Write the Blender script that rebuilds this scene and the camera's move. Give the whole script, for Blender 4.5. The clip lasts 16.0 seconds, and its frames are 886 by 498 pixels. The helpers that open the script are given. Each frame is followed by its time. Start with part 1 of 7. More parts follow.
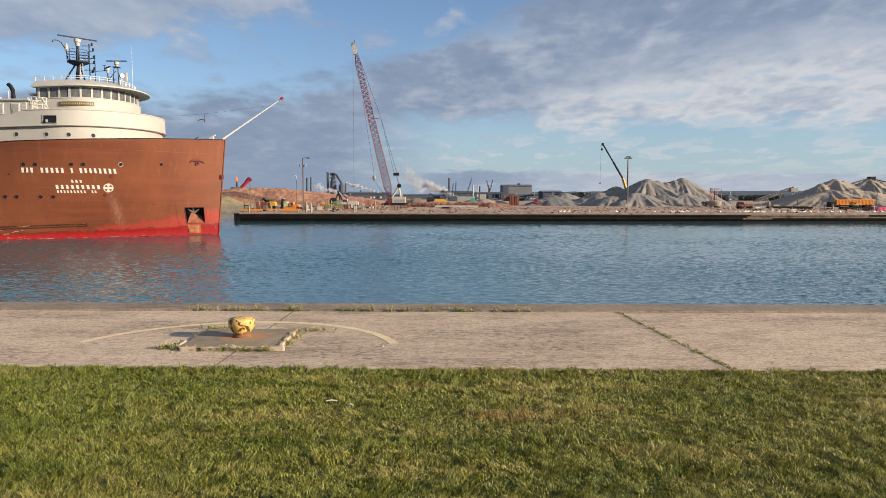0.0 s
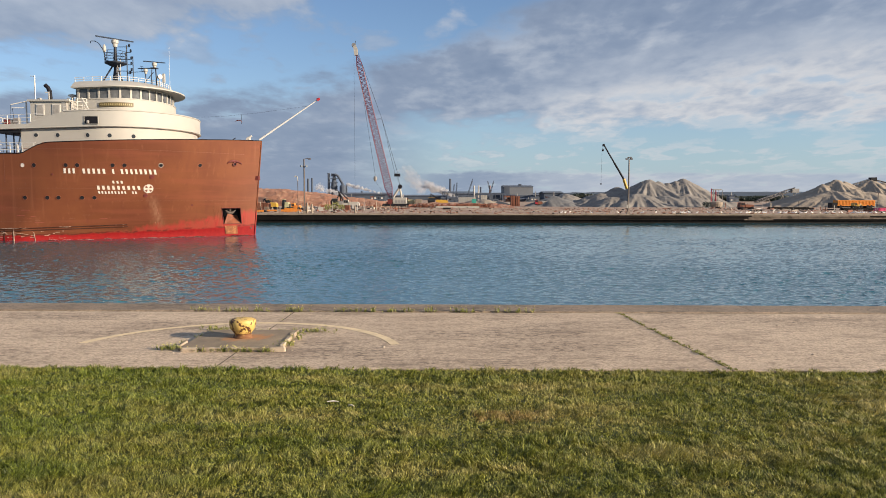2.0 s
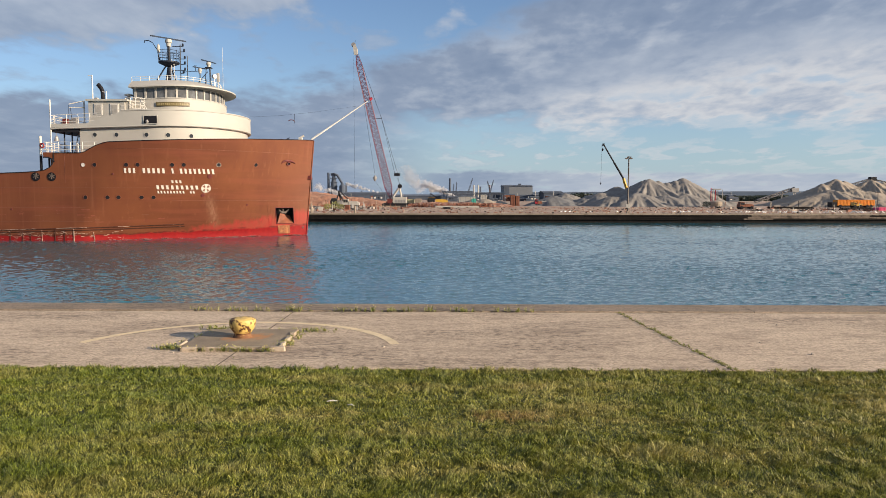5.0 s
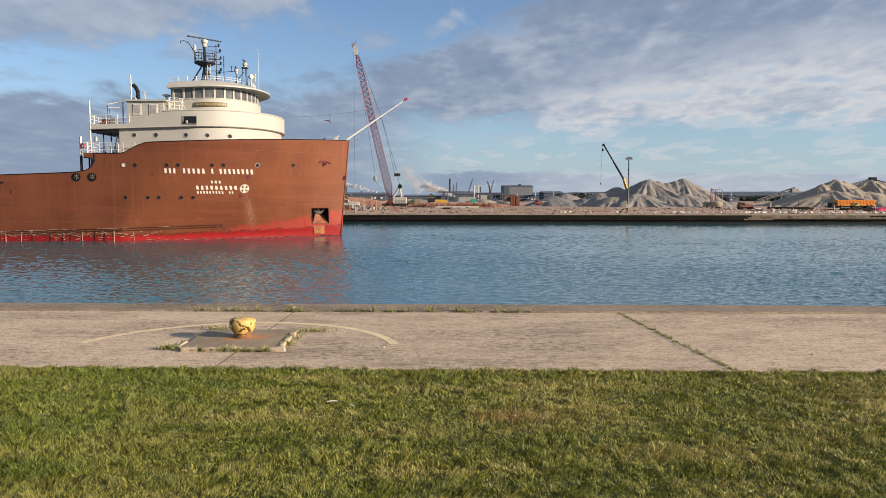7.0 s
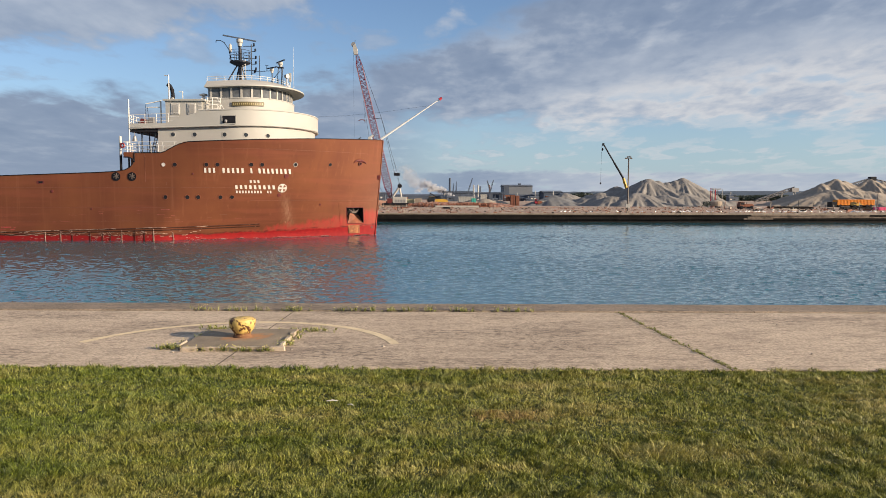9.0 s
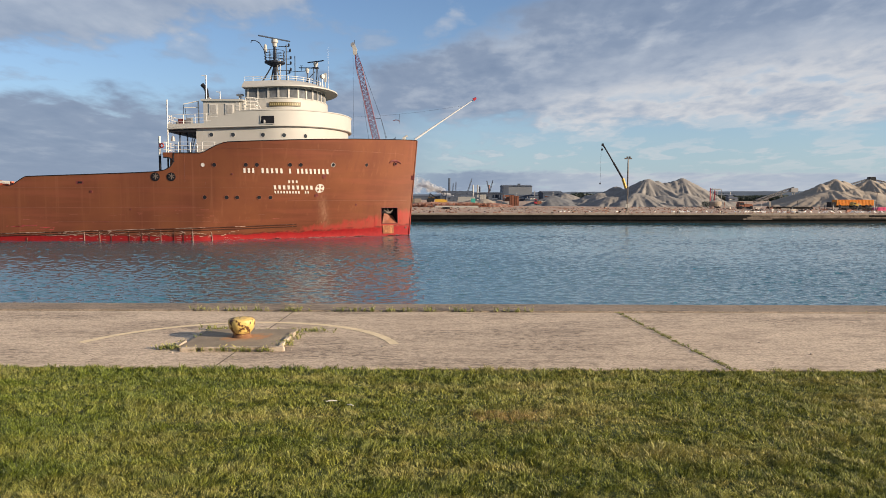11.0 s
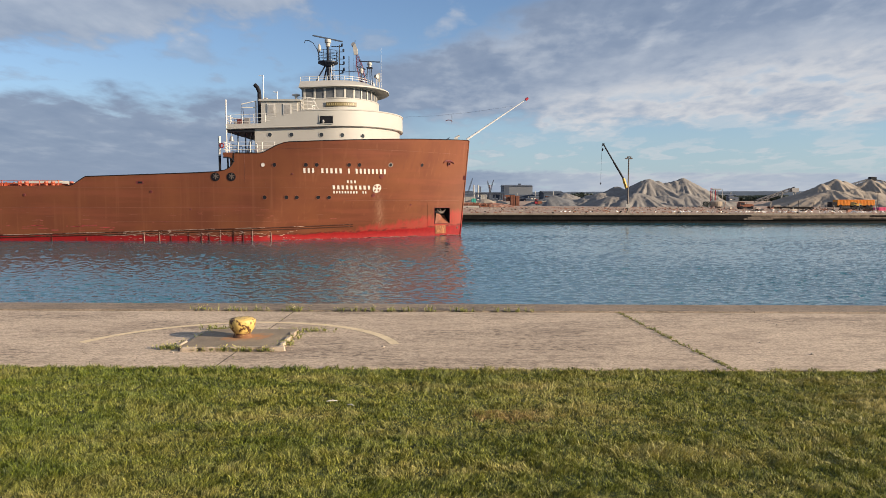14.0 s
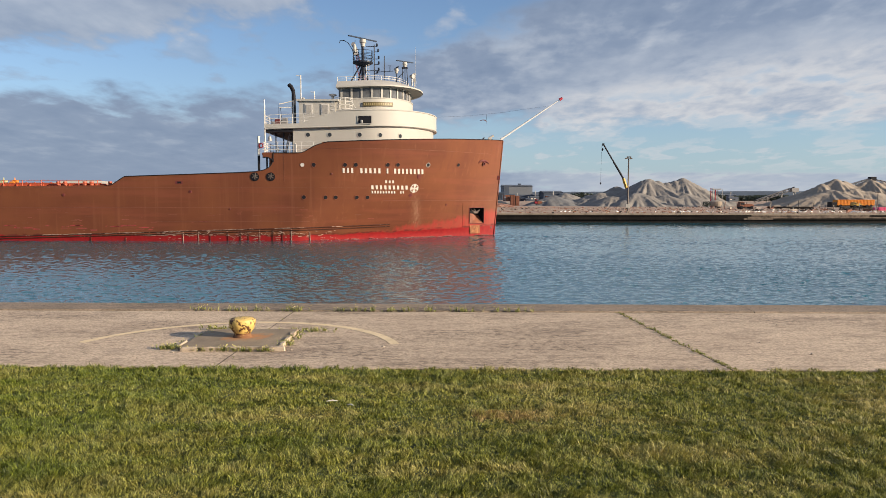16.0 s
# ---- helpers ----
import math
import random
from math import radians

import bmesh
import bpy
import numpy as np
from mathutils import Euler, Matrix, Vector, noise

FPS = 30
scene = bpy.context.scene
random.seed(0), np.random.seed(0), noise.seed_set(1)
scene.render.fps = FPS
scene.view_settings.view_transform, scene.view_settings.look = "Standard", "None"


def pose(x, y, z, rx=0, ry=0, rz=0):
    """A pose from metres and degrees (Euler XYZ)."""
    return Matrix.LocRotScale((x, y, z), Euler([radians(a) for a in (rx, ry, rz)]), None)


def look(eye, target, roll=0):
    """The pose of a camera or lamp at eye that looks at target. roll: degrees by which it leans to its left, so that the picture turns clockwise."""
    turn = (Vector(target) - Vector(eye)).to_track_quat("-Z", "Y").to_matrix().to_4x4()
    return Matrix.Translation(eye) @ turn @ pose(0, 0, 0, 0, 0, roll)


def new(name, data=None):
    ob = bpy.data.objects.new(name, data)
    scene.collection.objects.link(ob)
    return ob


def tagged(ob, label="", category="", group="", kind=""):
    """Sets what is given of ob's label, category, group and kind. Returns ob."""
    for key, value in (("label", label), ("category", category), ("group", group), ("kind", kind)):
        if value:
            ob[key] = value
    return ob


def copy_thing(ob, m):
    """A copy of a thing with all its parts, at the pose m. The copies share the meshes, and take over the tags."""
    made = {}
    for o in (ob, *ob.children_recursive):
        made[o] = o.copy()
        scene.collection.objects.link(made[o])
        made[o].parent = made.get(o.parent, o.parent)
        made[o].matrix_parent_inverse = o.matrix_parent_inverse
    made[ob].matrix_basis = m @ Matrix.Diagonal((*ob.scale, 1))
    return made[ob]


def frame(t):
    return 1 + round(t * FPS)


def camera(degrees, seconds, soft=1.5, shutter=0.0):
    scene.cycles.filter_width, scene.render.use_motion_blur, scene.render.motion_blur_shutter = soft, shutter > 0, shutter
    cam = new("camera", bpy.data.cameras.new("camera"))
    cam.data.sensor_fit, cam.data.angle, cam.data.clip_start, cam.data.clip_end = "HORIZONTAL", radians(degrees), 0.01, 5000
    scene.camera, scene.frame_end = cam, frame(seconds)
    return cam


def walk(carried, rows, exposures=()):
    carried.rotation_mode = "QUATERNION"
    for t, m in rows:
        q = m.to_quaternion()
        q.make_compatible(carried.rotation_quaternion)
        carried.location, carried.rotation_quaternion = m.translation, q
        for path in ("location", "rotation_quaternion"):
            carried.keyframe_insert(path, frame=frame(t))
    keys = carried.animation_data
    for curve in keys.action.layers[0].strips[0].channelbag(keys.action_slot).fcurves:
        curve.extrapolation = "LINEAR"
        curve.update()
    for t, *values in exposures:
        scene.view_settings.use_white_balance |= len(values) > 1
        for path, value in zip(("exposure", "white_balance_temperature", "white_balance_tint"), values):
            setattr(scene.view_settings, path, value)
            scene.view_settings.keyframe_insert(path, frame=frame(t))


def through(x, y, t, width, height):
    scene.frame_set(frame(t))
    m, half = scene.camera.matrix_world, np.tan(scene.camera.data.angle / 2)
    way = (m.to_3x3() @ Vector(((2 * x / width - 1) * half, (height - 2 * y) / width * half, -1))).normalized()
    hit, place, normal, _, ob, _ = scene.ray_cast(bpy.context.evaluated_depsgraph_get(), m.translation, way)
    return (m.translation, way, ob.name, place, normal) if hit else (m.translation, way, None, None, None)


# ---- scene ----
cam = camera(65.0, 16.0, soft=0.65)


def sway(dx, dy):
    """The tripod's slight give: turn in fortieths of a degree to the left and up."""
    return Matrix.Translation((0, 0, 2.8)) @ pose(0, 0, 0, 90 - 4.23 + dy * 0.0466, 0, dx * 0.0466) @ pose(0, 0, 0, 0, 0, 0.05)


walk(cam, [(t, sway(dx, dy)) for t, dx, dy in (
    (0.0, -1.0, -0.6), (1.0, 0.2, 0.3), (2.0, 0.7, 0.8), (3.0, 0.9, 0.8), (4.0, 0.2, -0.2), (6.5, 0.3, 0.5), (7.0, 0.4, 0.5),
    (8.0, 0.0, -0.3), (9.0, 0.0, -0.4), (11.5, -1.0, 0.0), (12.5, -0.3, 0.0), (14.0, 0.1, -0.1), (16.0, 0.0, -0.2))])

# ---- world and sun ----
SUN_EL, SUN_AZ = radians(15.5), radians(110)          # azimuth clockwise from +y
world = bpy.data.worlds.new("world")
scene.world = world
world.use_nodes = True


def nd(tree, kind, **kw):
    n = tree.nodes.new(kind)
    for k, v in kw.items():
        if k.startswith("in_"):
            n.inputs[int(k[3:])].default_value = v
        else:
            setattr(n, k, v)
    return n


def ln(tree, *pairs):
    for a, b in pairs:
        tree.links.new(a, b)


def math_node(tree, op, a, b=None, clamp=False):
    n = tree.nodes.new("ShaderNodeMath")
    n.operation, n.use_clamp = op, clamp
    for i, v in enumerate((a, b)):
        if v is None:
            continue
        if isinstance(v, (int, float)):
            n.inputs[i].default_value = v
        else:
            tree.links.new(v, n.inputs[i])
    return n.outputs[0]


def ramp(tree, fac, stops):
    n = tree.nodes.new("ShaderNodeValToRGB")
    while len(n.color_ramp.elements) < len(stops):
        n.color_ramp.elements.new(0.5)
    for e, (p, c) in zip(n.color_ramp.elements, stops):
        e.position = p
        e.color = (*c, 1) if not isinstance(c, (int, float)) else (c, c, c, 1)
    tree.links.new(fac, n.inputs[0])
    return n.outputs[0]


def mixc(tree, fac, a, b, kind="MIX"):
    n = tree.nodes.new("ShaderNodeMix")
    n.data_type, n.blend_type = "RGBA", kind
    for sock, v in ((n.inputs[0], fac), (n.inputs[6], a), (n.inputs[7], b)):
        if isinstance(v, (int, float)):
            sock.default_value = v
        elif isinstance(v, tuple):
            sock.default_value = (*v, 1)
        else:
            tree.links.new(v, sock)
    return n.outputs[2]


def build_sky():
    T = world.node_tree
    T.nodes.clear()
    out, bg = nd(T, "ShaderNodeOutputWorld"), nd(T, "ShaderNodeBackground")
    bg.inputs[1].default_value = 0.0865
    sky = nd(T, "ShaderNodeTexSky", sky_type="NISHITA", sun_disc=False, sun_elevation=SUN_EL, sun_rotation=SUN_AZ, altitude=180,
             air_density=1.0, dust_density=0.6, ozone_density=2.5)
    tc = nd(T, "ShaderNodeTexCoord")
    sep = nd(T, "ShaderNodeSeparateXYZ")
    ln(T, (tc.outputs["Generated"], sep.inputs[0]))
    M = lambda op, a, b=None, c=False: math_node(T, op, a, b, c)
    h = M("MAXIMUM", sep.outputs[2], 0.0)
    deep = M("ADD", M("ABSOLUTE", sep.outputs[1]), 0.02)
    az, el = M("DIVIDE", sep.outputs[0], deep), M("DIVIDE", h, deep)

    def bump_at(base, slope, width):
        """A soft band along the line el = base + slope * az."""
        q = M("DIVIDE", M("SUBTRACT", el, M("ADD", M("MULTIPLY", az, slope), base)), width)
        return M("POWER", 2.718, M("MULTIPLY", M("MULTIPLY", q, q), -1.0))

    def step(v, a, b):
        n = nd(T, "ShaderNodeMapRange", interpolation_type="SMOOTHSTEP")
        n.inputs[1].default_value, n.inputs[2].default_value = a, b
        ln(T, (v, n.inputs[0]))
        return n.outputs[0]

    d = M("ADD", h, 0.16)
    com = nd(T, "ShaderNodeCombineXYZ")
    ln(T, (M("DIVIDE", sep.outputs[0], d), com.inputs[0]), (M("DIVIDE", sep.outputs[1], d), com.inputs[1]))

    def cloud(scale, detail, rough, sx, sy, rot, loc, warp=0.0):
        mp, n = nd(T, "ShaderNodeMapping"), nd(T, "ShaderNodeTexNoise")
        mp.inputs["Location"].default_value, mp.inputs["Rotation"].default_value, mp.inputs["Scale"].default_value = loc, (0, 0, radians(rot)), (sx, sy, 1)
        n.inputs["Scale"].default_value, n.inputs["Detail"].default_value, n.inputs["Roughness"].default_value = scale, detail, rough
        n.inputs["Distortion"].default_value = warp
        ln(T, (com.outputs[0], mp.inputs[0]), (mp.outputs[0], n.inputs[0]))
        return M("SUBTRACT", n.outputs[0], 0.5)

    def mul(a, b):
        return M("MULTIPLY", a, b)

    def plus(*terms):
        total = terms[0]
        for q in terms[1:]:
            total = M("ADD", total, q)
        return total

    def no(v):
        return M("SUBTRACT", 1.0, v)
    n1 = cloud(1.0, 8, 0.55, 0.7, 1.0, 20, (3.1, 1.4, 0))
    n2 = cloud(2.6, 7, 0.52, 0.95, 0.75, 12, (0.4, 7.7, 0), 0.2)
    n3 = cloud(6.0, 7, 0.52, 1.0, 0.7, 12, (5.4, 2.7, 0), 0.2)
    n4 = cloud(15.0, 6, 0.5, 1.0, 0.65, 10, (1.4, 4.2, 0), 0.2)
    u = M("MINIMUM", M("MAXIMUM", az, -1.1), 1.1)
    right = step(u, -0.17, 0.05)
    ragged = plus(mul(n1, 0.10), mul(n2, 0.10), mul(n3, 0.06), mul(n4, 0.025))
    v = plus(el, ragged)
    over = M("SUBTRACT", v, M("MAXIMUM", plus(mul(u, 0.27), 0.205), 0.135))       # height over the bank's upper edge
    bank = mul(no(step(over, -0.020, 0.022)), plus(no(right), mul(right, step(v, 0.085, 0.125))))
    high = step(M("SUBTRACT", v, mul(u, 0.125)), 0.268, 0.300)                    # the sheet above the blue gap
    low = mul(no(step(plus(el, mul(ragged, 0.16)), 0.031, 0.040)), right)                                   # the grey layer on the horizon
    wisps = mul(mul(bump_at(0.058, 0.01, 0.030), right), step(plus(n2, n3), -0.02, 0.20))
    gap = mul(step(plus(n2, n3, mul(n1, 0.6)), 0.06, 0.26), 0.50)                  # thin shreds in the open blue
    cover = M("MAXIMUM", M("MAXIMUM", mul(bank, 0.95), mul(high, 0.90)), M("MAXIMUM", mul(low, 0.92), M("MAXIMUM", mul(wisps, 0.75), mul(gap, step(el, 0.08, 0.14)))))
    cover = mul(cover, no(mul(step(el, 0.32, 0.75), 0.50)))
    holes = mul(mul(step(plus(mul(n2, 0.8), n3), 0.05, 0.24), right), step(plus(v, mul(u, -0.2)), 0.13, 0.09))
    cover = mul(cover, no(mul(holes, 0.55)))
    core = bump_at(0.142, 0.205, 0.048)
    sunny = mul(step(M("SUBTRACT", mul(u, 0.19), M("SUBTRACT", v, 0.150)), -0.01, 0.05), step(u, -0.02, 0.22))
    lit = plus(mul(plus(mul(n2, 1.25), mul(n3, 1.0), mul(n4, 0.45)), mul(plus(mul(right, 0.45), 0.55), plus(mul(step(el, 0.02, 0.07), 0.75), 0.25))), 0.42)
    lit = plus(lit, mul(sunny, 0.40), mul(high, 0.20), mul(core, -0.04), mul(no(right), -0.07), mul(low, -0.12), mul(wisps, 0.30), mul(step(el, 0.28, 0.50), mul(step(u, -0.3, 0.5), 0.18)))
    body = ramp(T, lit, [(0.0, (1.28, 1.70, 2.50)), (0.35, (1.72, 2.14, 2.92)), (0.65, (2.75, 3.1, 3.72)), (0.95, (4.2, 4.25, 4.45))])
    blue = mixc(T, 1.0, sky.outputs[0], (0.86, 0.88, 0.98), "MULTIPLY")
    haze = M("POWER", 2.718, M("MULTIPLY", h, -9.0))
    blue = mixc(T, M("MULTIPLY", haze, 0.75), blue, (2.5, 3.55, 4.6))
    col = mixc(T, cover, blue, body)
    ln(T, (col, bg.inputs[0]), (bg.outputs[0], out.inputs[0]))


build_sky()
sun = new("sun", bpy.data.lights.new("sun", "SUN"))
sun.data.energy, sun.data.angle, sun.data.color = 5.0, radians(0.6), (1.0, 0.82, 0.62)
sun_dir = Vector((math.sin(SUN_AZ) * math.cos(SUN_EL), math.cos(SUN_AZ) * math.cos(SUN_EL), math.sin(SUN_EL)))
sun.matrix_world = look(sun_dir * 60, (0, 0, 0))
scene.view_settings.exposure = 0.82


# ---- geometry helpers ----
class G:
    """Collects vertices and faces of one part."""

    def __init__(self):
        self.v, self.f = [], []

    def add(self, verts, faces):
        n = len(self.v)
        self.v += [tuple(v) for v in verts]
        self.f += [tuple(i + n for i in f) for f in faces]
        return self

    def box(self, x0, x1, y0, y1, z0, z1, m=None):
        c = [(x, y, z) for z in (z0, z1) for x, y in ((x0, y0), (x1, y0), (x1, y1), (x0, y1))]
        if m is not None:
            c = [m @ Vector(p) for p in c]
        return self.add(c, [(3, 2, 1, 0), (4, 5, 6, 7), (0, 1, 5, 4), (1, 2, 6, 5), (2, 3, 7, 6), (3, 0, 4, 7)])

    def tube(self, pts, r, n=8, caps=True):
        pts = [Vector(p) for p in pts]
        rs = r if isinstance(r, (list, tuple)) else [r] * len(pts)
        vs, fs = [], []
        for i, p in enumerate(pts):
            d = (pts[min(i + 1, len(pts) - 1)] - pts[max(i - 1, 0)]).normalized()
            a = d.orthogonal().normalized() if abs(d.z) > 0.99 else d.cross(Vector((0, 0, 1))).normalized()
            b = d.cross(a)
            vs += [p + (a * math.cos(2 * math.pi * k / n) + b * math.sin(2 * math.pi * k / n)) * rs[i] for k in range(n)]
        for i in range(len(pts) - 1):
            fs += [(i * n + k, i * n + (k + 1) % n, (i + 1) * n + (k + 1) % n, (i + 1) * n + k) for k in range(n)]
        if caps:
            fs += [tuple(range(n))[::-1], tuple(range((len(pts) - 1) * n, len(pts) * n))]
        return self.add(vs, fs)

    def lathe(self, prof, n=24, c=(0, 0, 0)):
        """prof: (radius, z) from the bottom up."""
        vs = [(c[0] + r * math.cos(2 * math.pi * k / n), c[1] + r * math.sin(2 * math.pi * k / n), c[2] + z) for r, z in prof for k in range(n)]
        fs = [(i * n + k, i * n + (k + 1) % n, (i + 1) * n + (k + 1) % n, (i + 1) * n + k) for i in range(len(prof) - 1) for k in range(n)]
        fs += [tuple(range(n))[::-1], tuple(range((len(prof) - 1) * n, len(prof) * n))]
        return self.add(vs, fs)

    def prism(self, poly, z0, z1, lift=None):
        """An outline in x, y between two heights; lift(x, y) adds to both."""
        n = len(poly)
        f = lift or (lambda x, y: 0)
        vs = [(x, y, z0 + f(x, y)) for x, y in poly] + [(x, y, z1 + f(x, y)) for x, y in poly]
        return self.add(vs, [tuple(range(n))[::-1], tuple(range(n, 2 * n))] + [(i, (i + 1) % n, n + (i + 1) % n, n + i) for i in range(n)])

    def wall(self, line, z0, z1, th, lift=None, closed=False):
        """A wall of thickness th along a line in x, y."""
        f = lift or (lambda x, y: 0)
        n = len(line)
        P = [Vector((x, y)) for x, y in line]
        vs = []
        for i, p in enumerate(P):
            a, b = (P[(i - 1) % n], P[(i + 1) % n]) if closed else (P[max(i - 1, 0)], P[min(i + 1, n - 1)])
            t = (b - a).normalized()
            q = p + Vector((-t.y, t.x)) * th
            l = f(p.x, p.y)
            vs += [(p.x, p.y, z0 + l), (p.x, p.y, z1 + l), (q.x, q.y, z1 + l), (q.x, q.y, z0 + l)]
        fs = []
        for i in range(n if closed else n - 1):
            j = (i + 1) % n
            fs += [(i * 4 + k, j * 4 + k, j * 4 + (k + 1) % 4, i * 4 + (k + 1) % 4) for k in range(4)]
        if not closed:
            fs += [(3, 2, 1, 0), tuple((n - 1) * 4 + k for k in range(4))]
        return self.add(vs, fs)

    def mesh(self, name, smooth=False):
        me = bpy.data.meshes.new(name)
        me.from_pydata(self.v, [], self.f)
        bm = bmesh.new()
        bm.from_mesh(me)
        bmesh.ops.recalc_face_normals(bm, faces=bm.faces)
        bm.to_mesh(me)
        bm.free()
        if smooth:
            me.polygons.foreach_set("use_smooth", [True] * len(me.polygons))
            if smooth != "all":
                me.set_sharp_from_angle(angle=radians(35))
        me.update()
        return me


def part(name, g, material, parent=None, label="", smooth=False, m=None):
    me = g.mesh(name, smooth) if isinstance(g, G) else g
    if not me.materials:
        me.materials.append(material)
    ob = new(name, me)
    if m is not None:
        ob.matrix_basis = m
    if parent is not None:
        ob.parent = parent
    if label:
        ob["label"] = label
    return ob


def thing(name, label, category, group="", kind="", m=None):
    ob = new(name)
    ob.empty_display_size = 0.2
    if m is not None:
        ob.matrix_basis = m
    return tagged(ob, label, category, group, kind)


# ---- materials ----
def mat(name, base, rough=0.6, metal=0.0, var=0.25, scale=3.0, fine=40.0, bump=0.15, dist=0.01, spots=None, spot_at=(0.6, 0.7), coat=0.0, island=False):
    """A surface with variation at two scales; spots: the colour of patches (rust, dirt)."""
    m = bpy.data.materials.new(name)
    m.use_nodes = True
    T = m.node_tree
    p = T.nodes["Principled BSDF"]
    tc = nd(T, "ShaderNodeTexCoord")
    a, b = nd(T, "ShaderNodeTexNoise"), nd(T, "ShaderNodeTexNoise")
    a.inputs["Scale"].default_value, a.inputs["Detail"].default_value = scale, 5
    b.inputs["Scale"].default_value, b.inputs["Detail"].default_value = fine, 4
    ln(T, (tc.outputs["Object"], a.inputs[0]), (tc.outputs["Object"], b.inputs[0]))
    dark, light = tuple(c * (1 - var) for c in base), tuple(min(c * (1 + var), 1) for c in base)
    col = mixc(T, ramp(T, a.outputs[0], [(0.3, 0.0), (0.7, 1.0)]), dark, light)
    col = mixc(T, math_node(T, "MULTIPLY", ramp(T, b.outputs[0], [(0.35, 0.0), (0.65, 1.0)]), 0.35), col, tuple(c * (1 - var * 1.6) for c in base))
    if spots:
        s = nd(T, "ShaderNodeTexNoise")
        s.inputs["Scale"].default_value, s.inputs["Detail"].default_value, s.inputs["Roughness"].default_value = scale * 1.7, 8, 0.65
        ln(T, (tc.outputs["Object"], s.inputs[0]))
        col = mixc(T, ramp(T, s.outputs[0], [(spot_at[0], 0.0), (spot_at[1], 1.0)]), col, spots)
    if island:
        oi = nd(T, "ShaderNodeObjectInfo")
        k = math_node(T, "ADD", math_node(T, "MULTIPLY", oi.outputs["Random"], 0.3), 0.85)
        col = mixc(T, 1.0, col, k, "MULTIPLY")
    ln(T, (col, p.inputs["Base Color"]))
    p.inputs["Roughness"].default_value, p.inputs["Metallic"].default_value = rough, metal
    p.inputs["Coat Weight"].default_value = coat
    if bump:
        bp = nd(T, "ShaderNodeBump")
        bp.inputs["Strength"].default_value, bp.inputs["Distance"].default_value = bump, dist
        ln(T, (b.outputs[0], bp.inputs["Height"]), (bp.outputs[0], p.inputs["Normal"]))
    return m


M_white = mat("white_paint", (0.392, 0.378, 0.343), 0.62, var=0.05, scale=0.5, fine=8, bump=0.05, spots=(0.62, 0.5, 0.36), spot_at=(0.70, 0.86))
M_black = mat("black_paint", (0.018, 0.018, 0.022), 0.5, var=0.3, scale=2)
M_glass = mat("dark_glass", (0.03, 0.035, 0.04), 0.06, var=0.1, bump=0)
M_letters = mat("letter_paint", (0.62, 0.58, 0.52), 0.5, var=0.06, scale=1.5, fine=12)
M_polewhite = mat("white_enamel", (0.74, 0.72, 0.69), 0.4, var=0.04)
M_rail = mat("rail_paint", (0.56, 0.54, 0.50), 0.5, var=0.06)
M_joint = mat("joint_dirt", (0.07, 0.052, 0.035), 0.95, var=0.4, scale=6)
M_line = mat("worn_yellow_line", (0.70, 0.56, 0.345), 0.8, var=0.12, scale=3, spots=(0.50, 0.38, 0.24), spot_at=(0.54, 0.72))
M_soil = mat("soil", (0.050, 0.066, 0.018), 0.95, var=0.35, scale=1.5, fine=60, bump=0.6, dist=0.02)
M_timber = mat("dark_timber", (0.012, 0.010, 0.009), 0.8, var=0.4, scale=0.6, fine=6, spots=(0.040, 0.032, 0.026), spot_at=(0.58, 0.72))
M_far = mat("far_ground", (0.33, 0.245, 0.185), 0.95, var=0.3, scale=0.09, fine=1.6, spots=(0.27, 0.15, 0.10), spot_at=(0.5, 0.6))
M_steel = mat("galvanised_pole", (0.30, 0.29, 0.28), 0.5, 0.4, var=0.15)
M_red = mat("crane_red", (0.12, 0.020, 0.048), 0.55, var=0.15)
M_orange2 = mat("barrier_orange", (0.62, 0.22, 0.035), 0.5, var=0.12)
M_yellow = mat("machine_yellow", (0.52, 0.31, 0.045), 0.5, var=0.1)
M_orange = mat("trailer_orange", (0.70, 0.235, 0.012), 0.5, var=0.08)
M_gravel = mat("gravel", (0.205, 0.190, 0.172), 0.95, var=0.18, scale=0.25, fine=5, bump=0.5, dist=0.15)


M_pole = mat("weathered_pole", (0.12, 0.095, 0.08), 0.6, 0.2, var=0.2, scale=1.0, fine=9)
M_strake = mat("rusty_strake", (0.06, 0.025, 0.018), 0.7, var=0.4, scale=1.2, fine=9, spots=(0.30, 0.17, 0.12), spot_at=(0.6, 0.7))
M_scrape = mat("pale_scrape", (0.38, 0.27, 0.21), 0.7, var=0.2, scale=2, fine=14, spots=(0.2, 0.07, 0.05), spot_at=(0.5, 0.65))
M_chute = mat("red_lead", (0.22, 0.070, 0.034), 0.6, var=0.3, scale=1.5, fine=8)
M_seam = mat("plate_seam", (0.165, 0.057, 0.032), 0.6, var=0.25, scale=0.8)
M_scuffred = mat("scuffed_red", (0.26, 0.07, 0.05), 0.65, var=0.3, scale=2, fine=9)
M_redwear = mat("worn_red_lead", (0.30, 0.040, 0.036), 0.65, var=0.3, scale=2, fine=9, spots=(0.17, 0.05, 0.03), spot_at=(0.45, 0.6))
M_run = mat("pale_run", (0.225, 0.088, 0.052), 0.65, var=0.3, scale=1.5, fine=9)
M_rustred = mat("dark_red_iron", (0.13, 0.022, 0.018), 0.6, var=0.3, scale=3)
M_rustplate = mat("rust_plate", (0.25, 0.085, 0.035), 0.75, var=0.35, scale=1.5, fine=10, spots=(0.42, 0.20, 0.07), spot_at=(0.5, 0.65))
M_hullflat = mat("hull_brown", (0.17, 0.056, 0.027), 0.45, var=0.1)
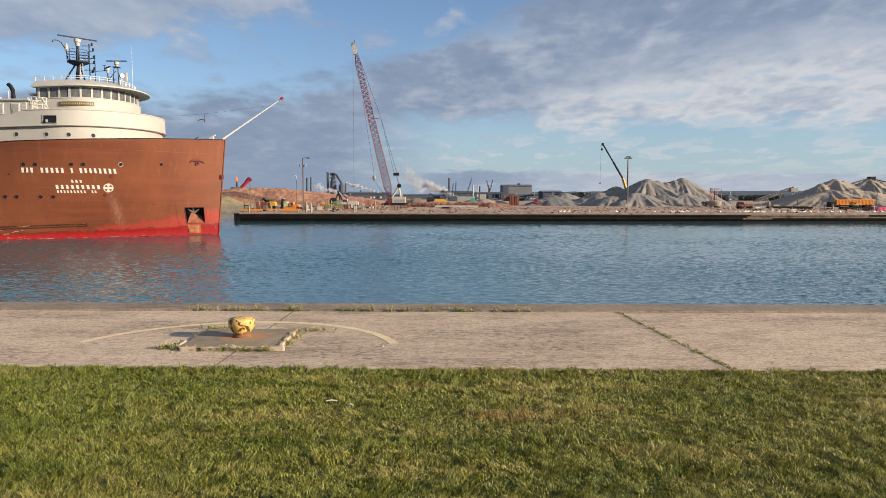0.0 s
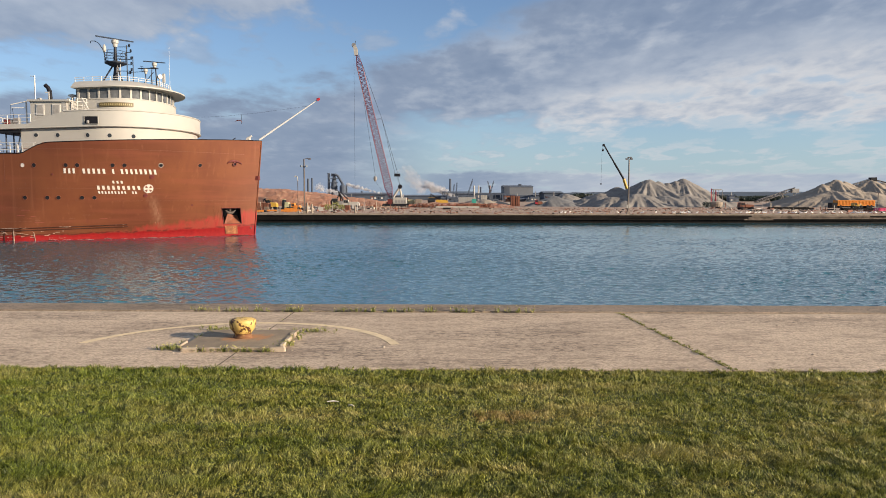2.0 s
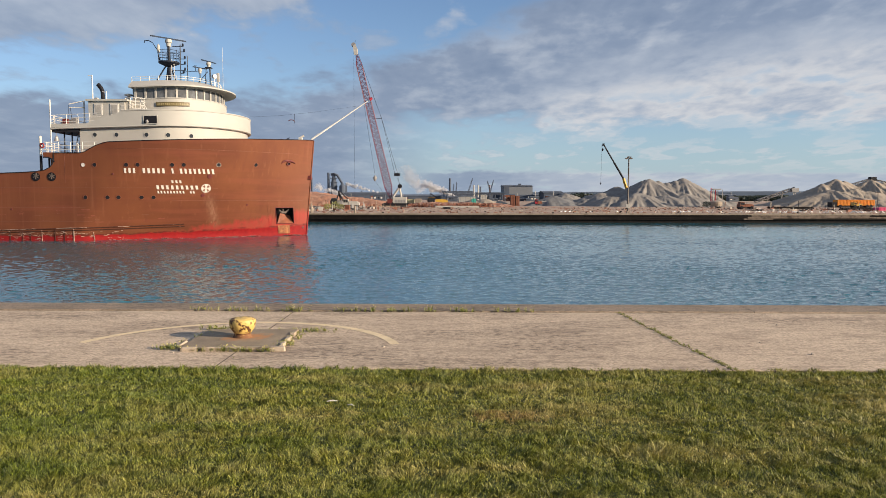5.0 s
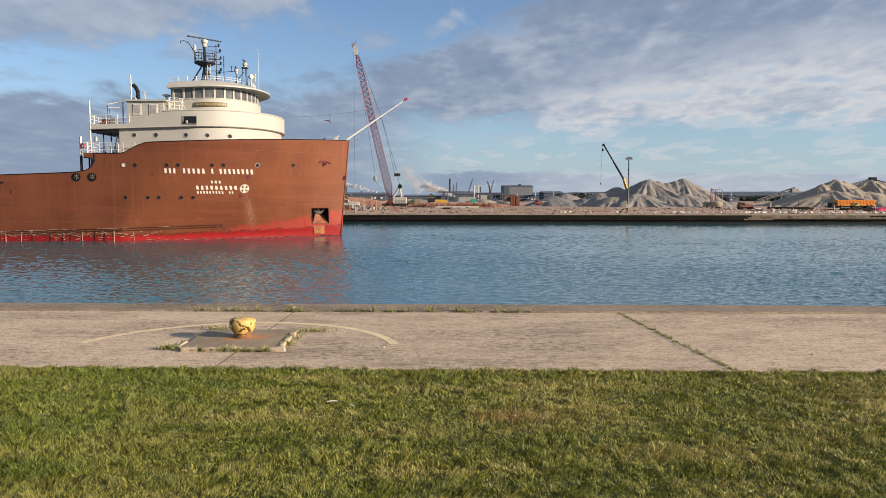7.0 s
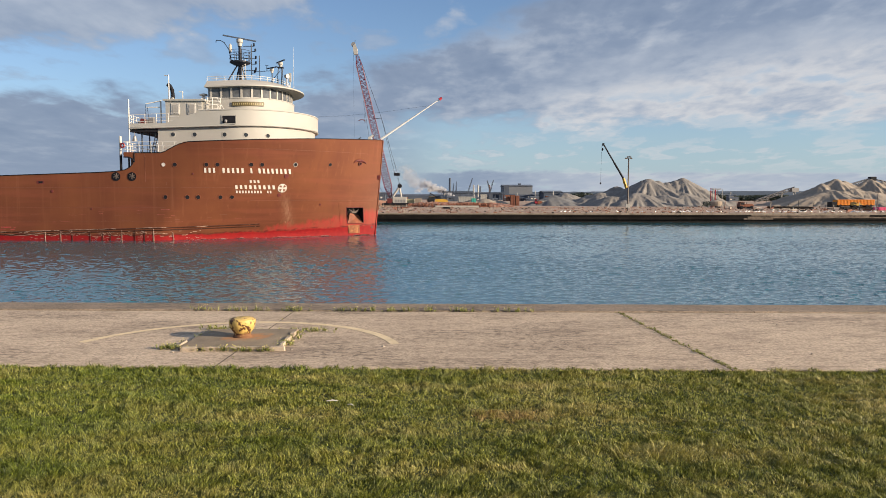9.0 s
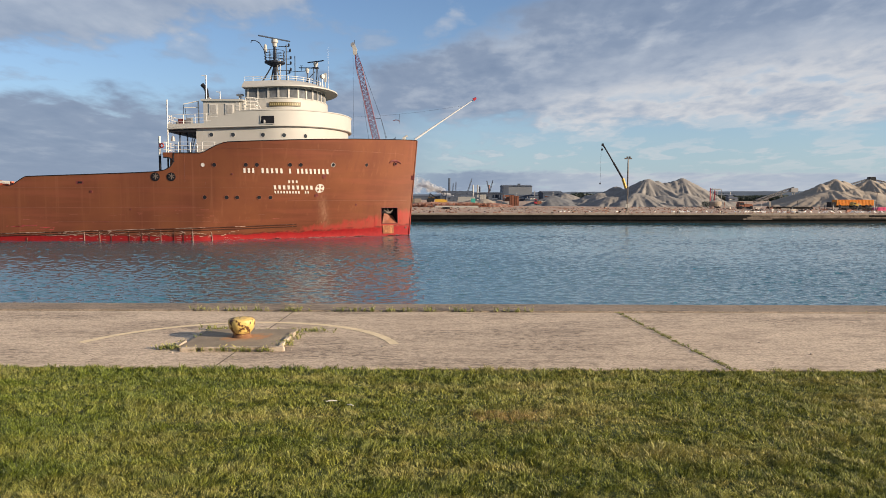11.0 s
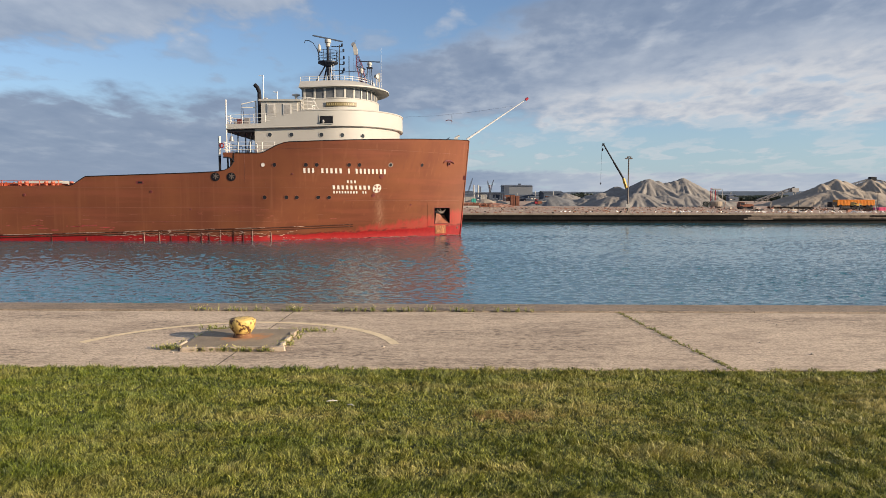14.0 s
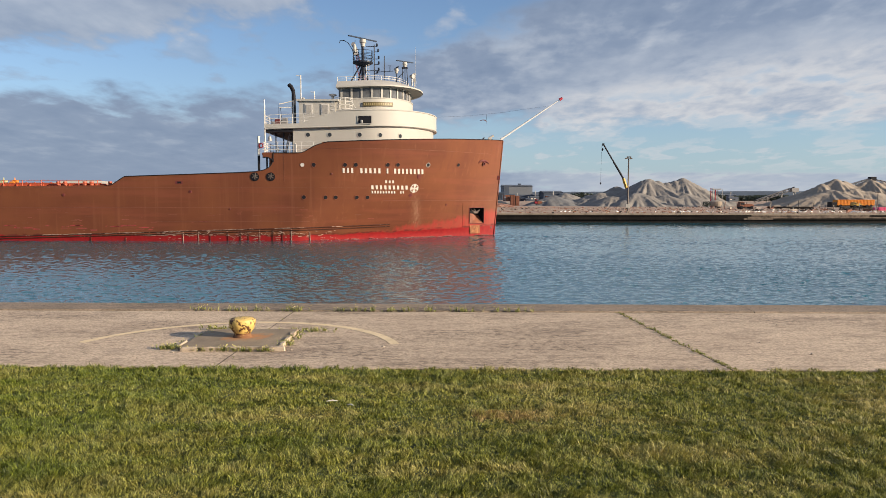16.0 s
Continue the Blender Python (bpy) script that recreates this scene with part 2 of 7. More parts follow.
M_deck = mat("deck_paint", (0.30, 0.06, 0.035), 0.6, var=0.2, scale=0.5)
M_hatch = mat("hatch_orange", (0.42, 0.075, 0.03), 0.6, var=0.2, scale=0.5, fine=5)
M_tarp = mat("tarpaulin", (0.50, 0.45, 0.37), 0.8, var=0.12, scale=0.8, fine=4)
M_mast = mat("mast_blue_black", (0.022, 0.028, 0.042), 0.45, var=0.2)
M_scanner = mat("scanner_blue", (0.02, 0.032, 0.055), 0.6, var=0.1)
M_board = mat("name_board", (0.11, 0.085, 0.035), 0.5, var=0.2)
M_gilt = mat("gilt", (0.33, 0.27, 0.13), 0.5, var=0.2)
M_curtain = mat("curtain", (0.33, 0.315, 0.29), 0.7, var=0.15, scale=4)
M_lifering = mat("lifebuoy_red", (0.45, 0.05, 0.04), 0.5, var=0.1)
M_redpaint = mat("red_paint", (0.35, 0.02, 0.035), 0.5, var=0.1)
M_window = mat("window_glass", (0.10, 0.105, 0.11), 0.05, var=0.5, scale=0.9, fine=2, bump=0)
M_pad = mat("pad_concrete", (0.255, 0.20, 0.135), 0.9, var=0.25, scale=2.0, fine=30, bump=0.5, spots=(0.36, 0.15, 0.06), spot_at=(0.62, 0.8))
def stain_round(m, x, y, rx, ry, colour):
    """A ragged stain with a middle of its own, laid over a finished material."""
    T = m.node_tree
    p = T.nodes["Principled BSDF"]
    base = p.inputs["Base Color"].links[0].from_socket
    tc, mp, ball, n = nd(T, "ShaderNodeTexCoord"), nd(T, "ShaderNodeMapping"), nd(T, "ShaderNodeVectorMath", operation="LENGTH"), nd(T, "ShaderNodeTexNoise")
    mp.inputs["Location"].default_value, mp.inputs["Scale"].default_value = (-x / rx, -y / ry, 0), (1 / rx, 1 / ry, 0)
    n.inputs["Scale"].default_value, n.inputs["Detail"].default_value = 5.0, 6
    ln(T, (tc.outputs["Object"], mp.inputs[0]), (mp.outputs[0], ball.inputs[0]), (tc.outputs["Object"], n.inputs[0]))
    q = math_node(T, "ADD", ball.outputs["Value"], math_node(T, "MULTIPLY", math_node(T, "SUBTRACT", n.outputs[0], 0.5), 1.8))
    ln(T, (mixc(T, math_node(T, "MULTIPLY", ramp(T, q, [(0.5, 1.0), (1.05, 0.0)]), 0.8), base, colour), p.inputs["Base Color"]))


stain_round(M_pad, 0.12, 0.08, 0.55, 0.42, (0.40, 0.19, 0.075))
M_rimstone = mat("rim_concrete", (0.48, 0.39, 0.29), 0.9, var=0.25, scale=5, fine=40, bump=0.5, spots=(0.22, 0.17, 0.12), spot_at=(0.52, 0.66))
M_bollard = mat("bollard_yellow", (0.62, 0.43, 0.13), 0.55, var=0.2, scale=6, fine=40, bump=0.3, spots=(0.085, 0.035, 0.015), spot_at=(0.525, 0.56))
M_bolstem = mat("bollard_rust", (0.16, 0.07, 0.028), 0.8, var=0.35, scale=8, fine=40, bump=0.3, spots=(0.45, 0.29, 0.09), spot_at=(0.56, 0.68))
M_flower = mat("flower", (0.58, 0.52, 0.20), 0.8, var=0.15)


def leaf_material(name, dark, light, dry, patch=0.9, through=0.35, lush=None):
    """Thin leaves, each a little different, with dry patches."""
    m = bpy.data.materials.new(name)
    m.use_nodes = True
    T = m.node_tree
    p = T.nodes["Principled BSDF"]
    out = T.nodes["Material Output"]
    geo, tc = nd(T, "ShaderNodeNewGeometry"), nd(T, "ShaderNodeTexCoord")
    n, n2 = nd(T, "ShaderNodeTexNoise"), nd(T, "ShaderNodeTexNoise")
    n.inputs["Scale"].default_value, n.inputs["Detail"].default_value = patch, 5
    n2.inputs["Scale"].default_value, n2.inputs["Detail"].default_value = 5.0, 3
    mp = nd(T, "ShaderNodeMapping")
    mp.inputs["Scale"].default_value = (0.45, 1.7, 1.0)
    ln(T, (tc.outputs["Object"], mp.inputs[0]), (mp.outputs[0], n.inputs[0]), (tc.outputs["Object"], n2.inputs[0]))
    col = mixc(T, geo.outputs["Random Per Island"], dark, light)
    f = math_node(T, "ADD", math_node(T, "MULTIPLY", ramp(T, n.outputs[0], [(0.46, 0.0), (0.72, 1.0)]), 0.75),
                  math_node(T, "MULTIPLY", ramp(T, n2.outputs[0], [(0.5, 0.0), (0.75, 1.0)]), 0.45), True)
    if lush:                                   # greener, better-fed ground towards -x, in uneven patches
        sep = nd(T, "ShaderNodeSeparateXYZ")
        n3 = nd(T, "ShaderNodeTexNoise")
        n3.inputs["Scale"].default_value, n3.inputs["Detail"].default_value = 0.7, 4
        ln(T, (tc.outputs["Object"], sep.inputs[0]), (mp.outputs[0], n3.inputs[0]))
        g = math_node(T, "ADD", math_node(T, "MULTIPLY", sep.outputs[0], -0.085), math_node(T, "MULTIPLY", math_node(T, "SUBTRACT", n3.outputs[0], 0.5), 2.6))
        g = math_node(T, "ADD", g, 0.30, True)
        col = mixc(T, math_node(T, "MULTIPLY", g, 0.8), col, mixc(T, geo.outputs["Random Per Island"], dark, lush))
        f = math_node(T, "MULTIPLY", f, math_node(T, "SUBTRACT", 1.1, math_node(T, "MULTIPLY", g, 0.85)))
        spot, ball = nd(T, "ShaderNodeMapping"), nd(T, "ShaderNodeVectorMath", operation="LENGTH")        # one scorched patch
        spot.inputs["Location"].default_value, spot.inputs["Scale"].default_value = (-0.75 / 0.75, -8.85 / 0.3, 0), (1 / 0.75, 1 / 0.3, 1)
        ln(T, (tc.outputs["Object"], spot.inputs[0]), (spot.outputs[0], ball.inputs[0]))
        q = math_node(T, "ADD", ball.outputs["Value"], math_node(T, "MULTIPLY", math_node(T, "SUBTRACT", n2.outputs[0], 0.5), 2.0))
        col = mixc(T, math_node(T, "MULTIPLY", ramp(T, q, [(0.4, 1.0), (1.0, 0.0)]), 0.5), col, (0.50, 0.30, 0.13))
    pick = math_node(T, "MULTIPLY", f, math_node(T, "ADD", math_node(T, "MULTIPLY", geo.outputs["Random Per Island"], 0.7), 0.3))
    col = mixc(T, pick, col, dry)
    tr = nd(T, "ShaderNodeBsdfTranslucent")
    mix = nd(T, "ShaderNodeMixShader")
    mix.inputs[0].default_value = through
    ln(T, (col, p.inputs["Base Color"]), (col, tr.inputs[0]), (p.outputs[0], mix.inputs[1]), (tr.outputs[0], mix.inputs[2]), (mix.outputs[0], out.inputs[0]))
    p.inputs["Roughness"].default_value = 0.55
    return m


M_grass = leaf_material("grass_blades", (0.018, 0.035, 0.005), (0.415, 0.415, 0.072), (0.54, 0.43, 0.16), through=0.15, lush=(0.17, 0.235, 0.014))
M_weed = leaf_material("weed_leaves", (0.13, 0.16, 0.035), (0.36, 0.37, 0.11), (0.52, 0.46, 0.20), 3.0)

M_tree = leaf_material("tree_leaves", (0.018, 0.030, 0.026), (0.038, 0.055, 0.042), (0.06, 0.065, 0.045), 0.05)

M_cap = mat("pier_cap", (0.30, 0.25, 0.195), 0.9, var=0.25, scale=0.5, fine=4, spots=(0.16, 0.13, 0.10), spot_at=(0.5, 0.66))
M_timber2 = mat("bleached_timber", (0.21, 0.165, 0.13), 0.85, var=0.3, scale=0.6, fine=6, spots=(0.06, 0.05, 0.04), spot_at=(0.5, 0.65))
M_tar = mat("tarred_timber", (0.012, 0.011, 0.011), 0.7, var=0.4, scale=0.8, fine=6, spots=(0.03, 0.026, 0.022), spot_at=(0.55, 0.7))
M_rubble = mat("rubble_stone", (0.42, 0.36, 0.29), 0.9, var=0.25, scale=0.5, fine=5)
M_redrock = mat("red_spoil", (0.30, 0.145, 0.09), 0.95, var=0.25, scale=0.22, fine=2.5, bump=0.6, dist=0.2, spots=(0.42, 0.27, 0.18), spot_at=(0.5, 0.68))
M_scrap = mat("brown_scrap", (0.27, 0.125, 0.085), 0.95, var=0.4, scale=0.5, fine=3, bump=0.8, dist=0.3, spots=(0.36, 0.26, 0.19), spot_at=(0.5, 0.62))
M_rustscrap = mat("rusty_steel", (0.20, 0.075, 0.042), 0.8, var=0.35, scale=0.6, fine=5)
M_drygrass = mat("dry_grass_bank", (0.20, 0.17, 0.085), 0.95, var=0.35, scale=0.3, fine=3, bump=0.6, dist=0.2, spots=(0.30, 0.22, 0.14), spot_at=(0.5, 0.65))
M_sand = mat("warm_gravel", (0.30, 0.253, 0.20), 0.95, var=0.16, scale=0.25, fine=5, bump=0.5, dist=0.15)
M_darkstone = mat("dark_stone", (0.15, 0.15, 0.15), 0.95, var=0.18, scale=0.25, fine=5, bump=0.5, dist=0.15)
M_olive = mat("olive_paint", (0.42, 0.42, 0.25), 0.6, var=0.12, scale=0.5)
M_teal = mat("teal_paint", (0.05, 0.33, 0.27), 0.5, var=0.1)
M_pink = mat("pink_tarpaulin", (0.62, 0.05, 0.16), 0.6, var=0.12)
# distance haze is mixed into these blue-grey bases of works and hills
M_works = mat("hazed_steelwork", (0.062, 0.080, 0.112), 0.8, var=0.2, scale=0.05, fine=0.4)
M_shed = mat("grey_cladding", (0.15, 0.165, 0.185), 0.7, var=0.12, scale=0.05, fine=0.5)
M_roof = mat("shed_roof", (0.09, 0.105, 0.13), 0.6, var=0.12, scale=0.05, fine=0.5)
M_hill = mat("hazed_hill", (0.045, 0.070, 0.105), 1.0, var=0.2, scale=0.006, fine=0.06)
M_gull = mat("gull_white", (0.80, 0.79, 0.77), 0.7, var=0.06, scale=8)
M_flame = bpy.data.materials.new("flame")
M_flame.use_nodes = True
M_flame.node_tree.nodes["Principled BSDF"].inputs["Base Color"].default_value = (0.3, 0.08, 0.01, 1)
M_flame.node_tree.nodes["Principled BSDF"].inputs["Emission Color"].default_value = (1.0, 0.24, 0.03, 1)
M_flame.node_tree.nodes["Principled BSDF"].inputs["Emission Strength"].default_value = 0.35


def steam_material():
    """Bright droplets that scatter light forwards and backwards."""
    m = bpy.data.materials.new("steam")
    m.use_nodes = True
    T = m.node_tree
    out, geo = T.nodes["Material Output"], nd(T, "ShaderNodeNewGeometry")
    dif, tl, a = nd(T, "ShaderNodeBsdfDiffuse"), nd(T, "ShaderNodeBsdfTranslucent"), nd(T, "ShaderNodeMixShader")
    col = mixc(T, geo.outputs["Random Per Island"], (0.58, 0.60, 0.64), (0.78, 0.78, 0.79))
    a.inputs[0].default_value = 0.5
    ln(T, (col, dif.inputs[0]), (col, tl.inputs[0]), (dif.outputs[0], a.inputs[1]), (tl.outputs[0], a.inputs[2]), (a.outputs[0], out.inputs[0]))
    return m


M_steam = steam_material()


def concrete_material(name, base, stain, pale, sx=0.35):
    """Weathered concrete with long float marks, stains and small pits."""
    m = bpy.data.materials.new(name)
    m.use_nodes = True
    T = m.node_tree
    p = T.nodes["Principled BSDF"]
    tc, oi = nd(T, "ShaderNodeTexCoord"), nd(T, "ShaderNodeObjectInfo")

    def noise_of(mx, my, scale, detail=6, rough=0.55):
        mp, n = nd(T, "ShaderNodeMapping"), nd(T, "ShaderNodeTexNoise")
        mp.inputs["Scale"].default_value = (mx, my, 1)
        n.inputs["Scale"].default_value, n.inputs["Detail"].default_value, n.inputs["Roughness"].default_value = scale, detail, rough
        ln(T, (tc.outputs["Object"], mp.inputs[0]), (mp.outputs[0], n.inputs[0]))
        return n.outputs[0]
    big, long, fine, pit = noise_of(0.6, 1, 0.55), noise_of(0.5, 1.3, 1.5, 10, 0.75), noise_of(0.6, 1, 30, 4), noise_of(0.7, 1, 7, 10, 0.75)
    col = mixc(T, ramp(T, big, [(0.35, 0.0), (0.65, 1.0)]), base, pale)
    col = mixc(T, math_node(T, "MULTIPLY", ramp(T, long, [(0.47, 0.0), (0.60, 1.0)]), math_node(T, "ADD", math_node(T, "MULTIPLY", ramp(T, noise_of(0.5, 1, 0.8, 3), [(0.42, 0.0), (0.6, 1.0)]), 0.50), 0.12)), col, stain)
    col = mixc(T, math_node(T, "MULTIPLY", ramp(T, pit, [(0.52, 0.0), (0.62, 1.0)]), 0.7), col, stain)
    col = mixc(T, math_node(T, "MULTIPLY", ramp(T, fine, [(0.44, 0.0), (0.62, 1.0)]), 0.50), col, tuple(c * 0.6 for c in stain))
    # scraped bands and speckled, abraded patches
    scrape = ramp(T, noise_of(0.25, 1.9, 2.2, 12, 0.78), [(0.545, 0.0), (0.61, 1.0)])
    where = ramp(T, noise_of(0.55, 1.3, 0.42, 4), [(0.48, 0.0), (0.62, 1.0)])
    spot = nd(T, "ShaderNodeMapping")                     # one worn grey patch in the middle of the pier
    spot.inputs["Location"].default_value, spot.inputs["Scale"].default_value = (-1.75 / 1.9, -13.0 / 0.75, 0), (1 / 1.9, 1 / 0.75, 1)
    ball = nd(T, "ShaderNodeVectorMath", operation="LENGTH")
    ln(T, (tc.outputs["Object"], spot.inputs[0]), (spot.outputs[0], ball.inputs[0]))
    near = math_node(T, "ADD", ball.outputs["Value"], math_node(T, "MULTIPLY", math_node(T, "SUBTRACT", noise_of(0.5, 1, 1.6, 5), 0.5), 2.4))
    where = math_node(T, "MAXIMUM", where, ramp(T, near, [(0.45, 1.0), (1.0, 0.0)]))
    grit = ramp(T, noise_of(0.55, 1.0, 9.0, 8, 0.8), [(0.50, 0.0), (0.56, 1.0)])
    col = mixc(T, math_node(T, "MULTIPLY", scrape, math_node(T, "ADD", math_node(T, "MULTIPLY", where, 0.66), 0.05)), col, tuple(c * 0.7 for c in stain))
    col = mixc(T, math_node(T, "MULTIPLY", where, 0.30), col, stain)
    col = mixc(T, math_node(T, "MULTIPLY", math_node(T, "MULTIPLY", grit, math_node(T, "ADD", math_node(T, "MULTIPLY", where, 0.68), 0.32)), 0.85), col, tuple(c * 0.55 for c in stain))
    k = math_node(T, "ADD", math_node(T, "MULTIPLY", oi.outputs["Random"], 0.06), 0.96)
    col = mixc(T, 1.0, col, k, "MULTIPLY")
    ln(T, (col, p.inputs["Base Color"]))
    p.inputs["Roughness"].default_value = 0.85
    bp = nd(T, "ShaderNodeBump")
    bp.inputs["Strength"].default_value, bp.inputs["Distance"].default_value = 0.5, 0.012
    hgt = math_node(T, "ADD", fine, math_node(T, "MULTIPLY", pit, 1.2))
    ln(T, (hgt, bp.inputs["Height"]), (bp.outputs[0], p.inputs["Normal"]))
    return m


M_concrete = concrete_material("pier_concrete", (0.60, 0.466, 0.332), (0.25, 0.185, 0.130), (0.67, 0.528, 0.378))
M_coping = concrete_material("coping_concrete", (0.29, 0.22, 0.155), (0.13, 0.10, 0.07), (0.36, 0.275, 0.195))
M_bollard.node_tree.nodes["Principled BSDF"].inputs["Specular IOR Level"].default_value = 0.4
for m in (M_tar, M_timber, M_timber2, M_black, M_mast, M_strake, M_scanner):                # dull, sooty surfaces
    m.node_tree.nodes["Principled BSDF"].inputs["Specular IOR Level"].default_value = 0.12


def hull_material():
    m = bpy.data.materials.new("hull_paint")
    m.use_nodes = True
    T = m.node_tree
    p = T.nodes["Principled BSDF"]
    tc = nd(T, "ShaderNodeTexCoord")
    sep = nd(T, "ShaderNodeSeparateXYZ")
    ln(T, (tc.outputs["Object"], sep.inputs[0]))
    x, z = sep.outputs[0], sep.outputs[2]

    def noise_of(sx, sz, scale, detail=6):
        mp, n = nd(T, "ShaderNodeMapping"), nd(T, "ShaderNodeTexNoise")
        mp.inputs["Scale"].default_value = (sx, sx, sz)
        n.inputs["Scale"].default_value, n.inputs["Detail"].default_value = scale, detail
        ln(T, (tc.outputs["Object"], mp.inputs[0]), (mp.outputs[0], n.inputs[0]))
        return n.outputs[0]
    big, fine, streak = noise_of(1, 1, 0.25), noise_of(1, 1, 3.0), noise_of(1, 0.035, 2.4)
    brown = mixc(T, ramp(T, big, [(0.3, 0.0), (0.7, 1.0)]), (0.124, 0.038, 0.018), (0.168, 0.056, 0.023))
    brown = mixc(T, math_node(T, "MULTIPLY", ramp(T, streak, [(0.60, 0.0), (0.76, 1.0)]), 0.16), brown, (0.34, 0.15, 0.09))
    plate = noise_of(0.12, 1.3, 1.0, 5)
    brown = mixc(T, math_node(T, "MULTIPLY", ramp(T, plate, [(0.5, 0.0), (0.66, 1.0)]), 0.35), brown, (0.215, 0.062, 0.036))
    brown = mixc(T, math_node(T, "MULTIPLY", ramp(T, fine, [(0.6, 0.0), (0.75, 1.0)]), 0.35), brown, (0.13, 0.045, 0.025))
    red = mixc(T, ramp(T, fine, [(0.3, 0.0), (0.7, 1.0)]), (0.20, 0.005, 0.007), (0.26, 0.010, 0.010))
    worn = mixc(T, ramp(T, streak, [(0.35, 0.0), (0.6, 1.0)]), (0.30, 0.034, 0.026), (0.26, 0.046, 0.030))
    wob = math_node(T, "MULTIPLY", math_node(T, "SUBTRACT", noise_of(1, 1, 0.9), 0.5), 1.3)
    # the faded boot-top rises towards the stem
    rise = math_node(T, "MULTIPLY", math_node(T, "MAXIMUM", math_node(T, "ADD", x, 17.0), 0.0), 0.160)
    edge_a = math_node(T, "ADD", math_node(T, "ADD", rise, 0.45), wob)
    edge_a = math_node(T, "ADD", edge_a, math_node(T, "MULTIPLY", math_node(T, "SUBTRACT", noise_of(1, 0.05, 3.2, 8), 0.5), 0.9))
    fac_a = math_node(T, "MULTIPLY", math_node(T, "SUBTRACT", edge_a, z), 2.0, True)
    edge_b = math_node(T, "ADD", math_node(T, "MULTIPLY", rise, 0.24), math_node(T, "ADD", math_node(T, "MULTIPLY", wob, 0.5), 0.58))
    fac_b = math_node(T, "MULTIPLY", math_node(T, "SUBTRACT", edge_b, z), 8.0, True)
    # a pale rain-washed run below the emblem, and weathered drips
    off = math_node(T, "DIVIDE", math_node(T, "ADD", x, 9.9), 0.42)
    run = math_node(T, "POWER", 2.718, math_node(T, "MULTIPLY", math_node(T, "MULTIPLY", off, off), -1.0))
    run = math_node(T, "MULTIPLY", run, ramp(T, noise_of(1, 0.012, 3.4, 2), [(0.30, 0.15), (0.66, 1.0)]))
    run = math_node(T, "MULTIPLY", run, math_node(T, "MULTIPLY", math_node(T, "SUBTRACT", 5.3, z), 0.6, True))
    brown = mixc(T, math_node(T, "MULTIPLY", run, 0.45), brown, (0.34, 0.19, 0.12))
    drip = ramp(T, noise_of(1, 0.05, 1.6, 9), [(0.56, 0.0), (0.72, 1.0)])
    brown = mixc(T, math_node(T, "MULTIPLY", drip, 0.22), brown, (0.105, 0.028, 0.018))
    col = mixc(T, fac_a, brown, worn)
    chip = ramp(T, noise_of(1, 0.6, 2.2, 9), [(0.57, 0.0), (0.64, 1.0)])                     # rust showing through the boot-top
    col = mixc(T, math_node(T, "MULTIPLY", math_node(T, "MULTIPLY", chip, fac_a), 0.4), col, (0.15, 0.042, 0.022))
    lip = math_node(T, "SUBTRACT", 1.0, math_node(T, "MULTIPLY", math_node(T, "ABSOLUTE", math_node(T, "SUBTRACT", edge_b, z)), 7.0), True)
    col = mixc(T, fac_b, col, red)
    col = mixc(T, math_node(T, "MULTIPLY", lip, ramp(T, noise_of(1, 1, 1.7, 5), [(0.40, 0.0), (0.55, 0.85)])), col, (0.075, 0.008, 0.008))
    ln(T, (col, p.inputs["Base Color"]))
    p.inputs["Roughness"].default_value = 0.6
    p.inputs["Specular IOR Level"].default_value = 0.25
    bp = nd(T, "ShaderNodeBump")
    bp.inputs["Strength"].default_value, bp.inputs["Distance"].default_value = 0.25, 0.05
    ln(T, (big, bp.inputs["Height"]), (bp.outputs[0], p.inputs["Normal"]))
    return m


M_hull = hull_material()


def water_material():
    m = bpy.data.materials.new("water")
    m.use_nodes = True
    T = m.node_tree
    p = T.nodes["Principled BSDF"]
    p.inputs["Base Color"].default_value = (0.014, 0.092, 0.122, 1)
    p.inputs["Roughness"].default_value = 0.10
    p.inputs["IOR"].default_value = 2.1
    tc = nd(T, "ShaderNodeTexCoord")
    n = nd(T, "ShaderNodeTexNoise")
    n.inputs["Scale"].default_value, n.inputs["Detail"].default_value, n.inputs["Roughness"].default_value = 6.0, 4, 0.55
    mp = nd(T, "ShaderNodeMapping")
    mp.inputs["Scale"].default_value = (0.6, 1.35, 1.0)
    bp = nd(T, "ShaderNodeBump")
    bp.inputs["Strength"].default_value, bp.inputs["Distance"].default_value = 1.0, 0.004
    ln(T, (tc.outputs["Object"], mp.inputs[0]), (mp.outputs[0], n.inputs[0]), (n.outputs[0], bp.inputs["Height"]), (bp.outputs[0], p.inputs["Normal"]))
    return m


M_water = water_material()

PIER = pose(0, 0, 0, 0, 0, -1.0)        # both piers run one degree off the camera's square
WATER_Z = -1.6


# ---- large structure ----
def wave_height(x, y):
    """Short wind ripples with peaked crests: the shift along x and y and the rise of each point."""
    rng = np.random.RandomState(3)
    z, dx, dy = np.zeros_like(x), np.zeros_like(x), np.zeros_like(x)
    n = 120
    for i in range(n):
        k = 5.0 * 6.6 ** (i / (n - 1)) * rng.uniform(0.92, 1.08)
        a = rng.normal(radians(-78), 0.95)
        q = k * (x * math.cos(a) + y * math.sin(a)) + rng.uniform(0, 6.28)
        s = 0.0190 / k * (k / 12.0) ** 0.25
        z += s * np.sin(q)
        dx += 3.0 * s * math.cos(a) * np.cos(q)
        dy += 3.0 * s * math.sin(a) * np.cos(q)
    gust = 0.95 + 0.30 * np.sin(x * 0.11 + y * 0.05) * np.sin(y * 0.13 - x * 0.04 + 1.0)
    return dx * gust, dy * gust, z * gust


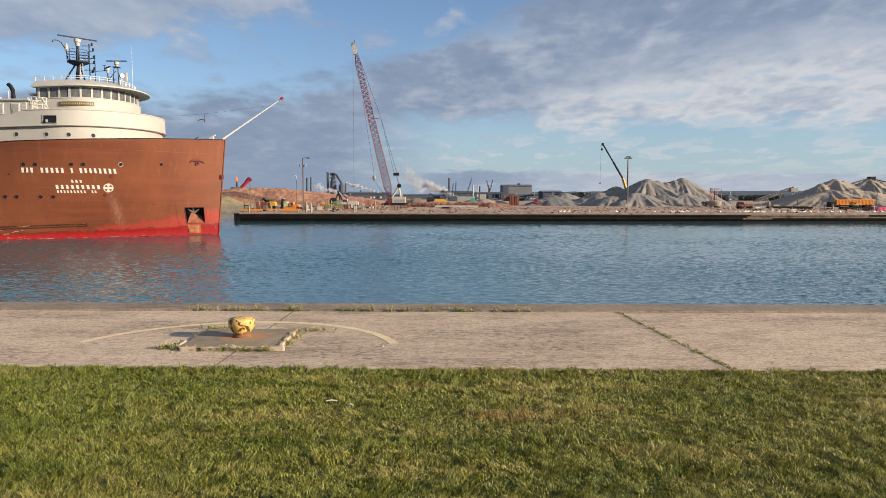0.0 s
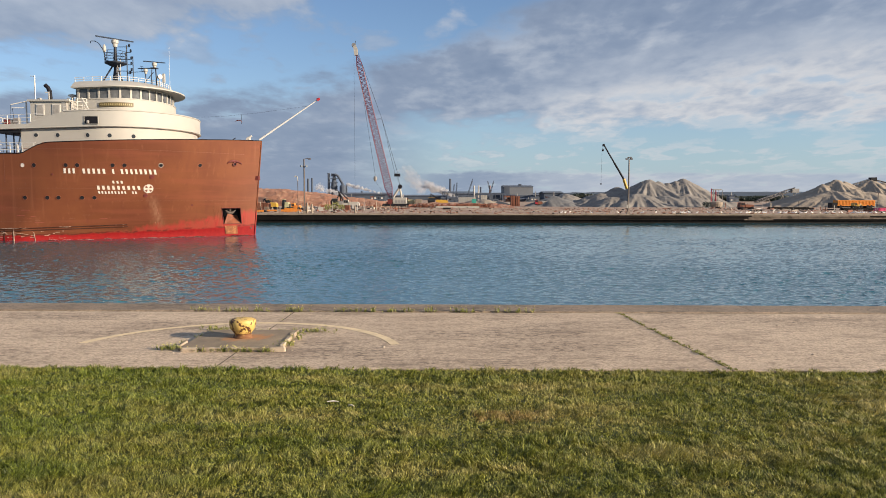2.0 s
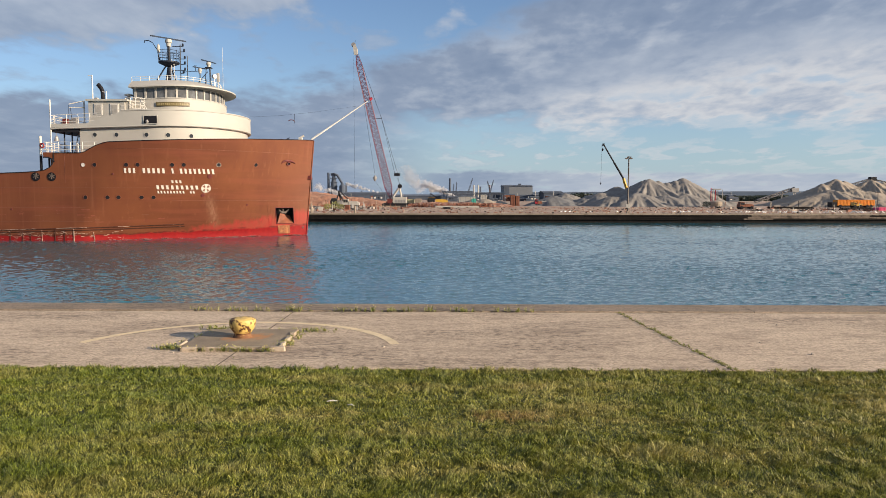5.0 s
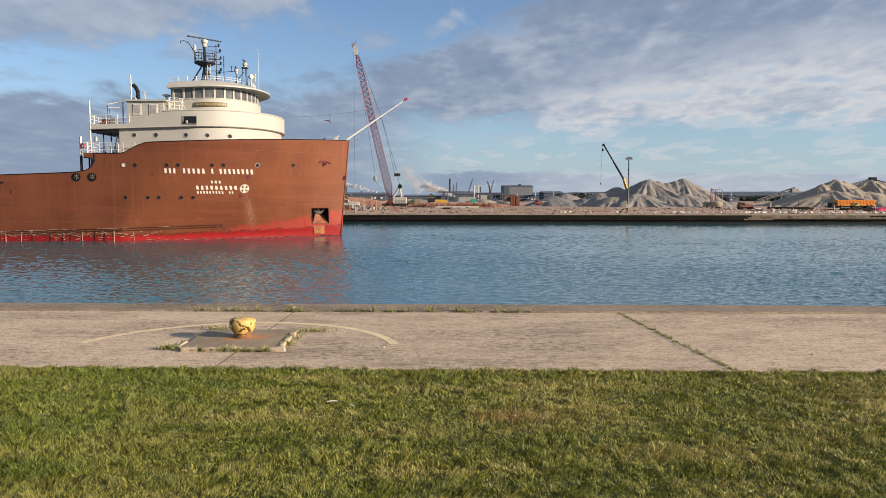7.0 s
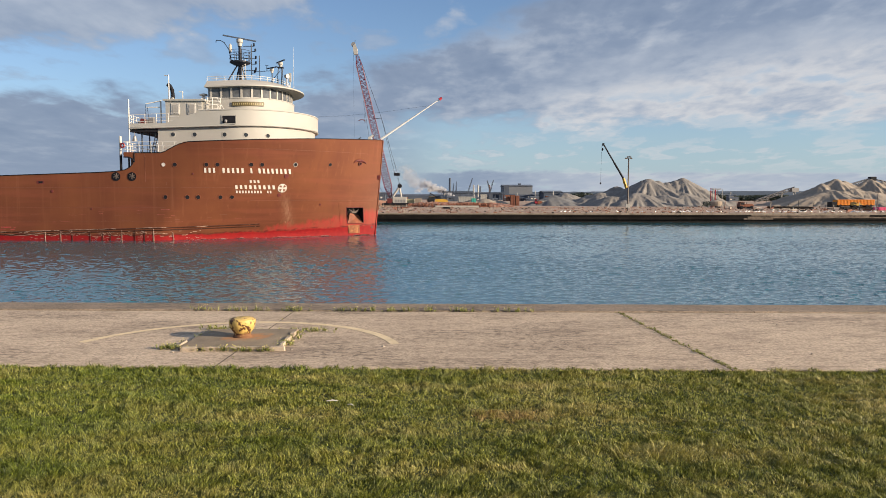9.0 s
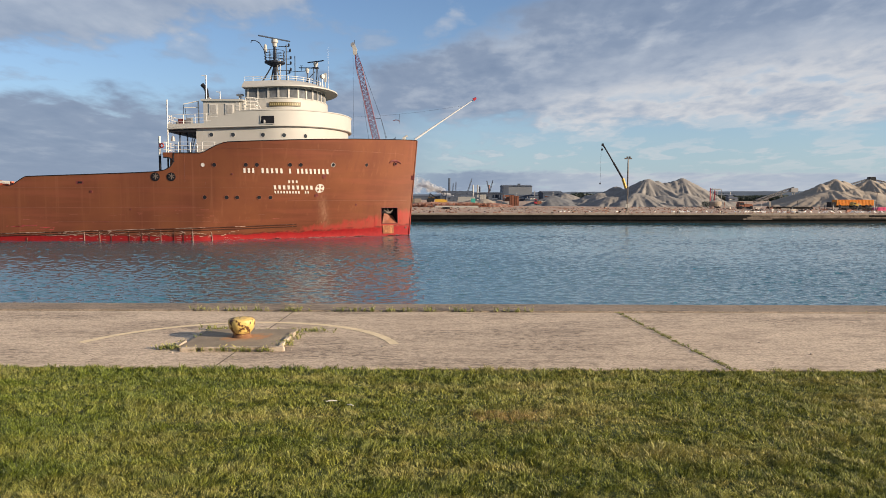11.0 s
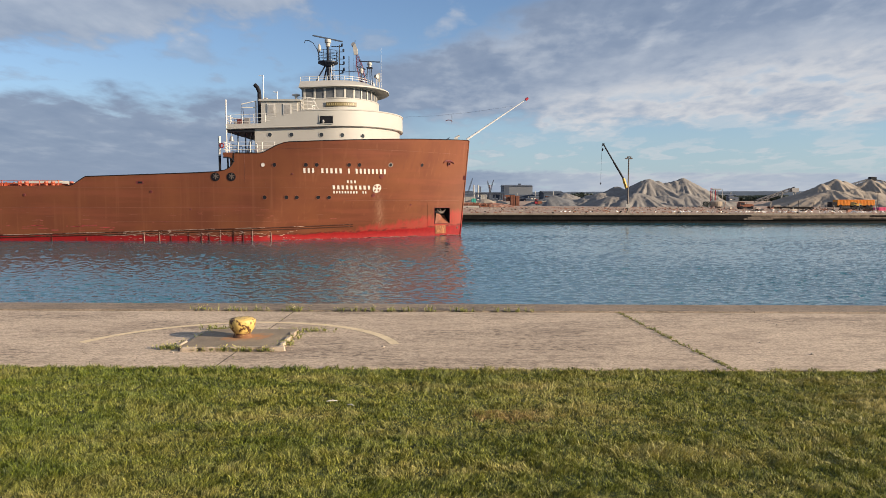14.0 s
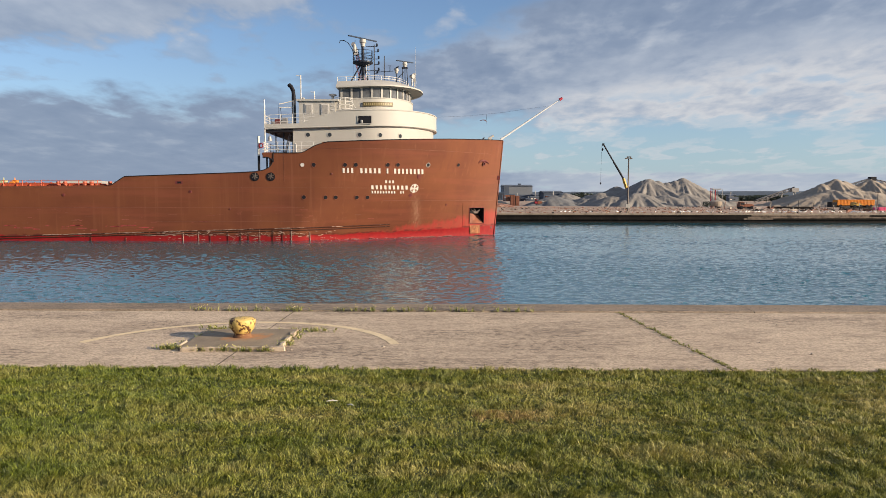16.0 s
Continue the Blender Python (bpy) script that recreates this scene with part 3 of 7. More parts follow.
def build_water():
    side = np.array([0.85, 1.1, 1.6, 3, 6, 14])
    cols = np.concatenate([-side[::-1], np.linspace(-0.68, 0.68, 940), side])
    ys = [17.9, 19, 21, 23, 25, 26.5]
    while ys[-1] < 144:
        ys.append(ys[-1] + 0.045 * (ys[-1] / 28) ** 1.60)
    ys = np.concatenate([ys, np.linspace(147, 345, 24)])
    A, Y = np.meshgrid(cols, ys)
    X = A * Y
    rough = (np.abs(A) < 0.7) & (Y < 144) & (Y > 20)
    dx, dy, Z = [np.where(rough, w, 0.0) for w in wave_height(X, Y)]
    V = np.stack([X + dx, Y + dy, Z], -1).reshape(-1, 3)
    nx, ny = len(cols), len(ys)
    i = (np.arange(ny - 1)[:, None] * nx + np.arange(nx - 1)[None]).reshape(-1)
    F = np.stack([i, i + 1, i + nx + 1, i + nx], -1)
    me = bpy.data.meshes.new("water")
    me.vertices.add(len(V)), me.loops.add(F.size), me.polygons.add(len(F))
    me.vertices.foreach_set("co", V.reshape(-1))
    me.loops.foreach_set("vertex_index", F.reshape(-1))
    me.polygons.foreach_set("loop_start", np.arange(len(F)) * 4)
    me.polygons.foreach_set("use_smooth", np.ones(len(F), bool))
    me.update(calc_edges=True)
    me.materials.append(M_water)
    ob = new("water", me)
    ob.matrix_basis = pose(0, 0, WATER_Z)
    return tagged(ob, "rippled blue-green harbour water between two piers", "water", kind="structure")


water = build_water()


def slab(name, x0, x1, y0, y1, z0, z1, material, label, category):
    ob = part(name, G().box(x0, x1, y0, y1, z0, z1), material, m=PIER.copy())
    return tagged(ob, label, category, kind="structure")


slab("ground", -400, 400, -300, 11.27, -3, -0.03, M_soil, "mown lawn soil under short grass", "ground")

# far shore
far = slab("far_ground", -2500, 2500, 200, 4800, -4, -0.02, M_far, "bare brown yard ground reaching the horizon", "ground")

# ---- the ship ----
# ship space: x forward from the stem's top, y to port, z from the waterline
def hull_top(s):
    pts = ((0, 11.04), (-4, 10.72), (-9, 10.40), (-14, 10.15), (-19, 9.95), (-20, 9.5), (-21, 8.95), (-21.4, 8.86), (-24.05, 8.86), (-24.06, 8.2), (-24.2, 7.75),
           (-24.5, 7.4), (-25, 7.15), (-26, 6.98), (-28, 6.88), (-39, 6.5), (-39.3, 6.35), (-40.4, 5.64), (-41, 5.6), (-60, 5.4), (-245, 5.4))
    for (a, za), (b, zb) in zip(pts, pts[1:]):
        if b <= s <= a:
            return za + (zb - za) * (a - s) / (a - b)
    return pts[-1][1]


def half_beam(s, z):
    stem = -1.0 * (1 - z / 11.0)
    L = 21.0 - 0.3 * z
    u = min(max((s - stem + L) / L, 0.0), 1.0)
    return 11.4 * (1 - u ** max(1.0, 0.93 + 0.15 * z))


def hull_point(s, z, out=0.0):
    """A point of the starboard side, and the side's normal there."""
    p = Vector((s, -half_beam(s, z), z))
    a = Vector((s - 0.1, -half_beam(s - 0.1, z), z)) - p
    b = Vector((s, -half_beam(s, z + 0.1), z + 0.1)) - p
    n = b.cross(a).normalized()
    if n.y > 0:
        n = -n
    return p + n * out, n


POCKET = (-4.0, -2.25, 1.42, 3.24)       # the anchor recess: s from, to, z from, to


def hull_mesh():
    fore = [-0.25 * i for i in range(24)] + [-6.0 - 0.5 * i for i in range(22)]
    aft = [-17, -18, -19, -19.5, -20, -20.5, -21, -21.4, -22.5, -24.05, -24.07, -24.2, -24.5, -25, -26, -28, -32, -36, -39, -39.3, -39.8, -40.4, -41, -45, -50, -60, -90, -120, -160, -200, -232]
    NZ = 44
    cols = []
    for s0 in fore + aft:
        zt = hull_top(s0)
        col = []
        for j in range(NZ + 1):
            z = -2.5 + (zt + 2.5) * j / NZ
            stem = -1.0 * (1 - z / 11.0)
            s = s0 + stem * max(0.0, 1 + s0 / 17.0)
            col.append((s, half_beam(s, z), z))
        cols.append(col)
    for k in range(1, 7):                 # rounded stern
        a = k / 6 * math.pi / 2
        cols.append([(-232 - 11 * math.sin(a), 11.4 * math.cos(a) + 0.01, -2.5 + (5.4 + 2.5) * j / NZ) for j in range(NZ + 1)])
    g = G()
    n = NZ + 1
    for side in (-1, 1):
        faces = []
        for i in range(len(cols) - 1):
            for j in range(NZ):
                cs = sum(c[0] for c in (cols[i][j], cols[i + 1][j], cols[i][j + 1], cols[i + 1][j + 1])) / 4
                cz = (cols[i][j][2] + cols[i + 1][j + 1][2]) / 2
                if side < 0 and POCKET[0] - 0.2 < cs < POCKET[1] + 0.2 and POCKET[2] - 0.2 < cz < POCKET[3] + 0.2:
                    continue
                faces.append((i * n + j, (i + 1) * n + j, (i + 1) * n + j + 1, i * n + j + 1))
        g.add([(s, b * side, z) for c in cols for s, b, z in c], faces)
    return g


def hull_patch(g, s0, s1, z0, z1, out=0.03, thick=0.05, n=6):
    """A plate that follows the side."""
    k = n + 1
    vs = []
    for o in (out, out - thick):
        for j in range(2):
            for i in range(k):
                vs.append(hull_point(s0 + (s1 - s0) * i / n, z1 if j else z0, o)[0])
    fs = []
    for i in range(n):
        a, b, c, d = i, i + 1, k + i + 1, k + i
        fs += [(a, b, c, d), (d, c, c + 2 * k, d + 2 * k), (b, a, a + 2 * k, b + 2 * k)]
    fs += [(0, k, 3 * k, 2 * k), (k + n, n, 2 * k + n, 3 * k + n)]
    g.add(vs, fs)
    return g


def facing(p, n):
    return Matrix.Translation(p) @ Vector(n).to_track_quat("Z", "Y").to_matrix().to_4x4()


def round_front(front, half, aft, n=32, power=2.0, sideat=None):
    """Outline: a rounded front on straight sides, from the starboard aft corner round the bow to the port aft corner."""
    c = sideat if sideat is not None else front - half
    pts = [(aft, -half)]
    for i in range(n + 1):
        a = -math.pi / 2 + math.pi * i / n
        ca, sa = math.cos(a), math.sin(a)
        pts.append((c + (front - c) * abs(ca) ** (2 / power), half * math.copysign(abs(sa) ** (2 / power), sa)))
    return pts + [(aft, half)]


def along(line, step, start=0.0, end=None):
    """Points and directions at even steps along a line in x, y."""
    P = [Vector(p) for p in line]
    out, want, run = [], start, 0.0
    for a, b in zip(P, P[1:]):
        L = (b - a).length
        while L > 0 and want <= run + L and (end is None or want <= end):
            out.append((a + (b - a) * ((want - run) / L), (b - a).normalized()))
            want += step
        run += L
    return out


ship = thing("bulk_freighter", "long brown-red steel bulk freighter with white forward pilothouse under way", "ship")
hull = part("hull", hull_mesh(), M_hull, ship, "weathered brown-red hull with a scraped bright red boot-top", smooth=True)

# dark edge bar along the hull's top
g = G()
st = [-0.05 - 0.5 * i for i in range(38)] + [-19.5, -20, -20.5, -21, -21.4, -22.5, -24.0, -24.06, -24.2, -24.5, -25, -26, -28, -32, -36, -39, -39.3, -40.4, -41]
g.tube([(s, -half_beam(s, hull_top(s)) - 0.02, hull_top(s)) for s in st], 0.042, 6)
part("gunwale_bar", g, M_black, hull)
g = G().tube([(s, half_beam(s, hull_top(s)) + 0.02, hull_top(s)) for s in st], 0.042, 6)
part("gunwale_bar", g, M_black, hull)
# rubbing strake low on the side
g = G()
for dz in (0.0, -0.22):
    pts = [hull_point(s, 1.55 + dz + (s + 12.7) * 0.029, 0.03)[0] for s in [-12.7 - 0.8 * i for i in range(54)]]
    g.tube(pts, 0.055, 6)
part("rubbing_strake", g, M_strake, hull, "rust-streaked double rubbing strake")
rng = random.Random(5)
s = -20.6
while s > -46:
    z = 1.45 + (s + 12.7) * 0.029
    g = hull_patch(G(), s, s + rng.uniform(0.03, 0.06), -0.2, z - rng.choice((0, 0, 0.35)), 0.06, 0.09, 1)
    part("fender_rib", g, rng.choice((M_strake, M_scrape, M_strake)), hull)
    step = rng.uniform(0.7, 2.0) if s > -33 else rng.uniform(3, 6)
    if s > -34:                                    # torn pale edging between the ribs
        zz = rng.uniform(0.35, 0.75)
        pts = [hull_point(s - step * k / 7, max(zz + rng.uniform(-0.07, 0.07) + (0.22 if k in (0, 7) else 0.1 if k in (1, 6) else 0.0), 0.1), 0.06)[0] for k in range(8)]
        part("torn_edging", G().tube(pts, [rng.choice((0.006, 0.014, 0.032)) for _ in pts], 5), M_scrape, hull)
    s -= step
# pale scrapes
for _ in range(90):
    s, z = rng.uniform(-36, -18), rng.uniform(0.1, 0.95)
    part("scrape", hull_patch(G(), s, s + rng.uniform(0.05, 0.4), z, z + rng.uniform(0.02, 0.06), 0.035, 0.04, 2), M_scrape, hull)
# worn pale patches along the strake
for _ in range(26):
    s = rng.uniform(-50, -16)
    pts = [hull_point(s + 0.25 * k, 1.58 + (s + 0.25 * k + 12.7) * 0.029 + rng.uniform(-0.02, 0.03), 0.085)[0] for k in range(rng.randint(3, 9))]
    part("scuff", G().tube(pts, [rng.uniform(0.012, 0.035) for _ in pts], 5), M_scrape, hull)
for _ in range(46):
    s, z = rng.uniform(-50, -10), rng.uniform(1.7, 3.2)
    part("scuff", hull_patch(G(), s, s + rng.uniform(0.05, 0.9), z, z + rng.uniform(0.015, 0.06), 0.012, 0.02, 2), rng.choice((M_seam, M_scuffred, M_scuffred, M_scuffred)), hull)
for s0, z0, z1 in ((-10.25, 1.6, 4.9), (-10.0, 1.5, 4.6), (-9.75, 2.6, 3.4)):
    part("run_mark", hull_patch(G(), s0, s0 + rng.uniform(0.04, 0.13), z0, z1, 0.008, 0.014, 2), M_run, hull)
# bright red scuffs where old paint shows above the strake
for _ in range(34):
    s, z = rng.choice((rng.gauss(-45, 2.0), rng.gauss(-52, 2.5), rng.gauss(-38, 2.0))), rng.uniform(1.0, 1.55)
    part("red_scuff", hull_patch(G(), s, s + rng.uniform(0.15, 1.1), z, z + rng.uniform(0.03, 0.14), 0.010, 0.018, 3), M_redwear, hull)
# plate seams
for s, z0, z1 in ((-23.0, 5.9, 8.8), (-20.9, 1.3, 5.9), (-13.2, 1.7, 6.0), (-9.9, 1.2, 4.5), (-16.4, 1.6, 4.2)):
    part("seam", hull_patch(G(), s, s + 0.035, z0, z1, 0.012, 0.03, 1), M_seam, hull)
for s0, s1, z in ((-60, -9, 5.35), (-60, -21, 3.35), (-21, -1.5, 9.3), (-36, -20.5, 1.95), (-13.2, -1.2, 4.05)):
    part("seam", hull_patch(G(), s0, s1, z, z + 0.03, 0.012, 0.03, 40), M_seam, hull)


def ring(r, t, n=20, depth=0.035):
    g = G()
    vs = []
    for rr, zz in ((r, 0.0), (r, depth), (r - t, depth), (r - t, -0.02)):
        vs += [(rr * math.cos(2 * math.pi * k / n), rr * math.sin(2 * math.pi * k / n), zz) for k in range(n)]
    return g.add(vs, [(a * n + k, a * n + (k + 1) % n, (a + 1) * n + (k + 1) % n, (a + 1) * n + k) for a in range(3) for k in range(n)])


RIM, PANE = ring(0.27, 0.05).mesh("porthole"), G().lathe([(0.225, -0.03), (0.225, 0.02)], 20).mesh("pane")
RIM_W = RIM.copy()
RIM_B = RIM.copy()


def porthole(p, n, parent, rim, rimmesh, pane_mat, size=1.0):
    r = part("porthole", rimmesh, rim, parent, m=facing(p, n) @ Matrix.Scale(size, 4))
    me = PANE.copy()
    part("pane", me, pane_mat, r)


for s, z, k in ((-21.12, 7.66, "w"), (-19.98, 7.66, ""), (-16.85, 7.67, ""), (-15.78, 7.68, ""), (-12.63, 7.72, ""), (-11.61, 7.74, ""), (-8.54, 7.82, "y"), (-5.3, 7.93, ""),
                (-21.01, 4.4, ""), (-18.86, 4.4, "b"), (-17.86, 4.4, "b"), (-15.81, 4.4, "b"), (-14.76, 4.4, "")):
    p, n = hull_point(s, z, 0.0)
    porthole(p, n, hull, M_hullflat if k != "y" else M_white, RIM if k != "y" else RIM_W, M_letters if k == "w" else M_black, 0.9)
# small scuppers and drain holes
for s, z, r in ((-9.5, 6.62, 0.2), (-10.41, 4.64, 0.17), (-32.45, 4.97, 0.12), (-45.27, 4.63, 0.12), (-18.2, 6.75, 0.08), (-6.6, 3.6, 0.1), (-28.5, 3.2, 0.07), (-1.35, 0.9, 0.12)):
    p, n = hull_point(s, z, 0.0)
    part("drain_hole", G().lathe([(r * 1.25, -0.02), (r * 1.25, 0.03), (r, 0.045)], 12), M_rustred, hull, m=facing(p, n))
part("scupper_slot", hull_patch(G(), -33.75, -33.35, 5.80, 5.98, 0.03, 0.05, 3), M_black, hull)
part("slot_rim", hull_patch(G(), -33.95, -33.2, 5.74, 6.04, 0.012, 0.025, 3), M_rustred, hull)
# roller fairleads by the break of the deck
for s in (-25.93, -24.33):
    p, n = hull_point(s, 6.46, 0.02)
    f = part("fairlead", ring(0.44, 0.07, 22, 0.02), M_black, hull, m=facing(p, n))
    part("backing", G().lathe([(0.4, -0.02), (0.4, 0.02)], 20), M_black, f)
    for a in (0.4, 1.45, 2.5):
        d = Vector((math.cos(a), math.sin(a), 0)) * 0.3
        part("roller", G().tube([-d + Vector((0.03, 0.05, 0.03)), d + Vector((0.03, 0.05, 0.03))], 0.05, 8), M_pole, f)
# mooring eye with its dark red brow near the stem
p, n = hull_point(-2.41, 8.2, 0.0)
eye = part("mooring_eye", ring(0.24, 0.09, 16, 0.14), M_rustred, hull, m=facing(p, n))
part("hole", G().lathe([(0.17, -0.02), (0.17, 0.03)], 14), M_black, eye)
g = G().tube([hull_point(-2.41 + 0.62 * math.cos(a), 8.12 + 0.42 * math.sin(a), 0.06)[0] for a in [math.pi * (0.08 + 0.84 * i / 12) for i in range(13)]],
             [0.03 + 0.1 * math.sin(math.pi * i / 12) for i in range(13)], 8)
part("brow", g, M_rustred, hull)
part("stem_fairlead", G().box(-1.15, -0.32, -0.36, 0.36, 6.5, 6.95), M_rustred, hull)
part("stem_bar", G().tube([(-1.28 + 0.0, 0, -2.5), (-1.0, 0, 0.0), (0.0, 0, 11.0)], 0.09, 8), M_hull, hull)

# anchor recess
s0, s1, z0, z1 = POCKET
g = G()
hull_patch(g, s0 - 0.75, s0, z0 - 0.55, z1 + 0.55, 0.014, 0.03, 5)
hull_patch(g, s1, s1 + 0.6, z0 - 0.55, z1 + 0.55, 0.014, 0.03, 5)
hull_patch(g, s0, s1, z1, z1 + 0.55, 0.014, 0.03, 8)
hull_patch(g, s0, s1, z0 - 0.55, z0, 0.014, 0.03, 8)
part("pocket_plate", g, M_hull, hull)
A, B = hull_point(s0, z1)[0], hull_point(s1, z1)[0]
C, D = hull_point(s0, z0)[0], hull_point(s1, z0)[0]
pn = (B - A).cross(C - A).normalized()
pn = pn if pn.y < 0 else -pn
tan = (B - A).normalized()
deep = -pn * 0.95
g = G().add([A, B, C, D, A + deep, B + deep, C + deep, D + deep], [(0, 1, 5, 4), (2, 3, 7, 6), (0, 2, 6, 4), (1, 3, 7, 5), (4, 5, 7, 6)])
part("anchor_pocket", g, M_black, hull, "dark open anchor pocket")
g = G()
for a, c in ((A, B), (C, D), (A, C), (B, D)):
    g.tube([a + pn * 0.02, c + pn * 0.02], 0.045, 6)
part("pocket_rim", g, M_rustred, hull)
up = Vector((0, 0, 1))
g = G().add([C.lerp(D, 0.04) + pn * 0.02, D.lerp(C, 0.04) + pn * 0.02, D.lerp(C, 0.1) + up * 0.7 - pn * 0.7, C.lerp(D, 0.35) + up * 1.0 - pn * 0.7, C.lerp(D, 0.04) - pn * 0.6, D.lerp(C, 0.04) - pn * 0.6],
            [(0, 1, 2, 3), (0, 3, 4), (1, 5, 2), (3, 2, 5, 4), (0, 4, 5, 1)])
part("chute", g, M_chute, hull, "rust-red chute under the anchor")
c = (A + B) / 2 - up * 0.42 - pn * 0.25
anchor = part("anchor", G().tube([c - pn * 0.4 + up * 0.25, c - up * 0.1], [0.1, 0.14], 8), M_pole, hull, "dark grey stockless anchor housed in its pocket")
for k in (-1, 1):
    part("fluke", G().tube([c - up * 0.2, c + tan * 0.3 * k - up * 0.12 + pn * 0.05, c + tan * 0.62 * k + up * 0.16 + pn * 0.1], [0.13, 0.12, 0.03], 6), M_pole, anchor)
part("crown", G().tube([c - tan * 0.28 - up * 0.22 + pn * 0.06, c + tan * 0.28 - up * 0.22 + pn * 0.06], 0.1, 8), M_pole, anchor)
part("rust_plate", hull_patch(G(), -3.9, -2.7, 0.25, 1.2, 0.05, 0.06, 4), M_rustplate, hull, "rusty doubler plate below the anchor")

# white lettering on the bow as plain bars, one for each character
def bars(s0, s1, z0, z1, count, gap=0.36):
    w = (s1 - s0) / count
    for i in range(count):
        part("bar", hull_patch(G(), s0 + w * i + w * gap / 2, s0 + w * (i + 1) - w * gap / 2, z0, z1, 0.03, 0.04, 2), M_letters, hull)


for s0, s1, count in ((-17.2, -15.95, 3), (-15.47, -13.26, 5), (-12.85, -12.5, 1), (-12.12, -8.95, 8)):
    bars(s0, s1, 6.86, 7.35, count, 0.52)
for s0, s1, count in ((-13.02, -11.97, 3),):
    bars(s0, s1, 5.88, 6.15, count, 0.5)
bars(-14.44, -10.6, 5.24, 5.63, 9, 0.5)
bars(-14.39, -11.91, 4.82, 5.07, 9, 0.5)
bars(-11.54, -11.03, 4.82, 5.07, 2, 0.5)
p, n = hull_point(-10.02, 5.36, 0.0)
emblem = part("emblem", G().lathe([(0.49, 0.0), (0.49, 0.035)], 32), M_letters, hull, "round white emblem", m=facing(p, n))
for k in range(4):
    a = math.pi / 4 + k * math.pi / 2
    d, e = Vector((math.cos(a), math.sin(a), 0)), Vector((-math.sin(a), math.cos(a), 0))
    g = G().prism([tuple((d * 0.40 + e * 0.05 * 3.0)[:2]), tuple((d * 0.40 - e * 0.05 * 3.0)[:2]), tuple((d * 0.14 - e * 0.045)[:2]), tuple((d * 0.14 + e * 0.045)[:2])], 0.03, 0.048)
    part("wedge", g, M_hullflat, emblem)

# decks
g = G()
st = [-0.6 - 0.8 * i for i in range(30)]
edge = [(s, half_beam(s, hull_top(s) - 0.9) - 0.06) for s in st]
g.add([(s, -b, hull_top(s) - 0.95) for s, b in edge] + [(s, b, hull_top(s) - 0.95) for s, b in edge],
      [(i, i + 1, len(edge) + i + 1, len(edge) + i) for i in range(len(edge) - 1)])
part("foredeck", g, M_deck, ship)
part("main_deck", G().box(-236, -24.3, -11.3, 11.3, 4.95, 5.15), M_deck, ship)
part("forecastle_bulkhead", G().box(-24.5, -24.3, -11.2, 11.2, 5.15, 8.7), M_hull, ship)
part("aft_forecastle_deck", G().box(-25.2, -20.0, -11.25, 11.25, 8.62, 8.84), M_deck, ship)
# beak plate over the notch in the side
g = G()
for side in (-1, 1):
    g.add([(x, 11.4 * side + d * side, z) for d in (0, -0.05) for x, z in ((-24.0, 8.9), (-25.1, 8.9), (-25.1, 8.42), (-24.6, 8.40), (-24.25, 8.25), (-24.0, 7.9))],
          [(0, 1, 2, 3, 4, 5), (11, 10, 9, 8, 7, 6)] + [(i, (i + 1) % 6, 6 + (i + 1) % 6, 6 + i) for i in range(6)])
part("beak_plate", g, M_hull, ship)
part("beak_edge", G().tube([(-25.1, -11.42, 8.42), (-24.6, -11.42, 8.40), (-24.25, -11.42, 8.25), (-24.0, -11.42, 7.95)], 0.07, 6), M_black, ship)


# railings
def railing(parent, line, height=1.05, bars_n=3, step=1.15, r=0.028, material=None, post_r=0.035, name="railing"):
    """line: points in x, y, z at the deck."""
    P = [Vector(p) for p in line]
    g = G()
    for k in range(bars_n):
        h = height * (k + 1) / bars_n
        g.tube([p + Vector((0, 0, h)) for p in P], r, 6)
    rail = part(name, g, material or M_rail, parent)
    me = G().tube([(0, 0, 0), (0, 0, height)], post_r, 6).mesh("post")
    run = 0.0
    for a, b in zip(P, P[1:]):
        L = (b - a).length
        d = run
        while d <= L:
            part("post", me, material or M_rail, rail, m=Matrix.Translation(a + (b - a) * (d / L)))
            d += step
        run = d - L
    return rail


# white house: lower storey, belt bulwark, upper deck
def sheer(x, y):
    return 0.03 * (x + 19)


low = round_front(-8.1, 9.15, -22.5, sideat=-15.5)
house = part("forward_house", G().prism(low, 8.7, 11.75, sheer), M_white, ship, "cream-white rounded deckhouse with portholes", smooth=True)
belt = [p for p in round_front(-7.75, 9.45, -17.8, sideat=-15.5)]
part("bulwark", G().wall(belt, 11.62, 13.25, 0.12, sheer), M_white, ship, "cream-white rounded bulwark", smooth=True)
for side in (-1, 1):
    y0 = 9.45 * side
    part("bulwark_ramp", G().add([(x, y0 - d * side, z) for d in (0, 0.12) for x, z in ((-17.8, 11.6), (-17.8, 13.28), (-21.7, 12.0), (-25.4, 11.95), (-25.4, 11.55))],
                                 [(0, 1, 2, 3, 4), (9, 8, 7, 6, 5)] + [(i, (i + 1) % 5, 5 + (i + 1) % 5, 5 + i) for i in range(5)]), M_white, ship)
g = G().prism(round_front(-7.8, 9.4, -25.4, sideat=-15.5), 11.55, 11.72, sheer)
part("upper_deck", g, M_white, ship, smooth=True)
g = G().tube([(x, y, 13.27 + sheer(x, y)) for x, y in belt], 0.07, 8)
g.tube([(x + 0.0, y * 1.004, 11.64 + sheer(x, y)) for x, y in [(-25.3, -9.45)] + belt + [(-25.3, 9.45)]], 0.06, 8)
part("cap_rail", g, M_white, ship)
part("deck_underside", G().box(-25.35, -22.5, -9.3, 9.3, 11.1, 11.5), M_black, ship)


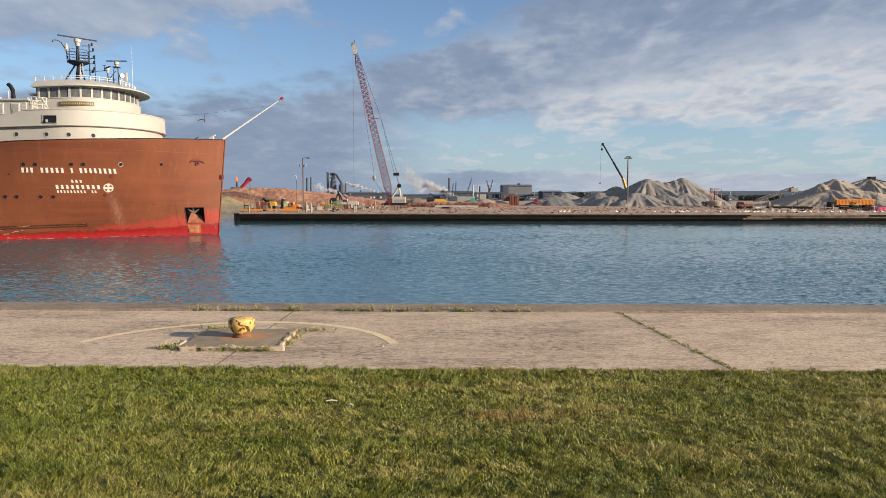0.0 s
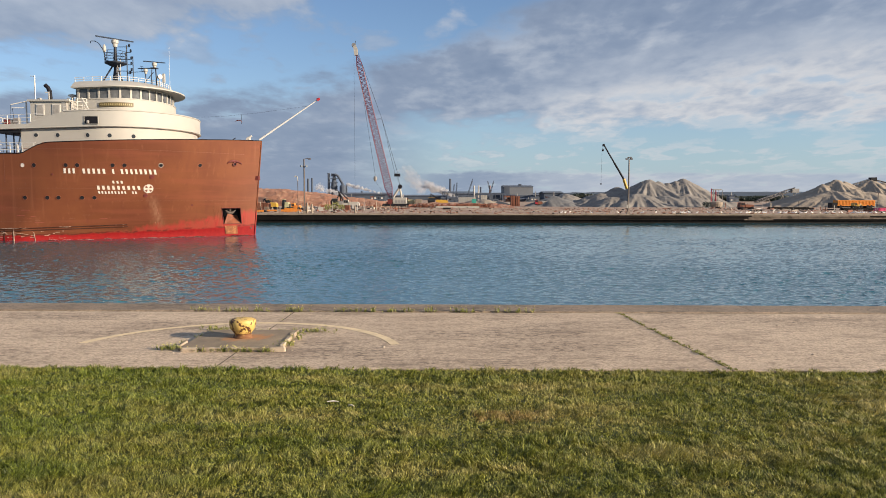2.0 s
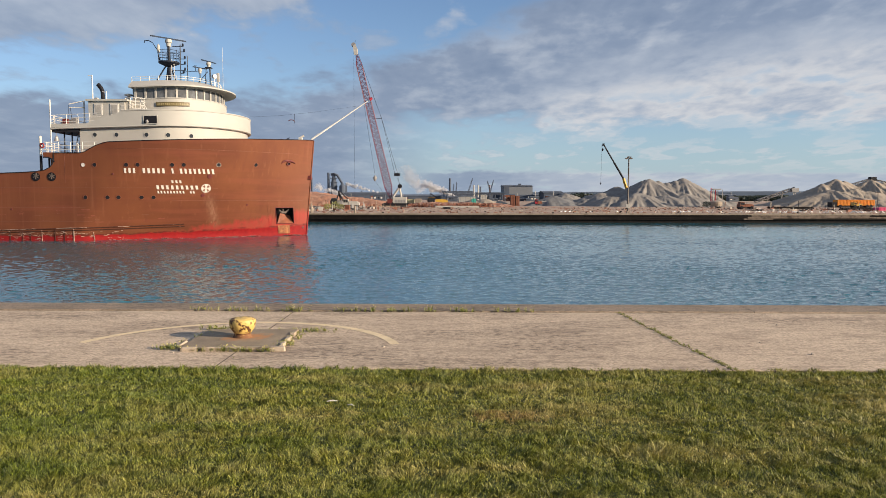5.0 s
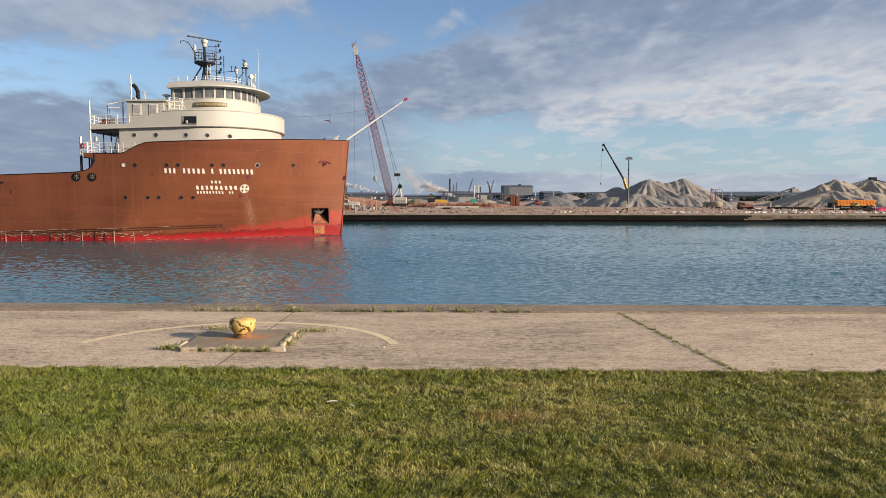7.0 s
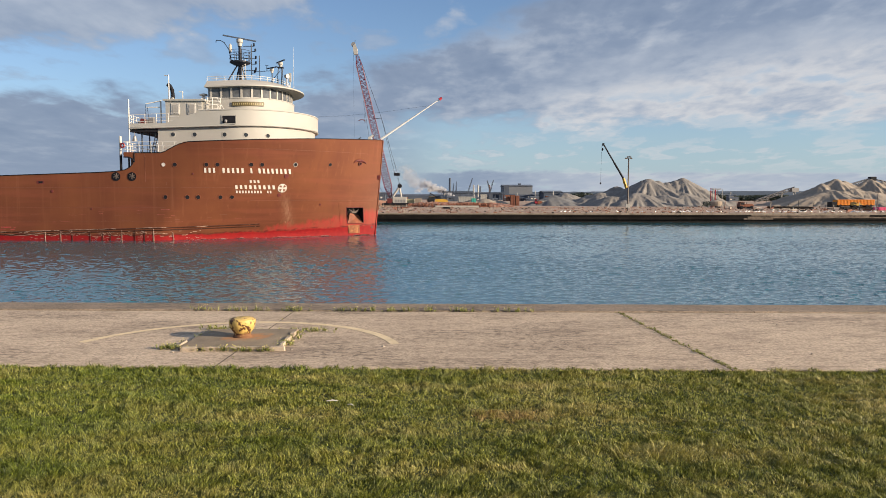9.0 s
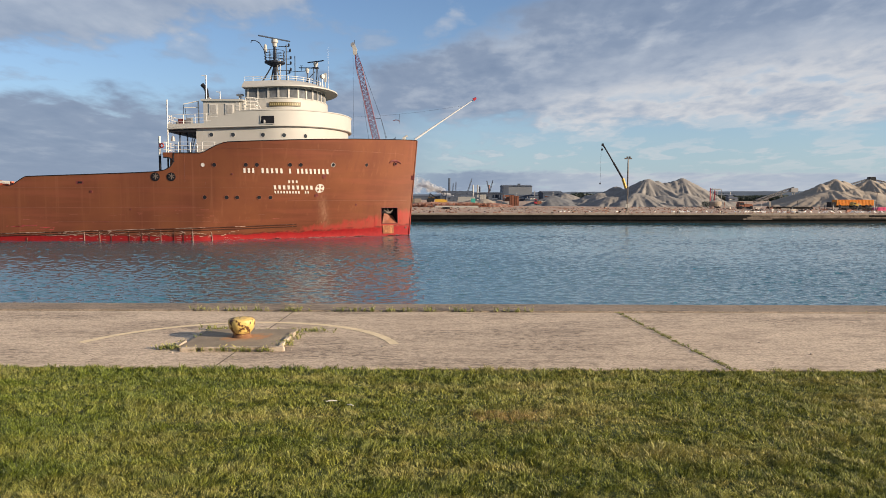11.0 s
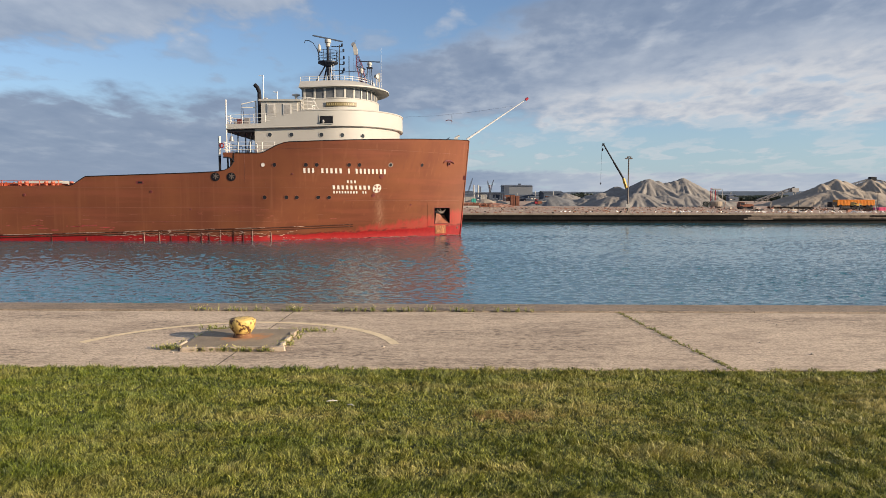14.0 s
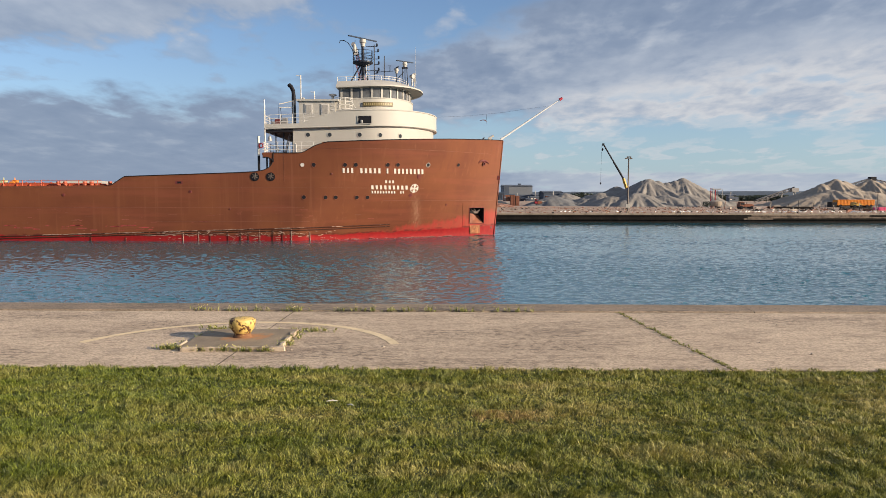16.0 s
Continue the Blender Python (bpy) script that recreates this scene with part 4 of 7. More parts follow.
def on_line(line, px):
    """Where the starboard side of an outline has the given x."""
    for (xa, ya), (xb, yb) in zip(line, line[1:]):
        if min(xa, xb) <= px <= max(xa, xb) and ya < 0:
            t = (px - xa) / ((xb - xa) or 1)
            d = Vector((xb - xa, yb - ya)).normalized()
            return Vector((px, ya + (yb - ya) * t)), Vector((d.y, -d.x))
    return Vector((px, line[0][1])), Vector((0, -1))


for s in (-20.95, -18.7, -15.6, -13.5, -11.5):
    p, n = on_line(low, s)
    porthole((p.x, p.y, 10.86), (n.x, n.y, 0), house, M_white, RIM_W, M_glass, 0.95)
# opening in the bulwark: a black plate paints its shaded inside
op = part("bulwark_opening", G().box(-15.7, -14.35, -9.48, -9.40, 12.0, 12.75), M_black, ship)
part("frame", G().box(-15.78, -14.27, -9.5, -9.44, 11.93, 12.0).box(-15.78, -14.27, -9.5, -9.44, 12.75, 12.81).box(-15.78, -15.7, -9.5, -9.44, 12.0, 12.75).box(-14.35, -14.27, -9.5, -9.44, 12.0, 12.75), M_white, op)
part("searchlamp", G().lathe([(0.12, 0), (0.16, 0.15), (0.1, 0.3)], 10, (-15.35, -9.52, 12.05)), M_steel, op)

# pilothouse, its upper works rising slightly forward
def rise(x, y):
    return 0.04 * (x + 18.5)


AFT = -18.15
wl = round_front(-10.5, 6.5, AFT, sideat=-15.0)
part("pilothouse", G().prism(wl, 11.7, 14.82, rise), M_white, ship, "round-fronted white pilothouse with a band of windows", smooth=True)
wu = round_front(-10.75, 6.3, AFT, sideat=-15.0)
part("window_sill", G().prism(round_front(-10.45, 6.56, AFT, sideat=-15.0), 14.8, 14.88, rise), M_white, ship, smooth=True)
# solid black core added for the darkness of the unlit room
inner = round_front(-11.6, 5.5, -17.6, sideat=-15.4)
part("wheelhouse_dark_core", G().prism(inner, 14.8, 16.05, rise), M_black, ship, smooth=True)
glass = part("window_band", G().wall(wu, 14.88, 16.05, 0.03, rise), M_window, ship, "tinted pilothouse window glass", smooth=True)
for p, d in along(wu, 1.085, 0.3):
    n = Vector((d.y, -d.x))
    m = Matrix(((d.x, n.x, 0, p.x), (d.y, n.y, 0, p.y), (0, 0, 1, rise(p.x, 0)), (0, 0, 0, 1)))
    part("mullion", G().box(-0.10, 0.10, -0.06, 0.07, 14.86, 16.06), M_white, ship, m=m)
for h, t in ((14.88, 0.05), (15.98, 0.08)):
    part("window_rail", G().wall([(x, y * 1.004) for x, y in wu], h, h + t, 0.06, rise), M_white, ship, smooth=True)
# dark name board with gilt bars
board = [(p, d) for p, d in along(wl, 0.2, 2.6, 6.2)]
g = G().wall([tuple(p + Vector((d.y, -d.x)) * 0.05) for p, d in board], 13.98, 14.42, -0.06, rise)
nb = part("name_board", g, M_board, ship, "dark varnished name board with gilt marks")
for p, d in board[1:-1]:
    n = Vector((d.y, -d.x))
    m = Matrix(((d.x, n.x, 0, p.x), (d.y, n.y, 0, p.y), (0, 0, 1, rise(p.x, 0)), (0, 0, 0, 1)))
    part("gilt_bar", G().box(-0.045, 0.045, 0.1, 0.122, 14.11, 14.30), M_gilt, nb, m=m)
# visor roof
top = round_front(-11.0, 6.15, AFT - 0.15, sideat=-15.1)
bot = round_front(-9.3, 6.95, AFT - 0.2, sideat=-14.8)
k = len(top)
g = G()
g.add([(x, y, 16.8 + rise(x, y)) for x, y in top] + [(x, y, 16.16 + rise(x, y)) for x, y in bot] + [(x, y, 16.03 + rise(x, y)) for x, y in bot] + [(x, y * 0.9, 16.07 + rise(x, y)) for x, y in wu],
      [tuple(range(k))[::-1]] + [(a * k + i, a * k + (i + 1) % k, (a + 1) * k + (i + 1) % k, (a + 1) * k + i) for a in range(3) for i in range(k)] + [tuple(range(3 * k, 4 * k))])
part("visor_roof", g, M_white, ship, "cream-white visor roof flaring outwards", smooth=True)
railing(ship, [(x, y * 0.99, 16.8 + rise(x, y)) for x, y in top], 0.46, 2, 0.95, 0.025)

# radar mast and gear on the roof
mx, my = -16.1, -1.3
mast = part("radar_mast", G().tube([(mx, my, 16.8), (mx, my, 21.6)], [0.21, 0.16], 10), M_mast, ship, "dark blue lattice radar mast with crow's nest")
for dx, dy in ((-1.7, -0.6), (-0.9, 0.9), (0.75, 0.5)):
    part("brace", G().tube([(mx, my, 19.9), (mx + dx, my + dy, 16.8)], 0.09, 6), M_mast, mast)
part("platform", G().lathe([(0.4, 19.25), (1.15, 19.6), (1.15, 19.75), (0.3, 19.75)], 18, (mx, my, 0)), M_mast, mast)
circ = [(mx + 1.15 * math.cos(2 * math.pi * i / 16), my + 1.15 * math.sin(2 * math.pi * i / 16), 19.75) for i in range(17)]
railing(mast, circ, 1.2, 4, 0.84, 0.024, M_mast, 0.03, "nest_rail")
part("davit", G().tube([(mx - 0.85, my - 0.5, 19.8), (mx - 1.1, my - 0.5, 21.0), (mx - 1.6, my - 0.5, 21.8), (mx - 2.05, my - 0.5, 22.05), (mx - 2.5, my - 0.5, 22.05), (mx - 2.55, my - 0.5, 21.8)], 0.045, 6), M_mast, mast)
part("canvas_bag", G().lathe([(0.1, 0), (0.2, 0.3), (0.17, 0.7), (0.06, 0.9)], 10, (mx - 0.85, my - 0.8, 20.7)), M_white, mast)
for dz in (0, 0.6):
    part("step", G().tube([(mx + 0.2, my, 17.6 + dz), (mx + 0.45, my, 17.6 + dz)], 0.03, 5), M_mast, mast)
ladder = part("ladder", G().tube([(mx + 0.42, my - 0.4, 16.8), (mx + 0.42, my - 0.4, 20)], 0.03, 5).tube([(mx + 0.72, my - 0.4, 16.8), (mx + 0.72, my - 0.4, 20)], 0.03, 5), M_rail, mast)
for i in range(9):
    part("rung", G().tube([(mx + 0.42, my - 0.4, 17.3 + i * 0.3), (mx + 0.72, my - 0.4, 17.3 + i * 0.3)], 0.02, 5), M_rail, ladder)
arr = part("signal_pole", G().tube([(mx + 1.3, my, 17.6), (mx + 1.3, my, 21.7)], 0.06, 6), M_mast, mast)
for i, (h, L) in enumerate(((21.5, 0.3), (20.9, 0.45), (20.1, 0.5), (19.5, 0.5), (18.8, 0.5), (18.5, 0.35))):
    part("arm", G().tube([(mx + 1.3 - (0.0 if i % 2 else 0.9), my, h), (mx + 1.3 + L, my, h)], 0.04, 6), M_mast, arr)
    part("signal_lamp", G().lathe([(0.09, 0), (0.11, 0.1), (0.11, 0.28), (0.06, 0.34)], 8, (mx + 1.3 + L, my, h)), M_mast, arr)


def radar(x, y, z, half, ang, thick, stand):
    """A drum on a pedestal with a scanner bar across it; returns the bar."""
    r = part("radar", G().lathe([(0.26 * stand, -0.8 * stand), (0.3 * stand, -0.4 * stand), (0.42 * stand, -0.3 * stand), (0.4 * stand, 0.05), (0.2 * stand, 0.12)], 14, (x, y, z)), M_white, ship, "white radar drum with a slim scanner bar")
    return part("scanner", G().box(-half, half, -0.07, 0.07, 0.0, thick), M_scanner, r, m=pose(x, y, z + 0.12, 0, 0, ang))


radar(mx, my, 22.2, 2.08, 46.8, 0.13, 0.9)
SPIN_HIGH, SPIN_LOW = (-11.27, -2.3, 19.45), (-12.2, -2.5, 18.72)
scanner_high = radar(*SPIN_HIGH, 1.15, 0, 0.10, 0.65)
scanner_low = radar(*SPIN_LOW, 0.9, 0, 0.09, 0.55)
part("radar_post", G().tube([(-12.2, -2.5, 16.8), (-12.2, -2.5, 18.3)], 0.06, 6), M_mast, ship)
for dx, dy in ((-0.35, -0.3), (0.35, -0.3), (0, 0.4)):
    part("radar_leg", G().tube([(-11.27 + dx, -2.3 + dy, 16.8), (-11.27 + dx * 0.6, -2.3 + dy * 0.6, 19.0)], 0.045, 6), M_mast, ship)
part("radar_table", G().box(-11.6, -10.95, -2.62, -1.98, 18.88, 18.97), M_mast, ship)
part("radar_stay", G().tube([(-12.9, -2.3, 16.8), (-11.4, -2.3, 18.5)], 0.04, 6), M_mast, ship)
sl = part("searchlight", G().tube([(-10.6, -2.9, 17.85), (-10.3, -3.15, 17.85)], [0.2, 0.25], 14).tube([(-10.45, -3.0, 16.8), (-10.45, -3.0, 17.7)], 0.07, 6), M_steel, ship, "grey searchlight on the pilothouse roof")
part("lamp_box", G().box(-10.32, -10.08, -2.6, -2.3, 17.35, 18.3).tube([(-10.2, -2.45, 16.7), (-10.2, -2.45, 17.35)], 0.05, 6), M_white, ship, "white lamp housing beside the searchlight")
part("whip_antenna", G().tube([(-10.1, -1.0, 16.8), (-10.1, -1.0, 21.5)], [0.024, 0.012], 6), M_rail, ship)
part("antenna_pole", G().tube([(-13.55, -2.6, 16.8), (-13.55, -2.6, 20.2)], 0.05, 6), M_mast, ship)
wg = part("wind_gauge", G().tube([(-14.6, -1.5, 18.6), (-12.6, -1.6, 18.7)], 0.035, 6), M_mast, ship)
part("cup", G().tube([(-13.0, -1.6, 18.7), (-13.0, -1.6, 19.3)], 0.035, 6).box(-13.17, -12.83, -1.63, -1.57, 19.26, 19.31), M_mast, wg)

# cabin behind the pilothouse
cab = part("deck_cabin", G().box(-22.1, -18.3, -8.0, 8.0, 11.7, 14.45), M_white, ship, "white cabin with two curtained windows")
part("cabin_roof", G().box(-22.3, -17.9, -8.2, 8.2, 14.45, 14.64), M_white, cab)
for x in (-21.05, -19.35):
    w = part("cabin_window", G().box(x - 0.42, x + 0.42, -8.06, -8.0, 13.05, 14.18), M_rail, cab)
    part("pane", G().box(x - 0.3, x + 0.3, -8.085, -8.055, 13.15, 14.08), M_curtain, w)
part("cabin_corner", G().box(-18.3, -17.95, -7.8, -6.4, 11.9, 14.45), M_white, cab)
for z in (12.3, 12.7, 13.1, 13.5, 13.9, 14.3):
    part("louvre", G().box(-18.7, -18.35, -8.03, -8.0, z, z + 0.1), M_rail, cab)
part("vent_cowl", G().lathe([(0.14, 0), (0.14, 0.65), (0.42, 0.72), (0.42, 0.86), (0.1, 0.95)], 12, (-18.9, -5.6, 14.62)), M_rail, ship)
# curved stair rail beside the pilothouse
arc = [(-17.6 + 1.0 * math.sin(a), -7.0 - 0.9 * math.cos(a), 13.35) for a in [math.pi * (-0.55 + 1.1 * i / 8) for i in range(9)]]
railing(ship, arc, 1.5, 4, 0.5, 0.03, name="stair_rail")
part("stair_landing", G().prism([(p[0], p[1]) for p in arc], 13.2, 13.35), M_white, ship)
part("stair_stringer", G().tube([(-16.8, -7.6, 14.8), (-15.9, -7.7, 13.3)], 0.04, 6).tube([(-17.0, -7.2, 14.2), (-16.2, -7.3, 13.2)], 0.04, 6), M_rail, ship)

# smoke pipe, posts, davit, rails at the after end
part("smoke_pipe", G().tube([(-24.25, -0.3, 8.8), (-24.25, -0.3, 16.2), (-24.3, -0.3, 16.7), (-24.5, -0.3, 17.1), (-24.8, -0.3, 17.4)], 0.23, 12), M_black, ship, "black bent smoke pipe")
part("light_post", G().tube([(-22.05, -7.1, 14.6), (-22.05, -7.1, 17.3)], 0.07, 6).tube([(-22.05, -7.1, 17.2), (-22.5, -7.1, 17.25)], 0.04, 5), M_rail, ship)
part("light_post", G().tube([(-20.6, -7.1, 14.6), (-20.6, -7.1, 15.6)], 0.05, 6).tube([(-20.6, -7.1, 15.5), (-21.0, -7.1, 15.55)], 0.04, 5), M_rail, ship)
part("small_dome", G().lathe([(0.3, 0), (0.32, 0.15), (0.2, 0.38), (0.04, 0.44)], 12, (-22.0, -6.4, 14.62)), M_white, ship)
part("corner_post", G().tube([(-25.35, -9.4, 8.9), (-25.35, -9.4, 14.4)], 0.075, 6), M_rail, ship)
part("stern_light_post", G().tube([(-25.62, -10.9, 7.0), (-25.62, -10.9, 8.6)], 0.13, 8), M_black, ship)
part("stern_light_post", G().tube([(-25.62, -10.9, 8.6), (-25.62, -10.9, 10.55)], 0.13, 8), M_rail, ship)
part("stanchion", G().tube([(-24.8, -10.9, 5.2), (-24.8, -10.9, 8.6)], 0.09, 8), M_black, ship)
for x in (-24.4, -23.6):
    part("stanchion", G().tube([(x, -8.6, 8.85), (x, -8.6, 11.5)], 0.07, 6), M_mast, ship)
dv = part("boat_davit", G().tube([(-22.75, -7.6, 11.7), (-22.75, -7.6, 14.55)], 0.08, 8).tube([(-22.8, -7.6, 14.5), (-24.2, -7.9, 14.15)], 0.055, 6).tube([(-22.8, -7.6, 13.85), (-24.15, -7.9, 13.8)], 0.045, 6), M_rail, ship, "white boat davit")
part("fall", G().tube([(-24.2, -7.9, 14.1), (-24.25, -7.9, 12.4)], 0.025, 5), M_black, dv)
part("fall", G().tube([(-24.05, -7.9, 13.8), (-23.9, -7.9, 12.4)], 0.025, 5), M_black, dv)
part("hose_locker", G().box(-24.4, -23.95, -8.9, -8.5, 11.74, 12.5), M_rustred, ship, "small dark red hose locker on the upper deck")
for x, h in ((-24.2, 0.8), (-23.6, 1.0), (-24.7, 0.6)):
    part("deck_box", G().box(x - 0.25, x + 0.25, -8.2, -7.6, 11.72, 11.72 + h), M_steel, ship)
ld = part("companion_ladder", G().tube([(-23.6, -8.3, 8.9), (-22.9, -8.3, 11.6)], 0.05, 6).tube([(-23.6, -7.7, 8.9), (-22.9, -7.7, 11.6)], 0.05, 6), M_steel, ship)
for i in range(9):
    part("tread", G().box(-23.52 + i * 0.077 - 0.1, -23.52 + i * 0.077 + 0.1, -8.3, -7.7, 9.1 + i * 0.3, 9.13 + i * 0.3), M_steel, ld)
part("deck_bell", G().lathe([(0.26, 0), (0.2, 0.2), (0.14, 0.45), (0.03, 0.55)], 12, (-24.9, -9.2, 10.2)).tube([(-24.9, -9.2, 10.7), (-24.9, -9.2, 11.5)], 0.02, 5), M_steel, ship)
part("lifebuoy", ring(0.27, 0.11, 18, 0.1), M_lifering, ship, "red and white lifebuoy on the rail", m=facing((-25.3, -11.1, 9.6), (-0.3, -1, 0)))
railing(ship, [(-25.4, 9.3, 11.72), (-25.4, -9.4, 11.72), (-20.2, -9.4, 11.95)], 1.1, 3, 1.2)
railing(ship, [(-25.15, 11.2, 8.85), (-25.15, -11.25, 8.85), (-19.8, -11.25, 8.85)], 1.1, 3, 1.2)
part("hose_reel", G().lathe([(0.12, 0), (0.14, 0.9), (0.05, 1.0)], 8, (-21.9, -10.9, 8.85)), M_rail, ship)

# bow gear
pole = part("steering_pole", G().tube([(-0.25, 0, 11.15), (6.6, 0, 15.75)], [0.13, 0.06], 10), M_polewhite, ship, "long white steering pole with a red tip")
part("red_tip", G().tube([(6.55, 0, 15.72), (6.87, 0, 15.93)], [0.18, 0.13], 10), M_redpaint, pole)
part("forestay", G().tube([(-7.5, -1.5, 13.55), (-4.0, -1.0, 13.75), (0.0, -0.6, 14.2), (5.6, 0, 15.05)], 0.008, 5), M_black, ship)
pen = part("pennant_line", G().tube([(-2.0, -0.9, 13.95), (-2.0, -0.9, 12.9)], 0.02, 5), M_black, ship)
part("pennant", G().tube([(-2.75, -0.9, 13.18), (-2.45, -0.9, 13.3), (-2.1, -0.9, 13.27), (-1.95, -0.9, 13.05)], [0.03, 0.05, 0.05, 0.03], 6), M_rustred, pen)
part("bow_light", G().box(-1.7, -1.3, -0.3, 0.2, 10.6, 11.35).tube([(-1.6, -0.1, 11.3), (-1.1, -0.1, 11.6)], 0.12, 8), M_rail, ship)
part("bow_bitt", G().tube([(-3.4, -3.0, 10.3), (-2.3, -2.4, 11.15)], 0.05, 6), M_black, ship)

# hatches and gear on the long deck
for i in range(22):
    x = -48.0 - 8.2 * i
    h = part("hatch_cover", G().box(x - 4.6, x, -7.0, 7.0, 5.15, 5.95), M_hatch, ship, "rust-orange steel hatch cover")
    g = G()
    for k in range(6):
        g.box(x - 4.6 + 0.1 + k * 0.88, x - 4.6 + 0.22 + k * 0.88, -7.08, -7.0, 5.15, 6.0)
    part("stiffener", g, M_hatch, h)
part("tarpaulin_load", G().add([(x, y, z) for x, y, z in ((-48.4, -9.6, 5.7), (-41.8, -9.6, 5.7), (-41.8, -5, 5.7), (-48.4, -5, 5.7), (-46.9, -8.2, 6.12), (-43.6, -8.2, 6.14), (-43.6, -6, 6.14), (-46.9, -6, 6.12))],
                               [(0, 1, 5, 4), (1, 2, 6, 5), (2, 3, 7, 6), (3, 0, 4, 7), (4, 5, 6, 7), (3, 2, 1, 0)]), M_tarp, ship, "cream tarpaulin-covered deck load")
part("hatch_coaming", G().box(-236, -41.6, -10.1, -9.9, 5.15, 5.78), M_hatch, ship, "long rust-red hatch coaming")
for k in range(14):
    x = -42.6 - 1.35 * k
    part("coaming_bracket", G().add([(x - 0.05, -10.12, 5.15), (x + 0.05, -10.12, 5.15), (x + 0.05, -10.12, 5.8), (x - 0.05, -10.12, 5.8), (x - 0.05, -10.5, 5.15), (x + 0.05, -10.5, 5.15)],
                                    [(0, 1, 2, 3), (0, 4, 5, 1), (0, 3, 4), (1, 5, 2), (4, 3, 2, 5)]), M_hatch, ship)
part("load_base", G().box(-48.4, -41.8, -9.6, -5, 5.15, 5.7), M_hatch, ship)
for x, m in ((-51.6, M_orange2), (-52.75, M_olive)):
    part("winch", G().tube([(x - 0.1, -9.4, 5.75), (x - 0.1, -8.6, 5.75)], 0.3, 12).box(x - 0.3, x + 0.32, -9.3, -8.7, 5.15, 5.8).box(x - 0.16, x + 0.3, -9.2, -8.8, 5.8, 6.15).tube([(x, -9, 6.1), (x, -9, 6.42)], 0.06, 6), m, ship, "weathered deck winch")
    part("drum", G().tube([(x + 0.75, -10.0, 5.55), (x + 0.75, -9.6, 5.55)], 0.36, 14), M_rustred, ship)
railing(ship, [(-230, -11.2, 5.15), (-41.5, -11.2, 5.15)], 0.95, 3, 1.9, 0.03, M_hatch, 0.05, "deck_rail")
for x in (-41.0, -43.6, -46.3):
    part("mooring_bitt", G().tube([(x, -10.4, 5.15), (x, -10.4, 6.0)], 0.2, 10).tube([(x + 0.7, -10.4, 5.15), (x + 0.7, -10.4, 6.0)], 0.2, 10), M_hatch, ship)

# scraps of foam at the waterline
fr = random.Random(17)
g = G()
for _ in range(130):
    s = fr.choice((fr.uniform(-3.5, -1.0), fr.uniform(-13, -5.5), fr.uniform(-11, -6), fr.uniform(-19, -13), fr.uniform(-30, -10)))
    q = fr.uniform(0.05, 0.22)
    p, n = hull_point(s, 0.0, fr.uniform(0.05, 0.6))
    z = fr.uniform(0.05, 0.1)
    t = Vector((-n.y, n.x, 0)).normalized()
    g.add([p + t * q * 2 + Vector((0, 0, z)), p + n * q * 0.5 + Vector((0, 0, z + 0.02)), p - t * q * 2 + Vector((0, 0, z)), p - n * q * 0.5 + Vector((0, 0, z))], [(0, 1, 2, 3)])
tagged(part("foam", g, M_letters, ship, "flecks of white foam"), kind="stuff")

# ---- the near pier and lawn ----
def slab_piece(name, x0, x1, y0, y1, material, parent, z1=0.0, b=0.008, jitter=0.006, seed=0):
    """One concrete slab with softened, slightly uneven edges; x0 and x1 are given at the near and the far edge."""
    r = random.Random(seed)
    n = max(2, int((x1[0] - x0[0]) / 0.5))
    g = G()
    rows = [(y0, -0.05), (y0 + 0.004, z1 - b), (y0 + b, z1), (y1 - b, z1), (y1 - 0.004, z1 - b), (y1, -0.05)]
    for k, (y, z) in enumerate(rows):
        for i in range(n + 1):
            f = min(max((y - y0) / (y1 - y0), 0.0), 1.0)
            a0, a1 = x0[0] + (x0[1] - x0[0]) * f, x1[0] + (x1[1] - x1[0]) * f
            x = a0 + (a1 - a0) * i / n
            x += (0.003 if i == 0 else -0.003 if i == n else 0) if k in (2, 3) else 0
            g.v.append((x, y + (r.uniform(-jitter, jitter) if k in (1, 2, 3, 4) else 0), z))
    m = n + 1
    for k in range(5):
        for i in range(n):
            g.f.append((k * m + i, k * m + i + 1, (k + 1) * m + i + 1, (k + 1) * m + i))
    g.f += [tuple(k * m for k in range(6)), tuple(k * m + n for k in range(5, -1, -1))]
    return part(name, g, material, parent)


pave = slab("pavement", -120, 120, 11.2, 17.9, -3, -0.04, M_joint, "sunlit concrete pier pavement with weedy joints", "pavement")
GAP = 0.008
edges = [(-3.98 + 8.5 * k, -3.96 + (7.95 if k == 1 else 8.5 * k)) for k in range(-6, 8)]
for k, (a, b) in enumerate(zip(edges, edges[1:])):
    slab_piece("concrete_slab", (a[0] + GAP, a[1] + GAP), (b[0] - GAP, b[1] - GAP), 11.22, 16.88, M_concrete, pave, seed=k)
for a in edges[4:10]:
    g = G().add([(a[0] - 0.009, 11.22, 0.0015), (a[0] + 0.009, 11.22, 0.0015), (a[1] + 0.009, 16.88, 0.0015), (a[1] - 0.009, 16.88, 0.0015)] + [(a[0] - 0.01, 11.22, -0.04), (a[0] + 0.01, 11.22, -0.04), (a[1] + 0.01, 16.88, -0.04), (a[1] - 0.01, 16.88, -0.04)], [(0, 1, 2, 3), (7, 6, 5, 4), (0, 4, 5, 1), (1, 5, 6, 2), (2, 6, 7, 3), (3, 7, 4, 0)])
    part("joint_filling", g, M_joint, pave, "dark dirt filling the joint")
edges = [-6.45 + 13.75 * k for k in range(-4, 6)]
